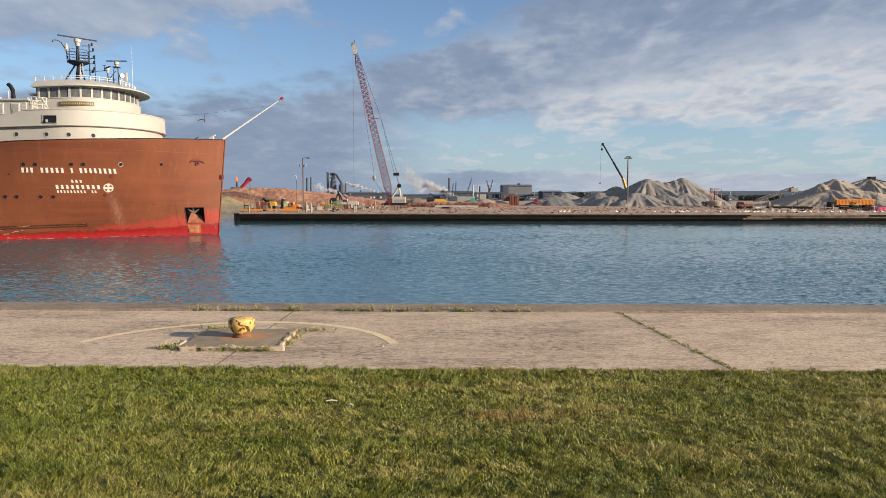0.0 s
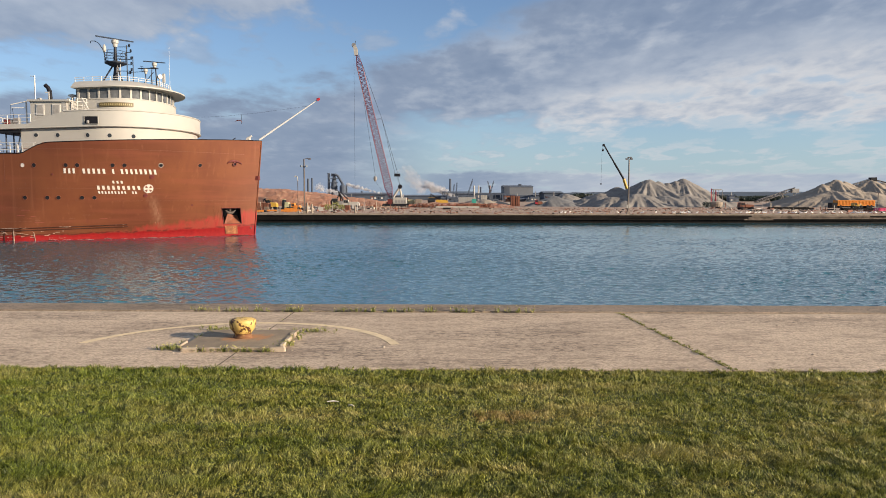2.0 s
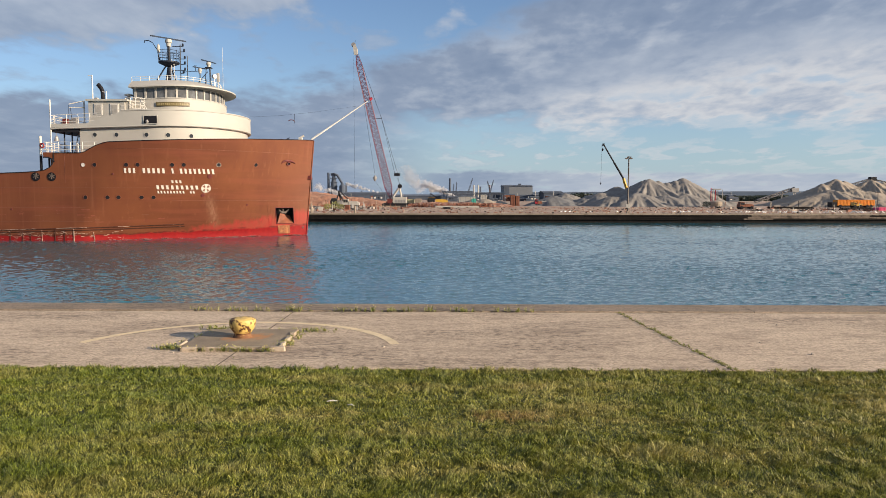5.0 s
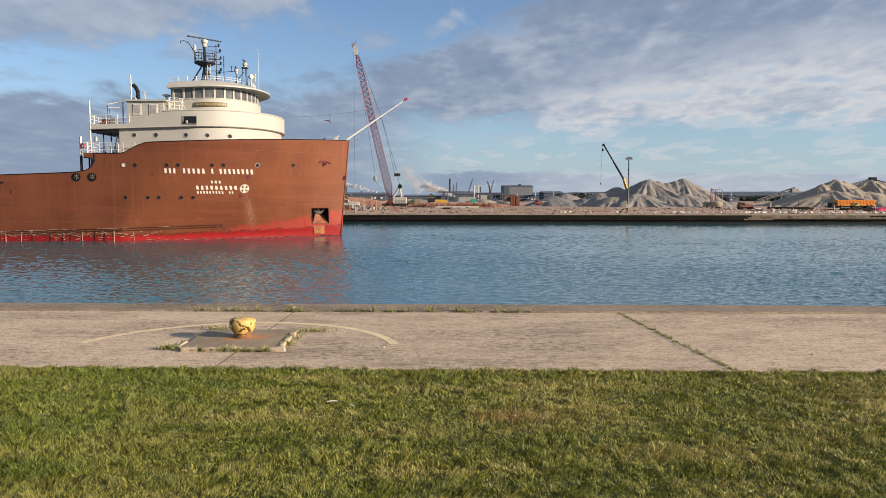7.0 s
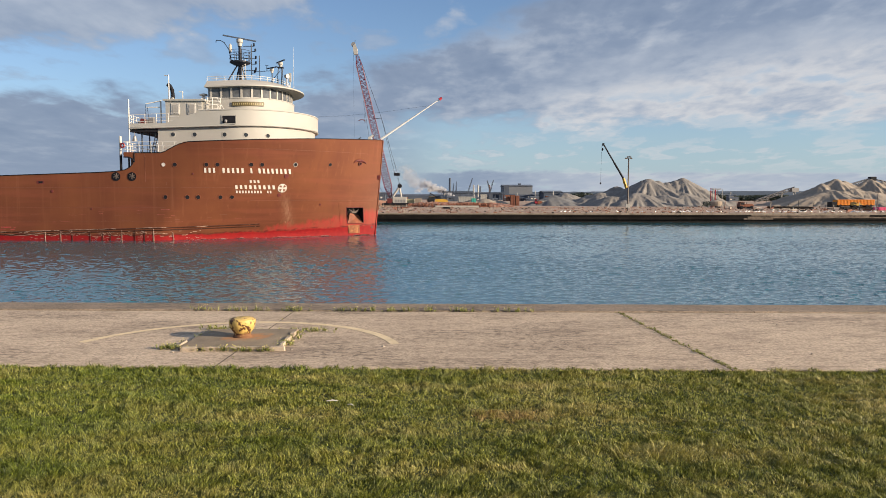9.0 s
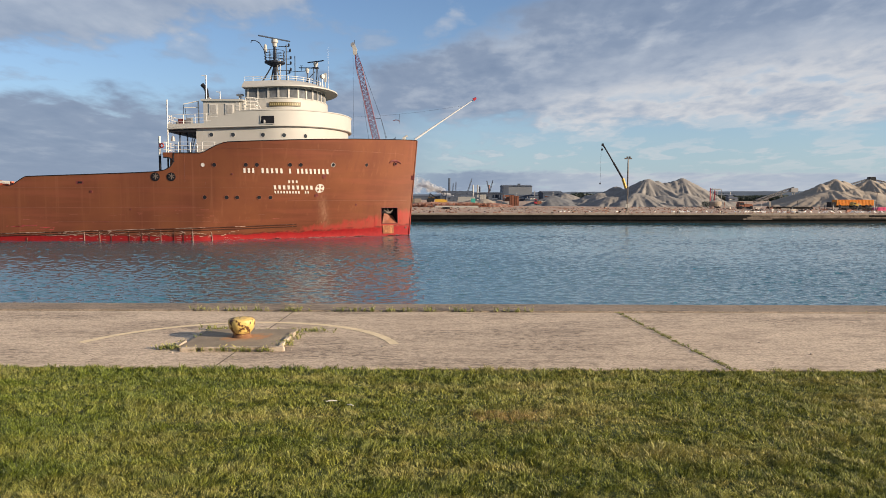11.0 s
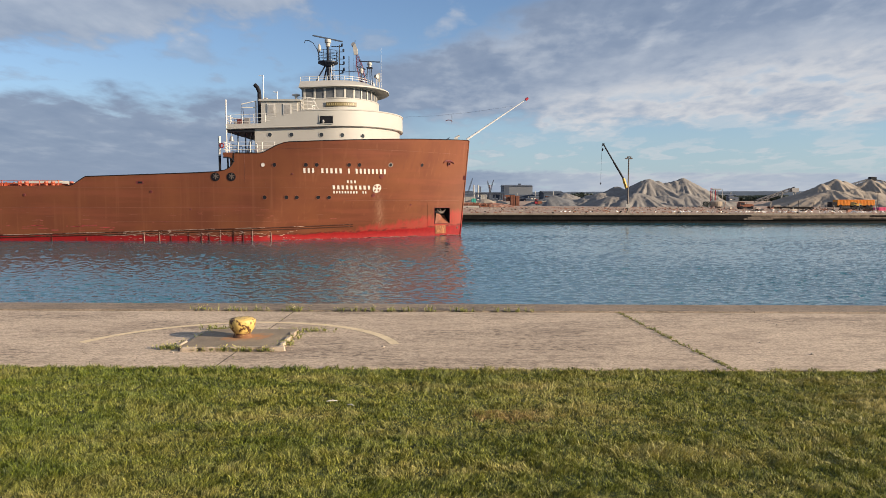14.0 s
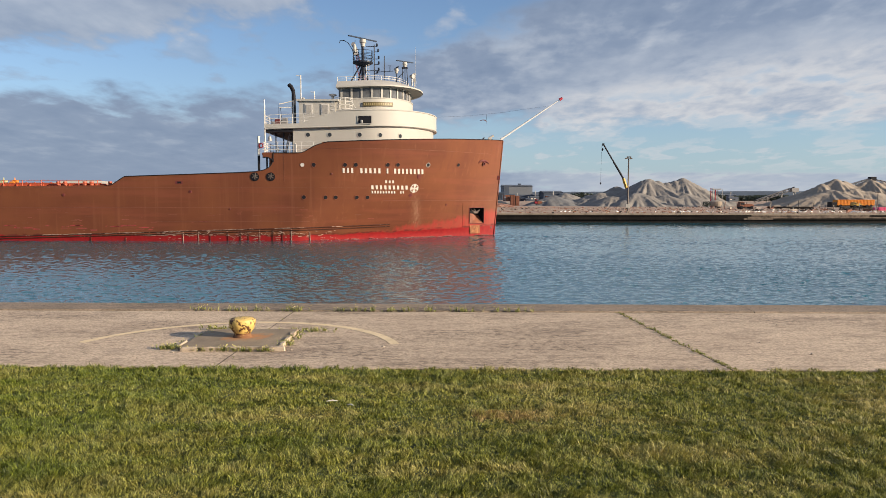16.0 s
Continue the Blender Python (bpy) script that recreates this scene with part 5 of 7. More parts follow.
for k, (a, b) in enumerate(zip(edges, edges[1:])):
    slab_piece("coping_block", (a + GAP, a + GAP), (b - GAP, b - GAP), 16.91, 18.02, M_coping, pave, 0.03, 0.03, 0.012, seed=50 + k)
slab("quay_wall", -120, 120, 17.85, 18.02, -5, -0.05, M_coping, "stained concrete face of the near pier", "wall")

# worn painted arc round the bollard
g = G()
n = 60
for i in range(n + 1):
    a = radians(17 + 146 * i / n)
    for r in (3.08, 3.26):
        g.v.append((-4.18 + r * math.cos(a), 12.2 + r * math.sin(a), 0.004))
for i in range(n):
    g.f.append((2 * i, 2 * i + 1, 2 * i + 3, 2 * i + 2))
tagged(part("painted_arc", g, M_line, m=PIER.copy()), "worn yellow painted arc on the concrete", "road marking", kind="structure")

# hairline cracks in the slabs
def crack(pts, seed):
    rr = random.Random(seed)
    line = []
    for a, b in zip(pts, pts[1:]):
        for i in range(10):
            t = i / 10
            line.append((a[0] + (b[0] - a[0]) * t + rr.gauss(0, 0.012), a[1] + (b[1] - a[1]) * t + rr.gauss(0, 0.012)))
    g = G()
    for k, (x, y) in enumerate(line):
        w = 0.0004 + 0.0018 * rr.random()
        g.v += [(x - w, y - w, 0.003), (x + w, y + w, 0.003)]
    g.f = [(2 * i, 2 * i + 1, 2 * i + 3, 2 * i + 2) for i in range(len(line) - 1)]
    tagged(part("hairline_crack", g, M_joint, m=PIER.copy()), "dark hairline crack in the concrete", "crack", group="slab cracks")


crack(((-6.95, 12.75), (-6.75, 12.3), (-6.3, 11.9), (-6.2, 11.35)), 1)
crack(((-0.9, 16.8), (-0.6, 16.0), (0.2, 15.5)), 3)
crack(((-5.3, 12.5), (-5.6, 12.1), (-5.5, 11.6)), 4)

# raised pad and mooring bollard
PAD = PIER @ pose(-4.22, 13.4, 0, 0, 0, 2)
pad = part("bollard_pad", G().add([(x * k, y * k, z) for z, k in ((-0.02, 1.0), (0.045, 1.0), (0.055, 0.985)) for x, y in ((-0.88, -0.9), (0.98, -0.9), (0.98, 0.9), (-0.88, 0.9))],
                                  [(0, 1, 5, 4), (1, 2, 6, 5), (2, 3, 7, 6), (3, 0, 4, 7), (4, 5, 9, 8), (5, 6, 10, 9), (6, 7, 11, 10), (7, 4, 8, 11), (8, 9, 10, 11)]), M_pad, m=PAD)
tagged(pad, "square weathered concrete pad with weeds round it", "concrete pad")
pr_rim = random.Random(8)
rim = [(-0.66 + 0.40 * k, -0.955, 0.34 + pr_rim.uniform(-0.08, 0.04), 0.07, 0) for k in range(5)] + [(0.965, -0.62 + 0.5 * k, 0.07, 0.34 + pr_rim.uniform(-0.1, 0.05), 0) for k in range(3)] + [(-0.92, -0.55, 0.05, 0.4, 0)]
for cx, cy, lx, ly, _ in rim:
    g = G()
    for z, k in ((-0.01, 1.0), (0.062, 0.98), (0.08, 0.86)):
        g.v += [(cx + sx * lx / 2 * k + pr_rim.uniform(-0.012, 0.012), cy + sy * ly / 2 * k + pr_rim.uniform(-0.01, 0.01), z + pr_rim.uniform(-0.006, 0.006)) for sx, sy in ((-1, -1), (1, -1), (1, 1), (-1, 1))]
    g.f = [(4 * a + b, 4 * a + (b + 1) % 4, 4 * a + 4 + (b + 1) % 4, 4 * a + 4 + b) for a in range(2) for b in range(4)] + [(8, 9, 10, 11), (3, 2, 1, 0)]
    part("rim_piece", g, M_rimstone, pad, "broken pale concrete edging")
BOL = PIER @ pose(-4.2, 13.52, 0.055)
bollard = thing("mooring_bollard", "yellow-painted cast-iron mushroom bollard with rusty chips", "bollard", m=BOL)
prof = [(r * 0.94, z * 0.86) for r, z in ((0.205, 0.0), (0.20, 0.018), (0.185, 0.03), (0.175, 0.05), (0.165, 0.07), (0.18, 0.10), (0.22, 0.16), (0.255, 0.23), (0.272, 0.30), (0.275, 0.37), (0.262, 0.405), (0.22, 0.43), (0.12, 0.445), (0.0, 0.45))]
part("stem", G().lathe(prof[:6], 32), M_bolstem, bollard, "rusty stem and base flange", smooth=True)
part("cap", G().lathe(prof[5:], 32), M_bollard, bollard, "chipped yellow cap", smooth=True)

# weeds in joints
def weeds(name, spots, seed, label, hmin=0.05, hmax=0.16, flowers=0.0):
    r = random.Random(seed)
    leaf, flower = G(), G()
    for x, y, dens, spread in spots:
        for _ in range(dens):
            px, py = x + r.gauss(0, spread), y + r.gauss(0, spread * 0.35)
            h = r.uniform(hmin, hmax)
            for _ in range(r.randint(3, 6)):
                a, lean = r.uniform(0, 6.28), r.uniform(0.2, 0.9) * h
                tip = Vector((px + math.cos(a) * lean, py + math.sin(a) * lean, h * r.uniform(0.5, 1)))
                base = Vector((px, py, 0.0))
                side = Vector((-math.sin(a), math.cos(a), 0)) * r.uniform(0.004, 0.010)
                mid = base.lerp(tip, 0.55) + Vector((0, 0, h * 0.15))
                leaf.add([base - side * 0.4, base + side * 0.4, mid + side, tip, mid - side], [(0, 1, 2, 4), (4, 2, 3)])
            if r.random() < flowers:
                c = Vector((px + r.uniform(-0.02, 0.02), py, h * 1.05))
                q = r.uniform(0.006, 0.015)
                flower.add([c + Vector(v) * q for v in ((1, 0, 0), (0, 1, 0), (-1, 0, 0), (0, -1, 0), (0, 0, 1), (0, 0, -1))],
                           [(0, 1, 4), (1, 2, 4), (2, 3, 4), (3, 0, 4), (1, 0, 5), (2, 1, 5), (3, 2, 5), (0, 3, 5)])
    ob = thing(name, label, "weeds", kind="stuff", m=PIER.copy())
    part("leaves", leaf, M_weed, ob)
    if flower.v:
        part("flowers", flower, M_flower, ob)


r = random.Random(11)
weeds("joint_weeds", [(4.54 - 0.55 * i / 60, 11.25 + 5.6 * i / 60, r.choice((3, 6, 10)) if noise.noise((i * 0.33, 2.0, 0)) > -0.12 else 1, 0.035) for i in range(61)], 1, "green weeds growing in a slab joint", 0.015, 0.05)
weeds("joint_weeds", [(-3.97, 11.4 + 5.4 * i / 20, r.choice((0, 0, 0, 1)), 0.04) for i in range(21)], 2, "sparse weeds growing in a slab joint", 0.02, 0.04)
weeds("coping_weeds", [(-6.3 + 8.2 * i / 60, 16.9, r.choice((0, 1, 2, 4, 6)), 0.06) for i in range(61)] + [(-6.3, 17.0, 16, 0.13), (-3.97, 16.9, 14, 0.1)], 3, "flowering weeds along the coping joint", 0.05, 0.18, 0.6)
weeds("pad_weeds", [(-5.0 + 1.6 * i / 16, 12.42, r.choice((2, 4, 7, 12)), 0.05) for i in range(17)]
      + [(-5.22 + 0.02 * i, 12.6 + 0.22 * i, r.choice((2, 4, 7)), 0.07) for i in range(8)] + [(-3.22, 12.65 + 0.22 * i, r.choice((4, 6, 9)), 0.06) for i in range(8)]
      + [(-5.1 + 2.1 * i / 10, 14.34, r.choice((1, 3, 5)), 0.08) for i in range(11)] + [(-5.3, 12.6, 40, 0.13), (-3.0, 14.35, 40, 0.2), (-5.0, 14.5, 36, 0.2), (-3.15, 13.0, 12, 0.1), (-3.2, 13.6, 9, 0.1)], 4, "yellow-green weeds round the bollard pad", 0.03, 0.12, 0.34)
weeds("edge_weeds", [(-12 + 24 * i / 40, 16.9, r.choice((0, 0, 0, 1)), 0.1) for i in range(41)], 6, "scattered weeds along the coping joint", 0.02, 0.06)
for x, y, s in ((-1.35, 12.85, 0.035), (-5.1, 12.3, 0.025), (6.4, 12.4, 0.03), (5.9, 13.4, 0.02), (-3.0, 12.55, 0.02), (7.1, 15.3, 0.025), (2.2, 12.9, 0.018)):
    g = G()
    rr = random.Random(x)
    bm_pts = [(math.cos(a) * math.cos(b) * rr.uniform(0.7, 1.2), math.sin(a) * math.cos(b) * rr.uniform(0.7, 1.2), math.sin(b) * 0.6) for b in (-0.5, 0.5) for a in [i * 1.0472 for i in range(6)]] + [(0, 0, 0.6), (0, 0, -0.5)]
    g.add([(px * s, py * s, pz * s + s * 0.4) for px, py, pz in bm_pts], [(i, (i + 1) % 6, 6 + (i + 1) % 6, 6 + i) for i in range(6)] + [(6 + i, 6 + (i + 1) % 6, 12) for i in range(6)] + [((i + 1) % 6, i, 13) for i in range(6)])
    tagged(part("pebble", g, M_rubble, m=PIER @ pose(x, y, 0.0)), "small grey pebble on the concrete", "stone", group="loose pebbles")


# lawn
def fast_mesh(name, V, counts, F, material):
    me = bpy.data.meshes.new(name)
    me.vertices.add(len(V)), me.loops.add(len(F)), me.polygons.add(len(counts))
    me.vertices.foreach_set("co", np.asarray(V, np.float32).reshape(-1))
    me.loops.foreach_set("vertex_index", F)
    me.polygons.foreach_set("loop_start", np.concatenate([[0], np.cumsum(counts)[:-1]]))
    me.update(calc_edges=True)
    me.materials.append(material)
    return me


def smooth_noise(x, y, cell, seed):
    rs = np.random.RandomState(seed)
    grid = rs.rand(256, 256)
    u, v = x / cell + 90, y / cell + 90
    i, j = np.floor(u).astype(int), np.floor(v).astype(int)
    a, b = u - i, v - j
    a, b = a * a * (3 - 2 * a), b * b * (3 - 2 * b)
    q = lambda p, s: grid[p % 256, s % 256]
    return (q(i, j) * (1 - a) + q(i + 1, j) * a) * (1 - b) + (q(i, j + 1) * (1 - a) + q(i + 1, j + 1) * a) * b


def lawn():
    rs = np.random.RandomState(7)
    N = 400000
    y = 6.0 * (11.27 / 6.0) ** rs.rand(N)                                           # thicker towards the viewer's end
    x = rs.uniform(-1, 1, N) * (0.66 * y + 0.5)
    M = 55000
    y = np.concatenate([y, rs.uniform(-7, 11.27, M)])
    x = np.concatenate([x, rs.uniform(-13, 13, M)])
    N += M
    x += (smooth_noise(x, y, 0.05, 1) - 0.5) * 0.05
    big, mid, small = smooth_noise(x, y, 0.9, 2), smooth_noise(x, y, 0.26, 3), smooth_noise(x, y, 0.085, 4)
    tuft = smooth_noise(x, y, 0.14, 8) * 0.6 + smooth_noise(x, y, 0.33, 9) * 0.4
    h = 0.010 + 0.014 * mid + 0.034 * small ** 2 + 0.010 * big + 0.085 * np.clip(tuft - 0.42, 0, 1)
    mown = smooth_noise(x * 0.10, y, 0.42, 5) * 0.6 + smooth_noise(x * 0.25, y, 0.16, 6) * 0.4      # strips left by the mower
    h *= rs.uniform(0.5, 1.3, N) * (0.55 + 0.95 * mown)
    h = np.where(rs.rand(N) < 0.03, h * 1.5, h)                                     # stalks that the mower missed
    edge = rs.uniform(0, 0.05, N)
    y = np.minimum(y, 11.27 - 0.02 + edge)
    w = rs.uniform(0.00030, 0.00072, N) * (1.0 + 0.88 * np.maximum(y, 5))
    h *= np.interp(y, [6, 9, 10.8, 11.3], [1.0, 0.95, 0.95, 1.15])
    w = np.where((np.abs(x) > 0.66 * y + 0.5) | (y < 5.9), 0.02, w)
    a = rs.uniform(0, 2 * math.pi, N)
    lean = h * rs.uniform(0.15, 1.0, N)
    la = smooth_noise(x, y, 0.2, 10) * 9 + rs.normal(0, 0.9, N)                       # tufts lean together
    dx, dy = np.cos(la) * lean, np.sin(la) * lean
    sx, sy = np.cos(a) * w, np.sin(a) * w
    z0 = np.full(N, -0.032)
    P = np.empty((N, 5, 3))
    P[:, 0] = np.stack([x - sx, y - sy, z0], -1)
    P[:, 1] = np.stack([x + sx, y + sy, z0], -1)
    P[:, 2] = np.stack([x + sx * 0.8 + dx * 0.35, y + sy * 0.8 + dy * 0.35, z0 + h * 0.62], -1)
    P[:, 3] = np.stack([x - sx * 0.8 + dx * 0.35, y - sy * 0.8 + dy * 0.35, z0 + h * 0.62], -1)
    P[:, 4] = np.stack([x + dx, y + dy, z0 + h], -1)
    base = np.arange(N)[:, None] * 5
    F = (base + np.array([[0, 1, 2, 3, 3, 2, 4]])).reshape(-1)
    ob = new("lawn_grass", fast_mesh("lawn_grass", P.reshape(-1, 3), np.tile([4, 3], N), F, M_grass))
    ob.matrix_basis = PIER.copy()
    tagged(ob, "short sunlit mown grass with dry yellowish patches", "grass", kind="stuff")


lawn()
for x, y, a, L in ((-1.67, 9.28, 8, 0.16), (-1.39, 9.10, -28, 0.11)):
    g = G().tube([(-L / 2, 0, 0.0), (0, 0.005, 0.008), (L / 2, 0, 0.0)], [0.005, 0.010, 0.003], 6)
    tagged(part("feather", g, M_letters, m=PIER @ pose(x, y, 0.03, 0, 0, a)), "small white feather lying on the grass", "feather", group="feathers on the lawn")

# ---- the far shore ----
def rough_box(g, x0, x1, y0, y1, z0, z1, r, j=0.06):
    n = len(g.v)
    g.box(x0, x1, y0, y1, z0, z1)
    g.v[n:] = [(a + r.uniform(-j, j), b + r.uniform(-j, j), c + r.uniform(-j, j)) for a, b, c in g.v[n:]]


rng = random.Random(21)
fp = thing("far_pier", "long timber-faced pier with a pale concrete deck", "pier", kind="structure", m=PIER.copy())
part("pier_deck", G().box(-38.2, 400, 124.0, 200.5, -4, -0.02), M_far, fp, "dusty pale pier deck")
x = -38.5
while x < 150:
    L = rng.uniform(5, 9)
    part("cap_block", G().box(x, x + L - 0.05, 123.55, 124.5, -0.22, 0.02 + rng.uniform(-0.02, 0.03)), M_cap, fp)
    x += L
for z0, z1, out, lo, hi in ((-0.50, -0.25, 0.06, 6, 11), (-0.80, -0.56, 0.0, 8, 14), (-1.06, -0.84, 0.1, 5, 12)):
    x = -38.6
    while x < 150:
        L = rng.uniform(lo, hi)
        d = rng.uniform(-0.03, 0.03)
        pale = x > 30 and z0 < -0.5 and z0 > -0.9 or x > 30 and rng.random() < 0.3
        part("waler", G().box(x, x + L - 0.07, 123.42 - out + d, 123.9, z0 + rng.uniform(-0.03, 0.03), z1 + rng.uniform(-0.02, 0.02)), M_timber2 if pale and rng.random() < 0.8 else M_timber, fp)
        x += L
part("pier_face", G().box(-38.4, 400, 123.62, 124.2, -4, -0.22), M_tar, fp, "tarred black timber face")
part("end_block", G().box(-39.3, -38.4, 123.4, 128, -4, -0.1), M_timber, fp)
part("far_quay_face", G().box(-400, -38.0, 199.6, 200.4, -4, 0.05), M_cap, fp)

# rubble, planks and sleepers strewn along the deck
g, g2, g3 = G(), G(), G()
for _ in range(3200):
    y = 125.2 + 76 * rng.random() ** 1.3
    x = rng.uniform(-37, 95)
    s = 0.03 + 0.17 * rng.random() ** 2.2
    rough_box(rng.choice((g, g, g2, g2, g2, g3)), x, x + s * rng.uniform(1, 3.2), y, y + s, 0, s * rng.uniform(0.5, 1.1), rng, 0.04)
for q, m, lab in ((g, M_rubble, "pale stone rubble scattered on the yard"), (g2, M_scrap, "reddish rubble scattered on the yard"), (g3, M_timber, "dark scrap timber scattered on the yard")):
    tagged(part("yard_rubble", q, m, m=PIER.copy()), lab, "rubble", kind="stuff")


def heap(name, cones, material, label, seed, slope=0.54, gully=0.29, step=0.40):
    """A tipped heap: cones run into one another, with slumped gullies down their sides."""
    x0, x1 = min(c[0] - max(c[2] / slope, min(c[2], 5.5) / slope * 1.6) * 1.25 for c in cones), max(c[0] + max(c[2] / slope, min(c[2], 5.5) / slope * 1.6) * 1.25 for c in cones)
    y0, y1 = min(c[1] - max(c[2] / slope, min(c[2], 5.5) / slope * 1.6) * 1.2 for c in cones), max(c[1] + max(c[2] / slope, min(c[2], 5.5) / slope * 1.6) * 1.2 for c in cones)
    nx, ny = int((x1 - x0) / step), int((y1 - y0) / step / 1.6)
    cx, cy = (x0 + x1) / 2, (y0 + y1) / 2
    vs = []
    for j in range(ny + 1):
        for i in range(nx + 1):
            x, y = x0 + (x1 - x0) * i / nx, y0 + (y1 - y0) * j / ny
            z = -0.3
            for k, (px, py, h) in enumerate(cones):
                dx, dy = x - px, y - py
                steep = slope if h > 5.5 else slope * 0.62
                d = math.sqrt(dx * dx + dy * dy + 0.5)
                if h - d * steep * 0.7 < z:
                    continue
                c, s = dx / d, dy / d
                q = d * steep / h
                w = 1 + gully * (noise.noise((c * 1.7 + seed + k * 3.1, s * 1.7, 0.3 * q)) + 0.9 * abs(noise.noise((c * 4.5 + k, s * 4.5 + seed, 0.35 * q))) + 0.6 * abs(noise.noise((c * 10 + k, s * 10 + seed, 0.5 * q))) - 0.15)
                z = max(z, h - (d - 0.6) * steep * w)
            if z > -0.29:
                z += 0.35 * noise.noise((x * 0.35, y * 0.35, seed)) + 0.14 * noise.noise((x * 1.1, y * 1.1, seed))
            vs.append((x - cx, y - cy, z))
    fs = []
    for j in range(ny):
        for i in range(nx):
            q = (j * (nx + 1) + i, j * (nx + 1) + i + 1, (j + 1) * (nx + 1) + i + 1, (j + 1) * (nx + 1) + i)
            if max(vs[k][2] for k in q) > -0.29:
                fs.append(q)
    return tagged(part(name, G().add(vs, fs), material, m=pose(cx, cy, 0), smooth="all"), label, "gravel heap", group="stone heaps")


heap("stone_mound", ((70.50, 240, 9.39), (74.14, 242, 8.6), (77.6, 242, 8.2), (80.6, 243, 8.8), (83.56, 244, 9.70), (80.17, 247, 8.39), (61.23, 245, 6.96), (65.47, 243, 6.73),
                     (54.59, 242, 4.57), (56.00, 230, 3.36), (49.47, 240, 2.61), (87.19, 242, 6.13), (91.55, 238, 3.00),
                     (96.91, 236, 1.66), (63.93, 229, 4.47), (72.53, 228, 3.73), (79.89, 230, 4.29), (85.11, 230, 2.06)), M_gravel, "great merged heap of grey-beige crushed stone", 1)
heap("stone_mound", ((129.02, 238, 7.61), (134.97, 240, 9.39), (139.61, 243, 8.69), (136.69, 232, 5.99), (148.07, 242, 9.25), (153.65, 244, 8.32),
                     (156.98, 240, 6.68), (125.42, 240, 4.94), (128.04, 230, 5.41), (140.78, 231, 5.04)), M_sand, "great merged heap of warm beige crushed stone", 31, gully=0.42)
heap("stone_mound", ((38.49, 242, 3.59), (35.24, 244, 2.21), (43.12, 246, 2.81)), M_darkstone, "dark grey heap of crushed stone", 71)
heap("stone_mound", ((45.92, 262, 4.50),), M_gravel, "small grey heap of crushed stone", 72)
for i, (px, h) in enumerate(((10.52, 2.0), (14.77, 2.5), (19.48, 1.6))):
    heap("stone_mound", ((px, 244, h), (px + 3, 246, h * 0.7)), M_sand, "low pale heap of crushed stone", 80 + i)


# long bank of reddish spoil
def bank(name, x0, x1, y, depth, prof, material, label, seed, rough=0.5):
    nx, ny = 220, 34
    vs = []
    for j in range(ny + 1):
        v = j / ny
        for i in range(nx + 1):
            u = i / nx
            x = x0 + (x1 - x0) * u
            top = np.interp(u, [p[0] for p in prof], [p[1] for p in prof])
            z = top * math.sin(math.pi * v) ** 0.7 if 0 < v < 1 else -0.3
            w = depth * v
            z += (rough * noise.noise((x * 0.15, w * 0.15, seed)) + rough * 0.6 * noise.noise((x * 0.5, w * 0.5, seed)) + rough * 0.6 * abs(noise.noise((x * 1.3, w * 1.3, seed)))) * (1 if 0 < v < 1 else 0)
            vs.append((x, y + depth * v, z))
    fs = [(j * (nx + 1) + i, j * (nx + 1) + i + 1, (j + 1) * (nx + 1) + i + 1, (j + 1) * (nx + 1) + i) for j in range(ny) for i in range(nx)]
    return tagged(part(name, G().add(vs, fs), material), label, "earth bank")


bank("spoil_bank", -83.60, -10.14, 238, 34, ((0, 5.28), (0.15, 6.10), (0.35, 5.90), (0.55, 4.04), (0.75, 2.39), (0.9, 0.95), (1, 0.3)), M_redrock, "long bank of reddish-orange spoil with rubble", 3)
bank("grassy_bank", -77.42, -61.72, 204, 30, ((0, 3.53), (0.6, 2.80), (1, 0.1)), M_drygrass, "low bank with dry olive grass", 5, 0.3)
bank("scrap_bank", -10.82, 21.11, 206, 16, ((0, 0.4), (0.15, 1.07), (0.5, 1.24), (0.8, 0.89), (1, 0.2)), M_scrap, "low heap of reddish-brown broken scrap", 8, 0.5)
g = G()
for _ in range(420):
    x, y, s = rng.uniform(-10.32, 13.94), rng.uniform(205, 214), rng.uniform(0.1, 0.34)
    m = pose(x, y, rng.uniform(0.05, 0.7), rng.uniform(0, 180), rng.uniform(0, 180), rng.uniform(0, 180))
    g.box(-s * 2, s * 2, -s * 0.4, s * 0.4, -s * 0.4, s * 0.4, m)
tagged(part("scrap_metal", g, M_rustscrap), "tangle of rusty beams and broken scrap", "scrap", kind="stuff")


# lattice crawler crane
def lattice(g, a, b, w0, w1, n, r):
    a, b = Vector(a), Vector(b)
    d = (b - a).normalized()
    u = d.cross(Vector((0, 1, 0))).normalized()
    v = d.cross(u).normalized()
    prev = None
    for i in range(n + 1):
        t = i / n
        w = (w0 + (w1 - w0) * t) * min(1.0, 0.25 + t * 9, 0.25 + (1 - t) * 9)
        c = a.lerp(b, t)
        q = [c + (u * sx + v * sy) * w / 2 for sx, sy in ((-1, -1), (1, -1), (1, 1), (-1, 1))]
        if prev:
            for k in range(4):
                g.tube([prev[k], q[k]], r, 4, False)
                g.tube([prev[k], q[(k + 1) % 4]] if i % 2 else [prev[(k + 1) % 4], q[k]], r * 0.6, 4, False)
                g.tube([q[k], q[(k + 1) % 4]], r * 0.5, 4, False)
        prev = q


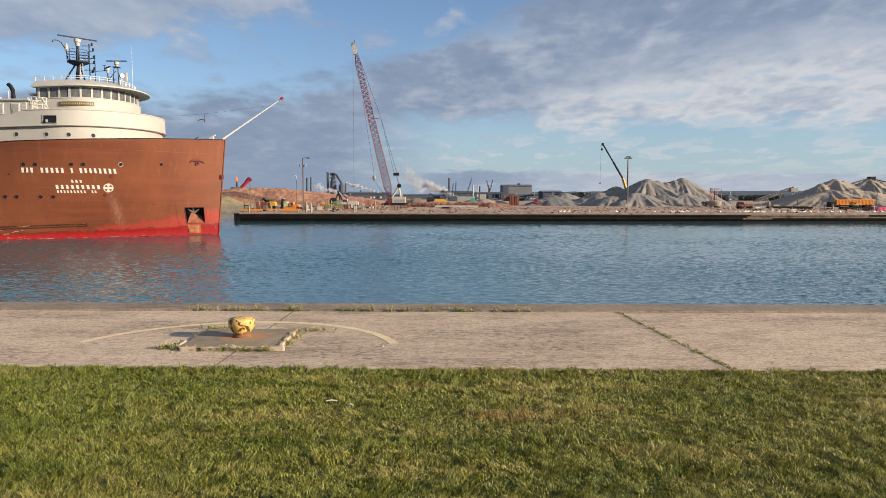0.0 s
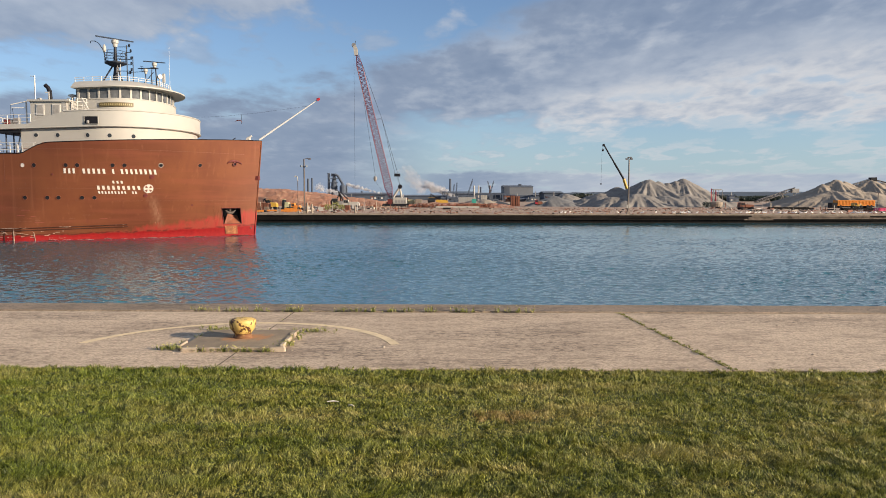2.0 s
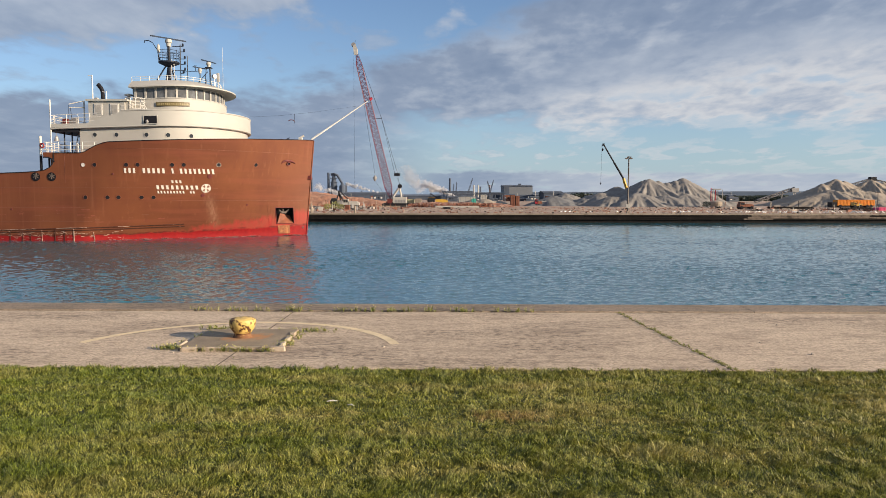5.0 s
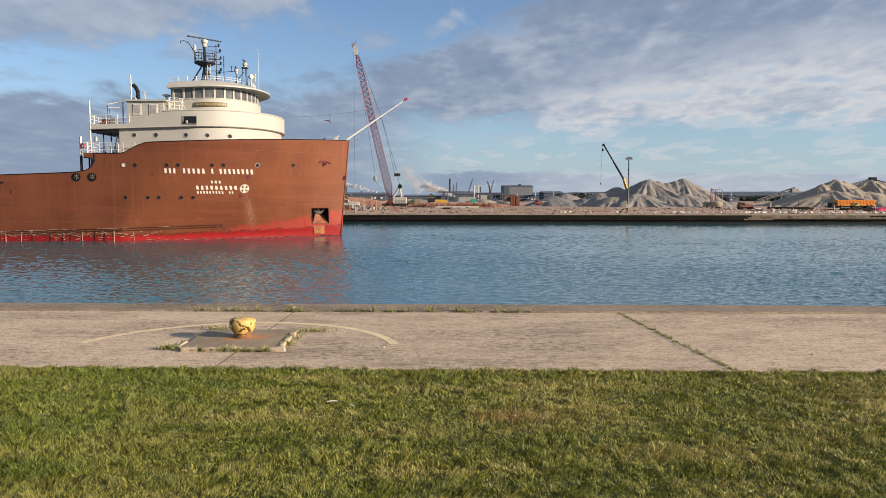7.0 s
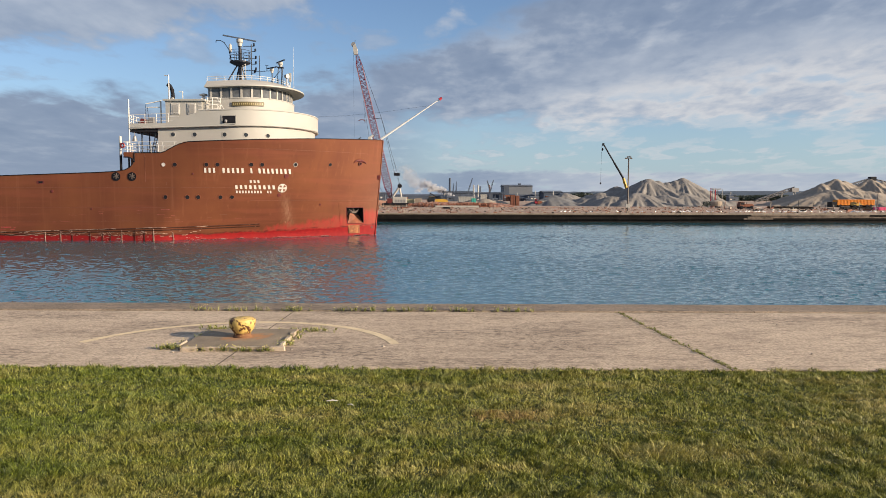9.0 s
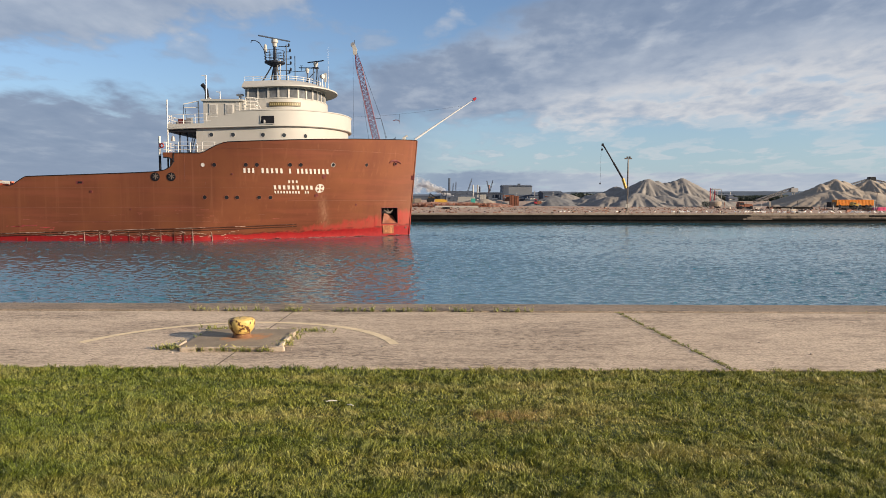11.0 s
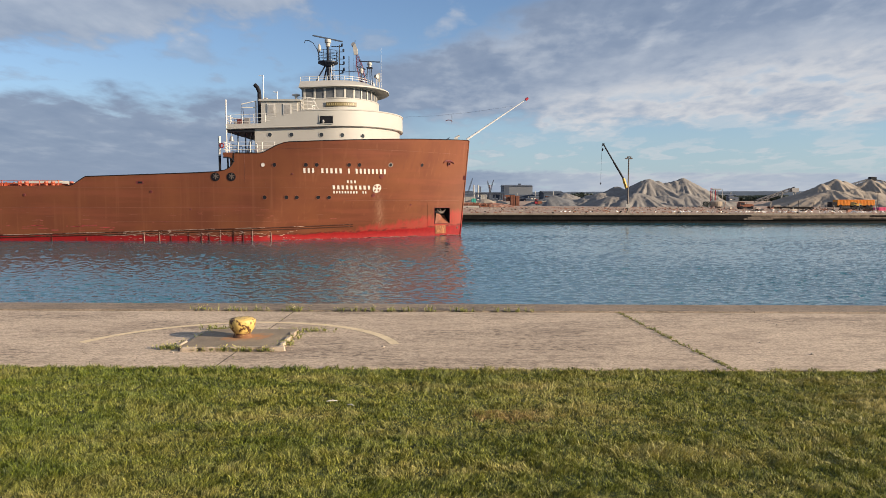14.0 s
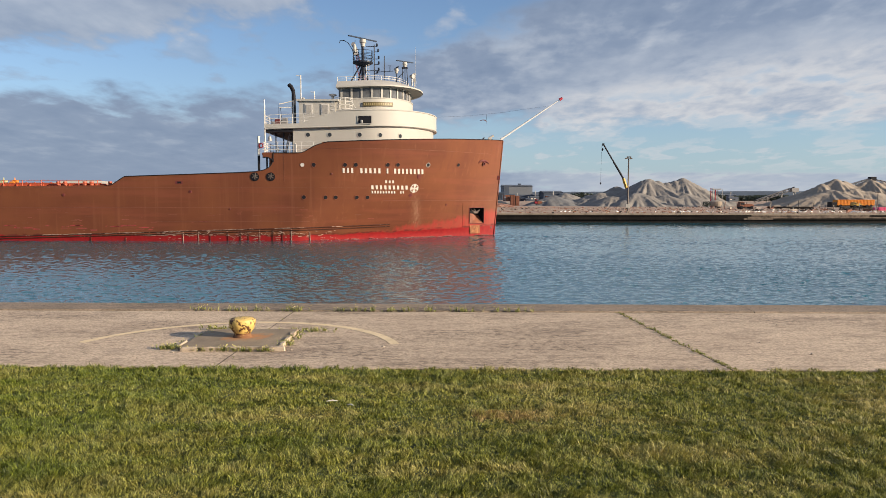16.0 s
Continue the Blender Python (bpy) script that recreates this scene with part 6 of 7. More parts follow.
CY = 225
crane = thing("crawler_crane", "crawler crane with maroon lattice boom and white cab", "crane")
g = G()
lattice(g, (-16.80, CY, 2.44), (-27.57, CY, 48.32), 2.4, 1.7, 60, 0.088)
boom = part("boom", g, M_red, crane, "maroon lattice boom")
part("boom_head", G().add([(a, CY + b, c) for b in (-0.5, 0.5) for a, c in ((-28.30, 47.97), (-27.30, 47.97), (-27.21, 49.74), (-27.94, 51.32), (-28.67, 50.79))], [(0, 1, 2, 3, 4), (9, 8, 7, 6, 5)] + [(i, (i + 1) % 5, 5 + (i + 1) % 5, 5 + i) for i in range(5)]), M_white, boom)
part("sheave", G().tube([(-28.49, CY - 0.4, 51.15), (-28.49, CY + 0.4, 51.15)], 0.7, 14), M_steel, boom)
part("jib_tip", G().tube([(-28.12, CY, 51.15), (-27.94, CY, 52.55)], 0.08, 5), M_black, boom)
for px, py in ((-14.61, 10.25), (-15.52, 10.25)):
    part("pendant", G().tube([(-27.39, CY, 49.38), (-19.72, CY, 28.06), (px, CY, py)], 0.045, 4), M_black, crane)
part("mast_strut", G().tube([(-22.46, CY, 27.88), (-19.72, CY, 28.06)], 0.08, 5), M_black, crane)
part("bridle", G().box(-15.52 - 0.3, -14.24 + 0.3, CY - 0.5, CY + 0.5, 9.70, 10.61), M_black, crane)
part("hoist_rope", G().tube([(-28.49, CY, 49.03), (-28.49, CY, 2.44)], 0.03, 4), M_black, crane)
part("hoist_rope", G().tube([(-25.38, CY - 0.6, 33.42), (-21.91, CY - 0.6, 10.06)], 0.035, 4), M_black, crane)
part("hook_block", G().lathe([(0.15, -0.9), (0.5, -0.4), (0.6, 0.3), (0.2, 0.9)], 10, (-21.91, CY - 0.6, 8.98)), M_steel, crane, "grey hook block")
part("tag_rope", G().tube([(-21.73, CY - 0.6, 7.89), (-18.81, CY - 0.6, 3.71)], 0.03, 4), M_black, crane)
for px in (-14.97, -14.61):
    part("boom_hoist", G().tube([(px, CY, 9.70), (-13.88, CY, 6.44)], 0.04, 4), M_black, crane)
gan = part("gantry", G().tube([(-17.16, CY - 1, 1.35), (-13.88, CY - 1, 6.44)], 0.40, 6).tube([(-14.06, CY - 1, 6.44), (-13.33, CY - 1, 2.44)], 0.36, 6), M_white, crane, "white steel gantry")
part("gantry_sheave", G().tube([(-13.88, CY - 1.4, 6.44), (-13.88, CY - 0.4, 6.44)], 0.7, 10), M_black, gan)
cabin = part("machinery_house", G().box(-16.07, -11.87, CY - 1.8, CY + 1.8, 0.35, 2.95), M_white, crane, "white machinery house")
for k in range(4):
    part("vent", G().box(-15.34 + k * 0.9, -15.34 + 0.5 + k * 0.9, CY - 1.86, CY - 1.8, 1.17, 2.08), M_steel, cabin)
part("cab", G().box(-17.89, -16.43, CY - 1.7, CY - 0.2, 0.80, 2.44), M_rustred, crane, "dark red operator cab")
for dy in (-2.4, 1.6):
    part("track", G().add([(-19.72 + a * 9.4, CY + dy + b * 0.9, c) for b in (0, 1) for a, c in ((0.06, -0.03), (0.94, -0.03), (1, 0.55), (0.95, 1.0), (0.05, 1.0), (0, 0.55))],
                          [(0, 1, 2, 3, 4, 5), (11, 10, 9, 8, 7, 6)] + [(i, (i + 1) % 6, 6 + (i + 1) % 6, 6 + i) for i in range(6)]), M_black, crane)
part("car_body", G().box(-18.26, -13.88, CY - 1.6, CY + 1.6, 0.5, 1.5), M_black, crane)
for k in range(9):
    x = -21.49 + k * 1.7
    tagged(part("crane_mat", G().box(-1.9, 1.9, -0.5, 0.5, 0.0, 0.28, pose(x, 212 + (k % 3), 0.02, 0, 0, rng.uniform(20, 50))), M_timber2), "weathered timber crane mat", "timber mat", group="crane mats")

# telescopic crane behind the heaps
tel = thing("truck_crane", "telescopic truck crane with black boom and yellow base section", "crane")
part("boom_base", G().tube([(69.73, 262, 3.65), (67.61, 262, 9.99)], 0.55, 4), M_yellow, tel, "yellow boom base section")
part("boom_mid", G().tube([(67.82, 262, 9.57), (63.99, 262, 15.89)], 0.36, 4), M_black, tel)
part("boom_top", G().tube([(63.99, 262, 15.89), (59.95, 262, 22.61)], 0.27, 4), M_black, tel)
part("boom_head", G().box(59.5, 60.2, 261.6, 262.4, 22.1, 23.0), M_black, tel)
part("rope", G().tube([(59.31, 262, 22.61), (59.10, 262, 8.31)], 0.035, 4), M_black, tel)
part("hook", G().lathe([(0.1, -0.5), (0.4, 0), (0.1, 0.6)], 8, (59.63, 262, 20.72)), M_black, tel)
part("ball", G().lathe([(0.05, -0.4), (0.3, 0), (0.05, 0.5)], 8, (59.10, 262, 8.09)), M_black, tel)
part("carrier", G().box(66.33, 77.81, 260.6, 263.4, 0.9, 2.4), M_yellow, tel)
for k in range(4):
    part("wheel", G().tube([(67.61 + k * 2.6, 260.4, 0.6), (67.61 + k * 2.6, 263.6, 0.6)], 0.6, 12), M_black, tel)
part("turret", G().box(68.46, 71.43, 260.8, 263.2, 2.4, 4.08), M_yellow, tel)


# lamp standards on the pier
def lamp_post(x, y, h, heads, label, extra=None, r=0.09):
    lp = thing("lamp_post", label, "lamp post", group="pier lamps", m=pose(x, y, 0))
    part("pole", G().tube([(0, 0, 0), (0, 0, h)], [r, r * 0.7], 8), M_pole, lp)
    part("base", G().box(-0.25, 0.25, -0.25, 0.25, 0, 0.4), M_cap, lp)
    for dx, dz, s in heads:
        hd = part("arm", G().tube([(0, 0, h + dz - 0.1), (dx * 0.5, 0, h + dz + 0.1), (dx, 0, h + dz)], 0.05, 6), M_pole, lp)
        part("lamp_head", G().box(dx - s, dx + s, -0.16, 0.16, h + dz - 0.14, h + dz + 0.08), M_pole, hd)
    return lp


a = lamp_post(33.28, 125.5, 9.78, ((-0.42, 0.05, 0.2), (0.42, 0.05, 0.2), (-0.15, 0.3, 0.12), (0.3, 0.3, 0.12)), "rusty steel lamp post with a cluster of floodlights", r=0.16)
part("notice", G().box(-0.34, 0.34, -0.14, -0.1, 1.0, 1.65), M_white, a, "small white notice plate")
a = lamp_post(-25.32, 127, 9.86, ((1.0, 0.02, 0.22),), "tall grey lamp post with curved arm and loudspeakers", r=0.15)
for dx in (-0.55, 0.55):
    part("loudspeaker", G().tube([(dx * 0.4, 0, 8.53), (dx, -0.25, 8.53)], [0.06, 0.2], 10), M_shed, a)
part("crossarm", G().tube([(-0.5, 0, 8.53), (0.5, 0, 8.53)], 0.05, 6), M_pole, a)
a = lamp_post(-26.92, 129, 6.13, (), "slim pale lamp post with a hooked head", r=0.07)
part("hook_arm", G().tube([(0, 0, 5.93), (-0.05, 0, 6.65), (-0.35, 0, 6.86), (-0.6, 0, 6.65)], 0.09, 8), M_white, a)
a = lamp_post(109.10, 175, 4.22, ((-0.4, 0, 0.2), (0.4, 0, 0.2)), "thin twin-headed lamp post by the yard")
for px, h in ((-24.87, 1.9), (-24.01, 1.7), (-35.26, 1.2), (-16.09, 1.3)):
    tagged(part("bollard_post", G().tube([(0, 0, 0), (0, 0, h)], 0.17, 8), M_cap, m=pose(px, 127, 0)), "short pale concrete post on the pier", "post", group="pier posts")

# windsock
ws = thing("windsock", "red windsock blowing on a pale pole", "windsock")
part("pole", G().tube([(-38.04, 138, 0), (-38.04, 138, 6.37)], [0.13, 0.06], 8), M_pole, ws)
n, vs = 8, []
for i in range(n + 1):
    t = i / n
    c = Vector((-37.88 - 2.0 * t, 138, 6.48 - 0.1 - 1.75 * t ** 1.2 + 0.1 * math.sin(t * 7)))
    rr = 0.48 * (1 - 0.5 * t)
    vs += [c + Vector((-0.66 * math.sin(2 * math.pi * k / 10), math.cos(2 * math.pi * k / 10), 0.75 * math.sin(2 * math.pi * k / 10))) * rr for k in range(10)]
part("sock", G().add(vs, [(i * 10 + k, i * 10 + (k + 1) % 10, (i + 1) * 10 + (k + 1) % 10, (i + 1) * 10 + k) for i in range(n) for k in range(10)]), M_redpaint, ws, "faded red cloth sock")
# gas flare
fl = thing("flare_stack", "thin black flare stack with an orange flame", "flare stack")
part("stack", G().tube([(-123.67, 420, 0), (-123.67, 420, 12.30)], 0.4, 8), M_black, fl)
part("flame", G().lathe([(0.3, 0), (0.9, 1.2), (0.6, 2.4), (0.05, 3.6)], 10, (-123.84, 420, 11.63)), M_flame, fl, "orange gas flame")
part("guard", G().box(-126.74, -121.29, 418, 422, 0, 8.58), M_black, fl)


# machines and sheds near the pier's end
def vehicle(name, x, y, w, h, body, label, cab=None, category="machine", boom=None):
    """A low chassis with a sloped engine cover, a tapered cab with panes and a roof, and a wheel at each corner."""
    v = thing(name, label, category, m=pose(x, y, 0))
    part("chassis", G().box(w * 0.03, w * 0.97, -0.75, 0.75, 0.4, 0.4 + h * 0.18), M_black, v)
    z0, z1 = 0.35 + h * 0.16, h * 0.78
    prof = ((w * 0.38, z0), (w, z0), (w * 0.99, z1 * 0.8), (w * 0.86, z1 * 0.97), (w * 0.4, z1))
    part("body", G().add([(a, b, c) for b in (-0.9, 0.9) for a, c in prof], [(0, 1, 2, 3, 4), (9, 8, 7, 6, 5)] + [(k, k + 5, (k + 1) % 5 + 5, (k + 1) % 5) for k in range(5)]), body, v)
    prof = ((0.02 * w, z0), (w * 0.36, z0), (w * 0.34, h), (w * 0.08, h), (0.0, h * 0.66))
    c = part("cab", G().add([(a, b, q) for b in (-0.85, 0.85) for a, q in prof], [(0, 1, 2, 3, 4), (9, 8, 7, 6, 5)] + [(k, k + 5, (k + 1) % 5 + 5, (k + 1) % 5) for k in range(5)]), cab or body, v)
    part("roof", G().box(w * 0.04, w * 0.37, -0.92, 0.92, h, h + 0.07), body, c)
    part("window", G().box(w * 0.08, w * 0.20, -0.88, -0.85, h * 0.64, h * 0.94), M_glass, c)
    part("window", G().box(w * 0.22, w * 0.33, -0.88, -0.85, h * 0.64, h * 0.94), M_glass, c)
    part("exhaust", G().tube([(w * 0.55, -0.4, z1 * 0.9), (w * 0.55, -0.4, h)], 0.06, 6), M_black, v)
    for k in (0.14, 0.86):
        for side in (-1, 1):
            wh = part("wheel", G().lathe([(0.2, -0.17), (0.4, -0.15), (0.43, 0.0), (0.4, 0.15), (0.2, 0.17)], 14), M_black, v, m=pose(w * k, 0.82 * side, 0.43, 90))
            part("rim", G().lathe([(0.0, -0.13), (0.2, -0.14), (0.2, 0.14), (0.0, 0.13)], 10), M_yellow if body is M_yellow else M_steel, wh)
    if boom:
        part("boom", G().tube([(w * a, 0, b) for a, b in boom], [0.26, 0.24, 0.18, 0.14][:len(boom)], 6), M_black, v)
    return v


vehicle("wheel_loader", -40.53, 160, 2.4, 2.3, M_yellow, "yellow wheel loader parked on the yard", M_black, boom=((0.1, 1.4), (-0.2, 2.6), (-0.35, 2.0)))
vehicle("telehandler", -32.64, 150, 1.9, 1.6, M_orange2, "yellow telehandler beside the spoil bank")
vehicle("excavator", -5.34, 235, 7.0, 2.9, M_yellow, "tracked excavator with a dark raised arm", M_black, boom=((0.1, 2.0), (0.15, 4.13), (0.55, 2.43), (0.7, 1.66)))
vehicle("dump_truck", -27.45, 190, 4.6, 2.3, M_white, "white lorry beside the crane", M_white, "truck", boom=((0.1, 1.5), (-0.25, 4.6), (-0.1, 2.0)))
vehicle("excavator", -33.11, 205, 5.5, 2.6, M_steel, "dark excavator working in front of the spoil bank", M_black, boom=((0.3, 2.0), (0.5, 4.6), (0.95, 2.2), (1.0, 1.2)))
vehicle("tractor", 31.03, 236, 2.4, 2.2, M_rustscrap, "dull red lorry beside the stone heap", M_redpaint, "truck")
vehicle("wheel_loader", -34.59, 150, 1.5, 2.4, M_olive, "small weathered site machine", M_black)
for k, (px, w, h) in enumerate(((-38.81, 4.2, 0.5), (-31.75, 4.0, 0.55), (-31.49, 2.5, 0.8), (-35.49, 2.0, 0.45))):
    b = thing("barrier", "low orange plastic barrier on the pier", "barrier", group="orange barriers", m=pose(px, 134 + 2 * k, 0))
    part("board", G().box(0, w, -0.1, 0.1, 0.12, h), M_orange2, b)
    for q in (0.1, 0.9):
        part("foot", G().box(w * q - 0.12, w * q + 0.12, -0.3, 0.3, 0, 0.12), M_black, b)
for k in range(16):
    px, y = rng.uniform(-40.07, -17.54), rng.uniform(136, 190)
    tagged(part("crate", G().box(0, rng.uniform(0.4, 1.3), 0, 0.8, 0, rng.uniform(0.4, 1.2)), rng.choice((M_rubble, M_white, M_rustscrap, M_timber2, M_steel)), m=pose(px, y, 0, 0, 0, rng.uniform(-20, 20))), "small weathered site crate on the yard", "crate", group="site crates")
vehicle("wheel_loader", 72.04, 170, 3.4, 1.7, M_rustscrap, "rusty brown site machine")


def container(x0, x1, y, z0, z1, material, label, depth=2.4, ribs=0.6, category="container", name="container"):
    c = thing(name, label, category, m=pose(x0, y, z0))
    w, h = x1 - x0, z1 - z0
    part("shell", G().box(0, w, 0, depth, 0, h), material, c)
    k = 0
    x = ribs * 0.5
    while x < w - ribs * 0.3:
        part("rib", G().box(x - ribs * 0.2, x + ribs * 0.2, -0.06, 0.0, 0.1, h - 0.1), material, c)
        x += ribs
    part("rail", G().box(-0.03, w + 0.03, -0.08, 0.02, h - 0.1, h + 0.04), material, c)
    part("rail", G().box(-0.03, w + 0.03, -0.08, 0.02, -0.02, 0.12), material, c)
    return c


container(-40.07, -37.75, 150, 0, 1.71, M_rustscrap, "rust-brown corrugated site container")
container(-13.50, -10.76, 260, 0, 2.17, M_olive, "pale olive steel site cabin")
container(-10.47, -7.96, 258, 0, 2.39, M_sand, "beige steel site cabin")
container(5.48, 11.56, 250, 0, 3.01, M_white, "white site office container")
container(9.54, 11.06, 235, 0, 2.43, M_teal, "teal green storage box", 1.5)
container(13.92, 16.25, 260, 0, 3.86, M_white, "white plastered hut beside the works")
container(23.18, 24.73, 240, 0, 3.58, M_rustscrap, "rusty brown steel bin tower", 2, 0.5)
container(24.93, 26.29, 240, 0, 3.39, M_rustscrap, "rusty brown steel bin tower", 2, 0.5)
container(32.37, 35.05, 236, 0.0, 1.66, M_white, "white lorry box body beside the heap")
for px0, px1 in ((3.79, 14.11),):
    g = G()
    for k in range(4):
        g.box(px0, px1, 206 + k * 0.6, 206.5 + k * 0.6, 0.05 + k * 0.25, 0.28 + k * 0.25)
    tagged(part("sheet_pile_stack", g, M_rustscrap), "stack of rusty sheet piles lying on the yard", "steel stack")
    tagged(part("steel_beam", G().box(px0 - 6, px1 - 4, 196, 196.6, 0, 0.5), M_white), "long pale beam lying on the deck", "beam")
tagged(part("steel_beam", G().box(-0.14, 1.82, 172, 173, 0, 0.45), M_black), "short dark steel beam on the deck", "beam")
trailer = container(115.97, 126.95, 205, 0.62, 2.22, M_orange, "orange corrugated trailer box", 2.5, 0.42, "trailer", "trailer")
part("tractor_unit", G().box(-1.6, -0.1, 0, 2.4, -0.7, 0.9), M_black, trailer, "black cab at the trailer's front")
for k in (0.08, 0.8, 0.9):
    part("wheel", G().tube([(11 * k, -0.1, -0.2), (11 * k, 2.5, -0.2)], 0.42, 12), M_black, trailer)
part("undercarriage", G().box(0, 10.8, 0.2, 2.2, -0.35, 0.0), M_black, trailer)
vehicle("wheel_loader", 116.19, 198, 2.4, 1.5, M_yellow, "small yellow loader by the trailer")
container(93.90, 98.16, 150, 0.1, 0.74, M_pink, "bright pink tarpaulin-covered box", 2.0, 0.9)
for px0, px1, y, lab in ((84.45, 94.68, 180, "stack of dark railway sleepers"), (94.84, 103.27, 165, "stack of dark railway sleepers"), (83.22, 91.59, 172, "stack of dark railway sleepers")):
    st = thing("sleeper_stack", lab, "timber stack", group="sleeper stacks", m=pose(px0, y, 0))
    for k in range(2):
        for q in range(5):
            part("sleeper", G().box(0.1 * k, px1 - px0 - 0.15 * k, q * 0.35, q * 0.35 + 0.3, k * 0.28, k * 0.28 + 0.24), M_timber, st)

# poles, planks and scrap among the machines
cr = random.Random(33)
for name, m, lab, count in (("site_clutter", M_rubble, "pale planks and pipes lying among the machines", 90), ("site_clutter", M_rustscrap, "rusty bars and plates among the machines", 110),
                            ("site_clutter", M_white, "white pipes and drums among the machines", 60), ("site_clutter", M_black, "dark tyres and frames among the machines", 80)):
    g = G()
    for _ in range(count):
        x, y = cr.choice((cr.uniform(-42.74, -16.11), cr.uniform(-42.74, -8.31), cr.uniform(66.63, 101.69))), cr.uniform(140, 204)
        L, w = cr.uniform(0.3, 2.2), cr.uniform(0.05, 0.16)
        if cr.random() < 0.3:
            g.tube([(x, y, 0), (x + cr.uniform(-0.2, 0.2), y, L)], w * 0.6, 5)
        else:
            g.box(-L / 2, L / 2, -w, w, 0, w * cr.uniform(1, 3), pose(x, y, 0, 0, -cr.uniform(0, 14), cr.uniform(0, 180)))
    tagged(part(name, g, m), lab, "scrap", kind="stuff")

# hopper with red and white posts
hp = thing("loading_hopper", "steel loading hopper with red and white ladder frames", "hopper")
for k, m in ((0, M_redpaint), (4, M_white), (8, M_redpaint), (12, M_steel), (20, M_steel)):
    x = 82.53 + k * 0.175
    part("post", G().tube([(x, 215, 0), (x, 215, 5.76 - 0.02 * k)], 0.14 if k < 9 else 0.10, 6), m, hp)
for k in range(8):
    part("rung", G().tube([(82.53, 215, 0.5 + k * 0.7), (85.15, 215, 0.5 + k * 0.7)], 0.06, 5), M_steel, hp)
part("bin", G().lathe([(1.6, 0.2), (1.9, 1.0), (1.9, 1.6), (0.6, 2.0)], 16, (83.71, 214, 0)), M_sand, hp)
part("head_frame", G().box(82.88, 85.50, 214.6, 215.4, 5.24, 5.58), M_steel, hp)
bush_rng = random.Random(4)


def clump(g, c, r, n, s, rr):
    for _ in range(n):
        d = Vector((rr.gauss(0, 1), rr.gauss(0, 1), rr.gauss(0, 1))).normalized() * r * rr.uniform(0.3, 1.0) ** 0.6
        p = Vector(c) + Vector((d.x, d.y, d.z * 0.75))
        a, b = Vector((rr.gauss(0, 1), rr.gauss(0, 1), rr.gauss(0, 1))).normalized(), Vector((rr.gauss(0, 1), rr.gauss(0, 1), rr.gauss(0, 1))).normalized()
        q = s * rr.uniform(0.6, 1.4)
        g.add([p - a * q, p + b * q * 0.6, p + a * q, p - b * q * 0.6], [(0, 1, 2, 3)])


g = G()
clump(g, (77.37, 205, 0.9), 1.3, 500, 0.14, bush_rng)
bush = thing("bush", "small dark green bush beside the hopper", "bush")
part("foliage", g, M_tree, bush)
part("stem", G().tube([(77.37, 205, -0.05), (77.37, 205, 1.0)], 0.12, 6), M_timber, bush)

for x, y, r in ((-26.6, 160, 1.0), (-25.0, 162, 1.3), (-23.6, 161, 0.9)):
    g = G()
    clump(g, (0, 0, r * 0.75), r, int(420 * r), 0.10, bush_rng)
    scrub = thing("scrub_bush", "dry yellow-green scrub beside the site machines", "bush", group="scrub bushes", m=pose(x, y, 0))
    part("foliage", g, M_weed, scrub)
    part("stem", G().tube([(0, 0, -0.05), (0, 0, r * 0.8)], 0.06, 6), M_timber, scrub)


# conveyors
def conveyor(pts, w, label, trestles):
    c = thing("conveyor", label, "conveyor", group="yard conveyors")
    (x0, y0, z0), (x1, y1, z1) = pts
    g = G()
    lattice(g, pts[0], pts[1], w, w, 16, 0.12)
    part("truss", g, M_steel, c)
    part("belt", G().add([(x0, y0 - w / 2, z0 + w / 2), (x1, y1 - w / 2, z1 + w / 2), (x1, y1 + w / 2, z1 + w / 2), (x0, y0 + w / 2, z0 + w / 2), (x0, y0 - w / 2, z0 + w / 2 - 0.25), (x1, y1 - w / 2, z1 + w / 2 - 0.25), (x1, y1 + w / 2, z1 + w / 2 - 0.25), (x0, y0 + w / 2, z0 + w / 2 - 0.25)],
                         [(0, 1, 2, 3), (7, 6, 5, 4), (0, 1, 5, 4), (2, 3, 7, 6), (1, 2, 6, 5), (3, 0, 4, 7)]), M_black, c)
    for t in trestles:
        x, z = x0 + (x1 - x0) * t, z0 + (z1 - z0) * t
        part("trestle", G().tube([(x - 0.8, y0, 0), (x, y0, z)], 0.14, 5).tube([(x + 0.8, y0, 0), (x, y0, z)], 0.14, 5), M_steel, c)
    return c


c = conveyor(((120.50, 270, 1.2), (135.83, 270, 6.51)), 1.0, "inclined grey belt conveyor on trestles", (0.35, 0.7, 1.0))
part("head_house", G().box(134.52, 137.15, 269, 271, 4.99, 6.51), M_steel, c)
part("tower", G().tube([(133.86, 268, 0), (135.39, 268, 4.99)], 0.15, 5).tube([(138.46, 268, 0), (137.15, 268, 4.99)], 0.15, 5).box(133.64, 138.90, 267.5, 268.5, 2.15, 2.81), M_steel, c)
c = conveyor(((157.53, 275, 6.80), (168.69, 275, 10.13)), 1.0, "dark stacker conveyor rising behind the heap", (0.3, 0.9))
part("head_house", G().box(167.80, 170.03, 274, 276, 9.46, 11.02), M_black, c)
c = conveyor(((175.98, 285, 9.94), (188.70, 285, 6.95)), 1.0, "dark conveyor sloping down behind the heap", (0.5,))


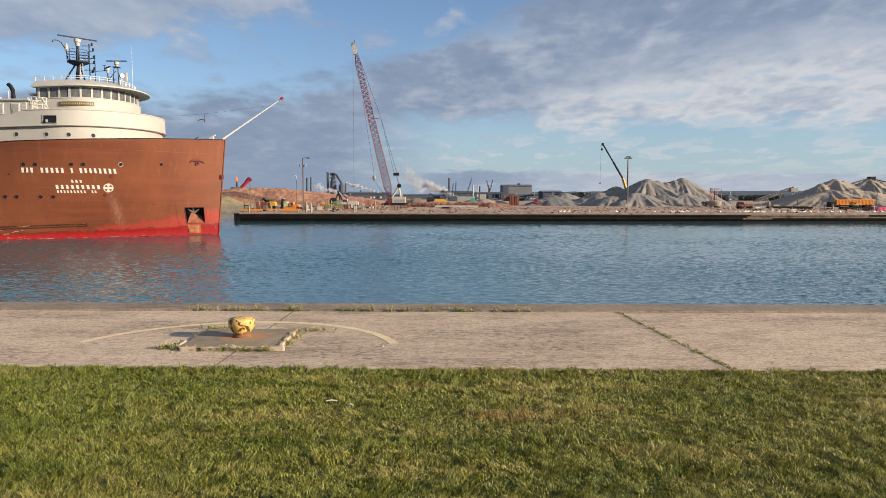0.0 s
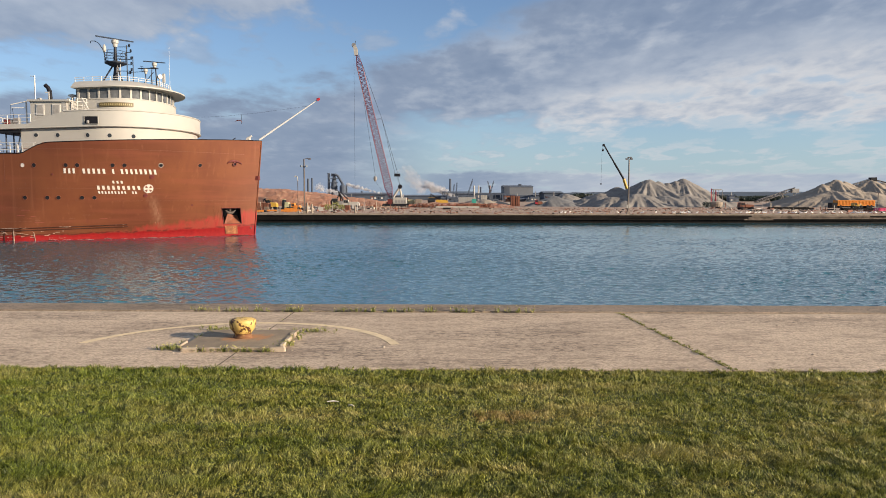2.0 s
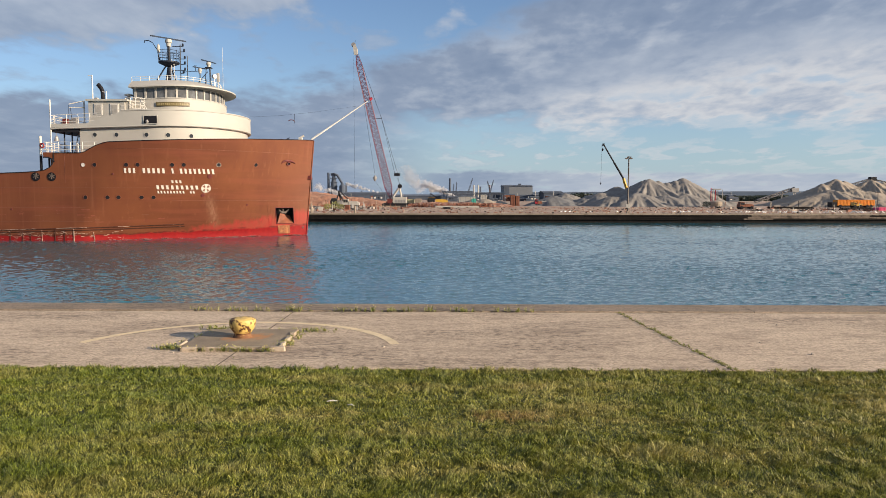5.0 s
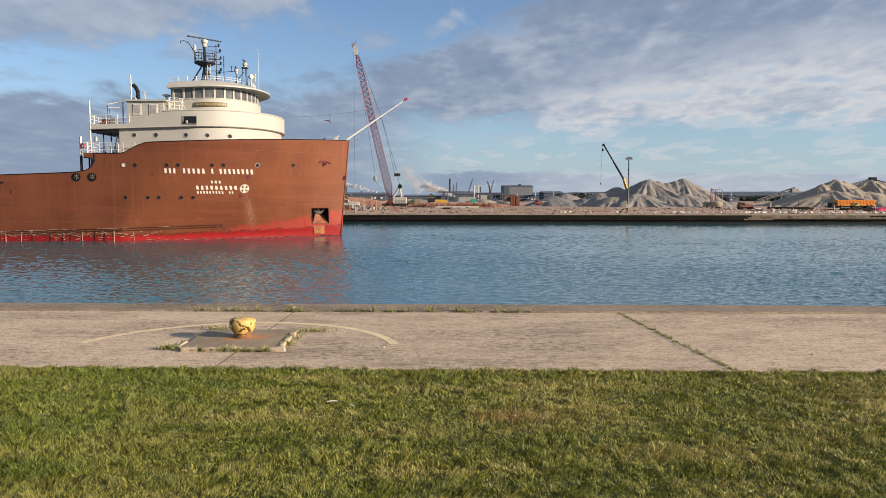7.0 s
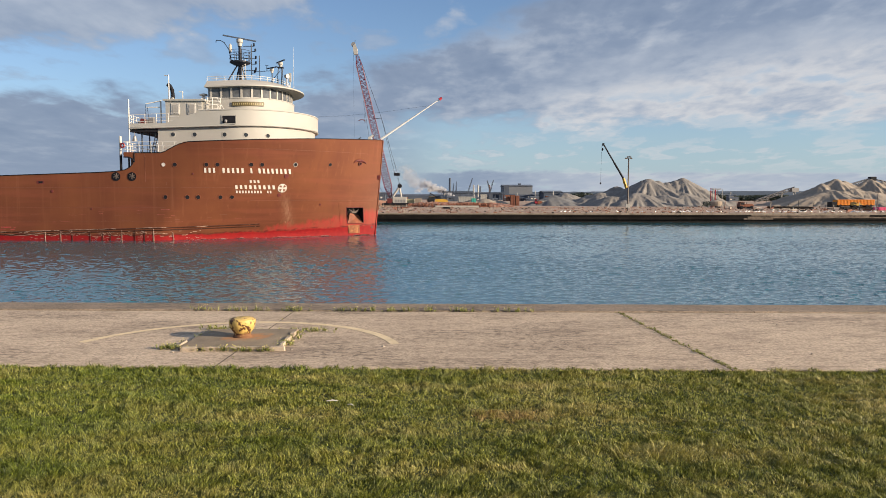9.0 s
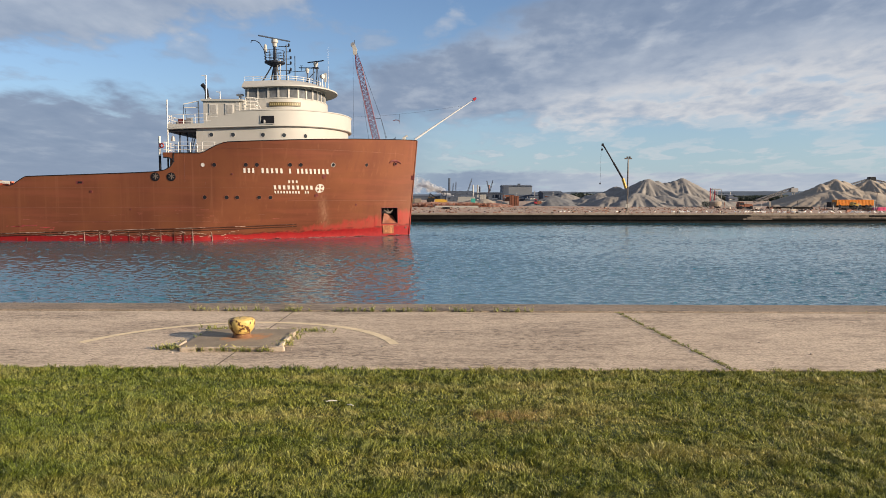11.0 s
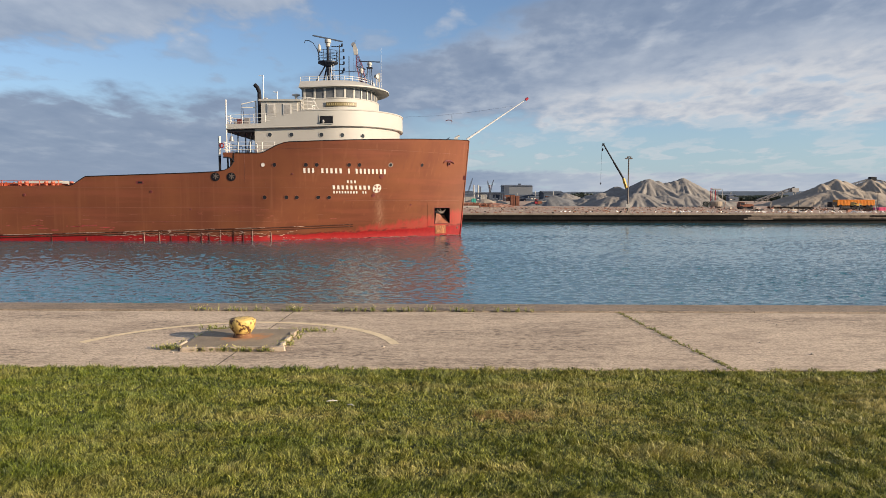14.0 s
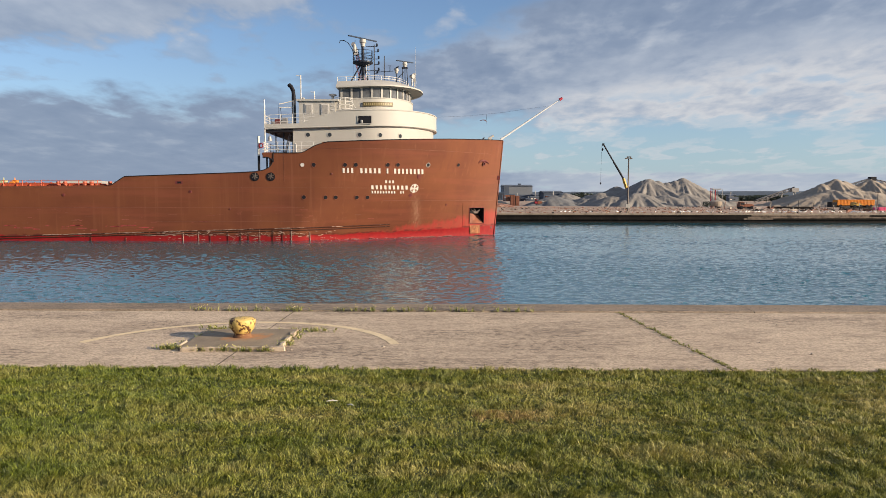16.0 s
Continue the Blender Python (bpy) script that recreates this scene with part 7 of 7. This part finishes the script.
# distant works, their air haze put into the bluish materials
def stack(px, y, top, r, m, label="tall thin works chimney far off"):
    s = thing("chimney", label, "chimney", group="works chimneys", m=pose(px, y, 0))
    part("shaft", G().tube([(0, 0, 0), (0, 0, top)], [r * 1.2, r], 10), m, s)
    part("rim", G().tube([(0, 0, top - r * 0.6), (0, 0, top)], r * 1.2, 10), m, s)


for px, top, r, m in ((-147.80, 34.76, 1.4, M_works), (-174.44, 27.51, 1.2, M_works), (-169.33, 28.24, 1.0, M_works), (-124.81, 20.99, 1.0, M_works), (8.76, 27.51, 1.3, M_works),
                      (35.04, 17.03, 0.8, M_white), (40.23, 17.03, 0.8, M_white), (48.01, 17.03, 1.0, M_works), (53.20, 17.03, 0.8, M_rustscrap), (282.73, 12.43, 0.7, M_works), (266.26, 12.43, 0.7, M_works),
                      (-207.29, 9.37, 0.8, M_works), (-105.10, 11.55, 0.9, M_works), (434.68, 10.10, 0.9, M_white), (444.41, 9.29, 0.9, M_white)):
    stack(px, 900 if m is M_works else 800, top, r, m)
bf = thing("blast_furnace", "dark blue-grey blast furnace with a sloping downcomer", "furnace")
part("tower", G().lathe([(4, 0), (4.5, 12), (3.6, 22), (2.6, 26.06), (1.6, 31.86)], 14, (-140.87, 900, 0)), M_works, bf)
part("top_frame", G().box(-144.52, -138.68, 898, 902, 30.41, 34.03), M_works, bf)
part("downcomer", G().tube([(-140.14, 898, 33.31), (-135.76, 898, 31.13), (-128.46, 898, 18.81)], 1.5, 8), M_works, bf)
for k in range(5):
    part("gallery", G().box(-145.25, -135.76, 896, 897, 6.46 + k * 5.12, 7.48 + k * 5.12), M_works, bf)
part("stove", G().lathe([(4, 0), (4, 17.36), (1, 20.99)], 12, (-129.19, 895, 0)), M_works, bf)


def shed(x0, x1, y, h, roof, material, label, depth=40, bays=0):
    s = thing("works_building", label, "industrial building", group="works buildings", m=pose(x0, y, 0))
    w = x1 - x0
    part("wall", G().box(0, w, 0, depth, 0, h), material, s)
    part("roof", G().add([(-0.8, -0.8, h), (w + 0.8, -0.8, h), (w + 0.8, depth, h), (-0.8, depth, h), (-0.8, depth / 2, h + roof), (w + 0.8, depth / 2, h + roof)],
                         [(0, 1, 5, 4), (2, 3, 4, 5), (0, 4, 3), (1, 2, 5), (3, 2, 1, 0)]), M_roof, s)
    for k in range(bays):
        part("window", G().box(w * (k + 0.2) / bays, w * (k + 0.8) / bays, -0.3, 0, h * 0.62, h * 0.74), M_glass, s)
    for k in range(bays + 1 if bays else 0):
        part("pilaster", G().box(w * k / bays - 0.25, w * k / bays + 0.25, -0.35, 0, 0, h), material, s)
    return s


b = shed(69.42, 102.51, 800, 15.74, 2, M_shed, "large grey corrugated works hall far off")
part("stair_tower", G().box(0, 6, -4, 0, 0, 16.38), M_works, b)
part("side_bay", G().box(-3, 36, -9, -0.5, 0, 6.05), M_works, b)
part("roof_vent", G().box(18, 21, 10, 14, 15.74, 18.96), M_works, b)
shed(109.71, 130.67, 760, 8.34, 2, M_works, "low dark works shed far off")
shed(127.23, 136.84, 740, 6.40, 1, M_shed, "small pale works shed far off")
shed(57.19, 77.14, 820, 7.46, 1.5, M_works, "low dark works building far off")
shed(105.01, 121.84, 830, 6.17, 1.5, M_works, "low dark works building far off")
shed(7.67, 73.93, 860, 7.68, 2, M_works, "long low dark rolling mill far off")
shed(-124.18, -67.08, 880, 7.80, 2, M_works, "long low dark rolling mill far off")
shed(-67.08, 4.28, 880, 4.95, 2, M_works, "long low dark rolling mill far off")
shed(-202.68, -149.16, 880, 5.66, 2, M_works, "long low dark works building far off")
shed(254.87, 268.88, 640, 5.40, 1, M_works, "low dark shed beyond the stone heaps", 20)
for px0, py0, px1, py1 in ((8.92, 8.47, 9.73, 14.11), (15.82, 4.83, 21.09, 16.53), (32.04, 6.85, 36.10, 15.32), (34.07, 11.69, 31.63, 14.92), (6.49, 6.85, 7.71, 12.90)):
    g = G()
    lattice(g, (px0, 500, max(py0 - 6, 0)), (px1, 500, py1), 0.9, 0.5, 12, 0.13)
    c = thing("tower_crane", "slim distant lattice crane boom over the works", "crane", group="distant cranes")
    part("boom", g, M_works, c)
    part("base", G().box(px0 - 1.5, px0 + 1.5, 498, 502, 0, max(py0 - 5.5, 1.0)), M_works, c)

# low plant, bunkers and pipe bridges crowded in front of the mills
rng = random.Random(404)
for px0, px1 in ((-1.69, 96.17), (-77.61, -22.78), (201.61, 222.70)):
    x = px0
    while x < px1:
        w, h = rng.uniform(3, 9), rng.uniform(1.5, 5.0)
        y = rng.uniform(500, 560)
        b = thing("plant_shed", "small plant shed in front of the mills", "industrial building", group="plant sheds", m=pose(x, y, 0))
        tone = rng.choice((M_works, M_works, M_shed, M_roof, M_rustscrap, M_cap))
        part("wall", G().box(0, w, 0, 6, 0, h), tone, b)
        part("roof", G().add([(-0.2, -0.3, h), (w + 0.2, -0.3, h), (w + 0.2, 6, h), (-0.2, 6, h), (-0.2, 3, h + 0.7), (w + 0.2, 3, h + 0.7)], [(0, 1, 5, 4), (2, 3, 4, 5), (0, 4, 3), (1, 2, 5), (3, 2, 1, 0)]), rng.choice((M_roof, M_works)), b)
        for k in range(int(w // 2.5)):
            part("window", G().box(0.6 + 2.4 * k, 1.9 + 2.4 * k, -0.06, 0, h * 0.45, h * 0.72), rng.choice((M_black, M_glass, M_letters)), b)
        if rng.random() < 0.5:
            part("flue", G().tube([(w * 0.6, 3, h), (w * 0.6, 3, h + rng.uniform(1.5, 5))], 0.28, 8), rng.choice((M_works, M_steel)), b)
        x += w * rng.uniform(0.8, 1.7)
for px0, px1, z in ((-0.78, 21.02, 6.30), (22.58, 42.44, 5.14), (-63.07, -36.60, 4.75)):
    b = thing("pipe_bridge", "long haze-blue pipe bridge on trestles", "pipe bridge", group="pipe bridges", m=pose(px0, 480, 0))
    L = px1 - px0
    for k in (0.0, 0.7):
        part("pipe", G().tube([(0, k, z + k), (L, k, z + k)], 0.3, 8), M_works, b)
    n = 6
    for k in range(n + 1):
        part("trestle", G().tube([(L * k / n - 0.5, 0, 0), (L * k / n, 0, z)], 0.14, 5).tube([(L * k / n + 0.5, 0, 0), (L * k / n, 0, z)], 0.14, 5), M_works, b)

# steam drifting from the works
puffs = []


def puff(plume, x, y, z, r, seed, flakes):
    """A loose ball of droplet clusters, thick in the middle and thinning outwards."""
    rs = np.random.RandomState(seed)
    lobes = rs.normal(0, 0.42, (7, 3)) * r
    c = lobes[rs.randint(0, 7, flakes)] + rs.normal(0, 0.30, (flakes, 3)) * r
    c[:, 2] *= 0.8
    a, b = rs.normal(0, 1, (flakes, 3)), rs.normal(0, 1, (flakes, 3))
    q = rs.uniform(0.09, 0.20, (flakes, 1))
    a, b = a / np.linalg.norm(a, axis=1, keepdims=True) * q, b / np.linalg.norm(b, axis=1, keepdims=True) * q
    V = np.stack([c - a, c + b, c + a, c - b], 1).reshape(-1, 3)
    ob = part("puff", fast_mesh("puff", V, np.full(flakes, 4), np.arange(flakes * 4), M_steam), M_steam, plume, m=pose(x, y, z))
    puffs.append((ob, x, y, z, r))


def plume(count, y, foot, tip, r0, r1, spread, seed, flakes, label):
    """Puffs that widen from the vent at foot (x, z) towards tip (x, z)."""
    rr = random.Random(seed)
    p = thing("steam_plume", label, "steam", kind="stuff", m=pose(foot[0], y, 0))
    for i in range(count):
        t = (i + 0.5) / count
        r = r0 + (r1 - r0) * t ** 0.8
        puff(p, (tip[0] - foot[0]) * t + rr.uniform(-1, 1) * spread * t, rr.uniform(-1, 1) * 6 * t,
             foot[1] + (tip[1] - foot[1]) * t ** 0.85 + rr.uniform(-1, 1) * spread * t, r, seed * 31 + i, int(flakes * 6 * (1 - 0.5 * t) * r * r))


plume(14, 640, (13.5, 1.6), (-17.0, 15.0), 0.9, 4.6, 1.4, 1, 75, "white steam blowing off low over the works")
plume(5, 700, (-22.0, 8.0), (-38.0, 30.0), 4.5, 8.0, 2.0, 2, 14, "thin grey-white steam rising behind the crane")
plume(8, 600, (-56.0, 7.0), (-84.0, 14.0), 0.7, 2.6, 0.7, 3, 75, "white steam jet drifting along the works")
plume(6, 700, (-98.0, 4.0), (-130.0, 14.0), 1.6, 4.2, 1.4, 4, 36, "thin white steam in front of the furnace")
plume(6, 560, (-79.0, 2.0), (-92.0, 10.0), 0.7, 1.8, 0.5, 5, 75, "white steam jet below the furnace")


# woods and hills on the skyline, haze coloured into the hills
def woods(name, x0, x1, y, h, seed, material, label, n, s, depth=60):
    rr = random.Random(seed)
    g = G()
    for _ in range(n):
        x = rr.uniform(x0, x1)
        top = h * (0.7 + 0.45 * noise.noise((x * 0.02, seed, 0)) + 0.25 * noise.noise((x * 0.11, seed, 3)))
        z = top * rr.random() ** 0.7
        clump(g, (x, y + rr.uniform(0, depth), z), s * 2.2, 8, s, rr)
    tagged(part(name, g, material), label, "woods", kind="stuff")


woods("woods", 244.39, 319.82, 620, 4.2, 3, M_tree, "dark green belt of trees beyond the yard", 3200, 1.3)
woods("woods", 130.24, 460.29, 1100, 7, 5, M_tree, "distant dark tree line", 1500, 2.4)
g = G()
nx = 160
for j, (yy, k) in enumerate(((2000, 0.0), (2060, 0.75), (2200, 1.0), (2500, 0.9), (2900, 0.0))):
    for i in range(nx + 1):
        x = -2000 + 4600 * i / nx
        top = np.interp(x, [-2000, -600, 0, 300, 900, 1500, 2600], [10, 12, 14, 22, 24, 27, 30]) + 3 * noise.noise((x * 0.004, 1, 0)) + 2.0 * noise.noise((x * 0.03, j, 0))
        g.v.append((x, yy, top * k - 1))
g.f = [(j * (nx + 1) + i, j * (nx + 1) + i + 1, (j + 1) * (nx + 1) + i + 1, (j + 1) * (nx + 1) + i) for j in range(4) for i in range(nx)]
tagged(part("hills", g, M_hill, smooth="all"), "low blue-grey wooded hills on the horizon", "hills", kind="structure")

# gulls along the pier's edge
gull = thing("gull", "white gull standing on the pier's edge", "bird", group="gulls on the pier")
part("body", G().add([(a, b, c) for a, b, c in ((-0.26, 0, 0.2), (-0.05, -0.09, 0.16), (-0.05, 0.09, 0.16), (-0.05, 0, 0.3), (0.12, -0.08, 0.2), (0.12, 0.08, 0.2), (0.12, 0, 0.33), (0.2, 0, 0.27))],
                     [(0, 1, 3), (0, 3, 2), (0, 2, 1), (1, 4, 6, 3), (2, 3, 6, 5), (1, 2, 5, 4), (4, 7, 6), (5, 6, 7), (4, 5, 7)]), M_gull, gull)
part("head", G().lathe([(0.02, 0), (0.06, 0.04), (0.06, 0.09), (0.02, 0.13)], 8, (0.17, 0, 0.29)), M_gull, gull)
part("beak", G().tube([(0.22, 0, 0.35), (0.29, 0, 0.34)], [0.018, 0.005], 5), M_yellow, gull)
for k in (-0.03, 0.03):
    part("leg", G().tube([(0.0, k, 0), (0.02, k, 0.18)], 0.012, 5), M_yellow, gull)
first = True
rng = random.Random(77)
for i in range(86):
    x = rng.choice((rng.uniform(50, 92), rng.uniform(16, 92), rng.uniform(40, 85)))
    m = PIER @ pose(x, rng.uniform(124.1, 126.5), 0.03, 0, 0, rng.choice((0, 180)) + rng.uniform(-50, 50)) @ Matrix.Scale(rng.uniform(0.9, 1.15), 4)
    if first:
        gull.matrix_basis, first = m, False
    else:
        copy_thing(gull, m)


def motions():
    # the ship slows a little as it passes
    walk(ship, [(t, pose(-25.36 + 2.0635 * t - 0.0027 * t * t, 81.8, WATER_Z)) for t in range(0, 17, 2)])
    # the two small scanners turn clockwise, about 27 times a minute
    for bar, place, rate, square in ((scanner_high, SPIN_HIGH, 166.4, 15.15), (scanner_low, SPIN_LOW, 159.0, 15.55)):
        x, y, z = place
        walk(bar, [(0.4 * k, pose(x, y, z + 0.12, 0, 0, -rate * (0.4 * k - square))) for k in range(41)])
    # the ripples drift slowly along the pier
    walk(water, [(t, pose(0.07 * t - 0.5, -0.02 * t, WATER_Z)) for t in (0, 8, 16)])
    for k, (ob, x, y, z, r) in enumerate(puffs):
        turn = 1.6 if k % 2 else -1.4
        walk(ob, [(t, pose(x - 0.28 * (t - 8), y, z + 0.05 * (t - 8), 0, turn * t, 0)) for t in (0, 8, 16)])


motions()
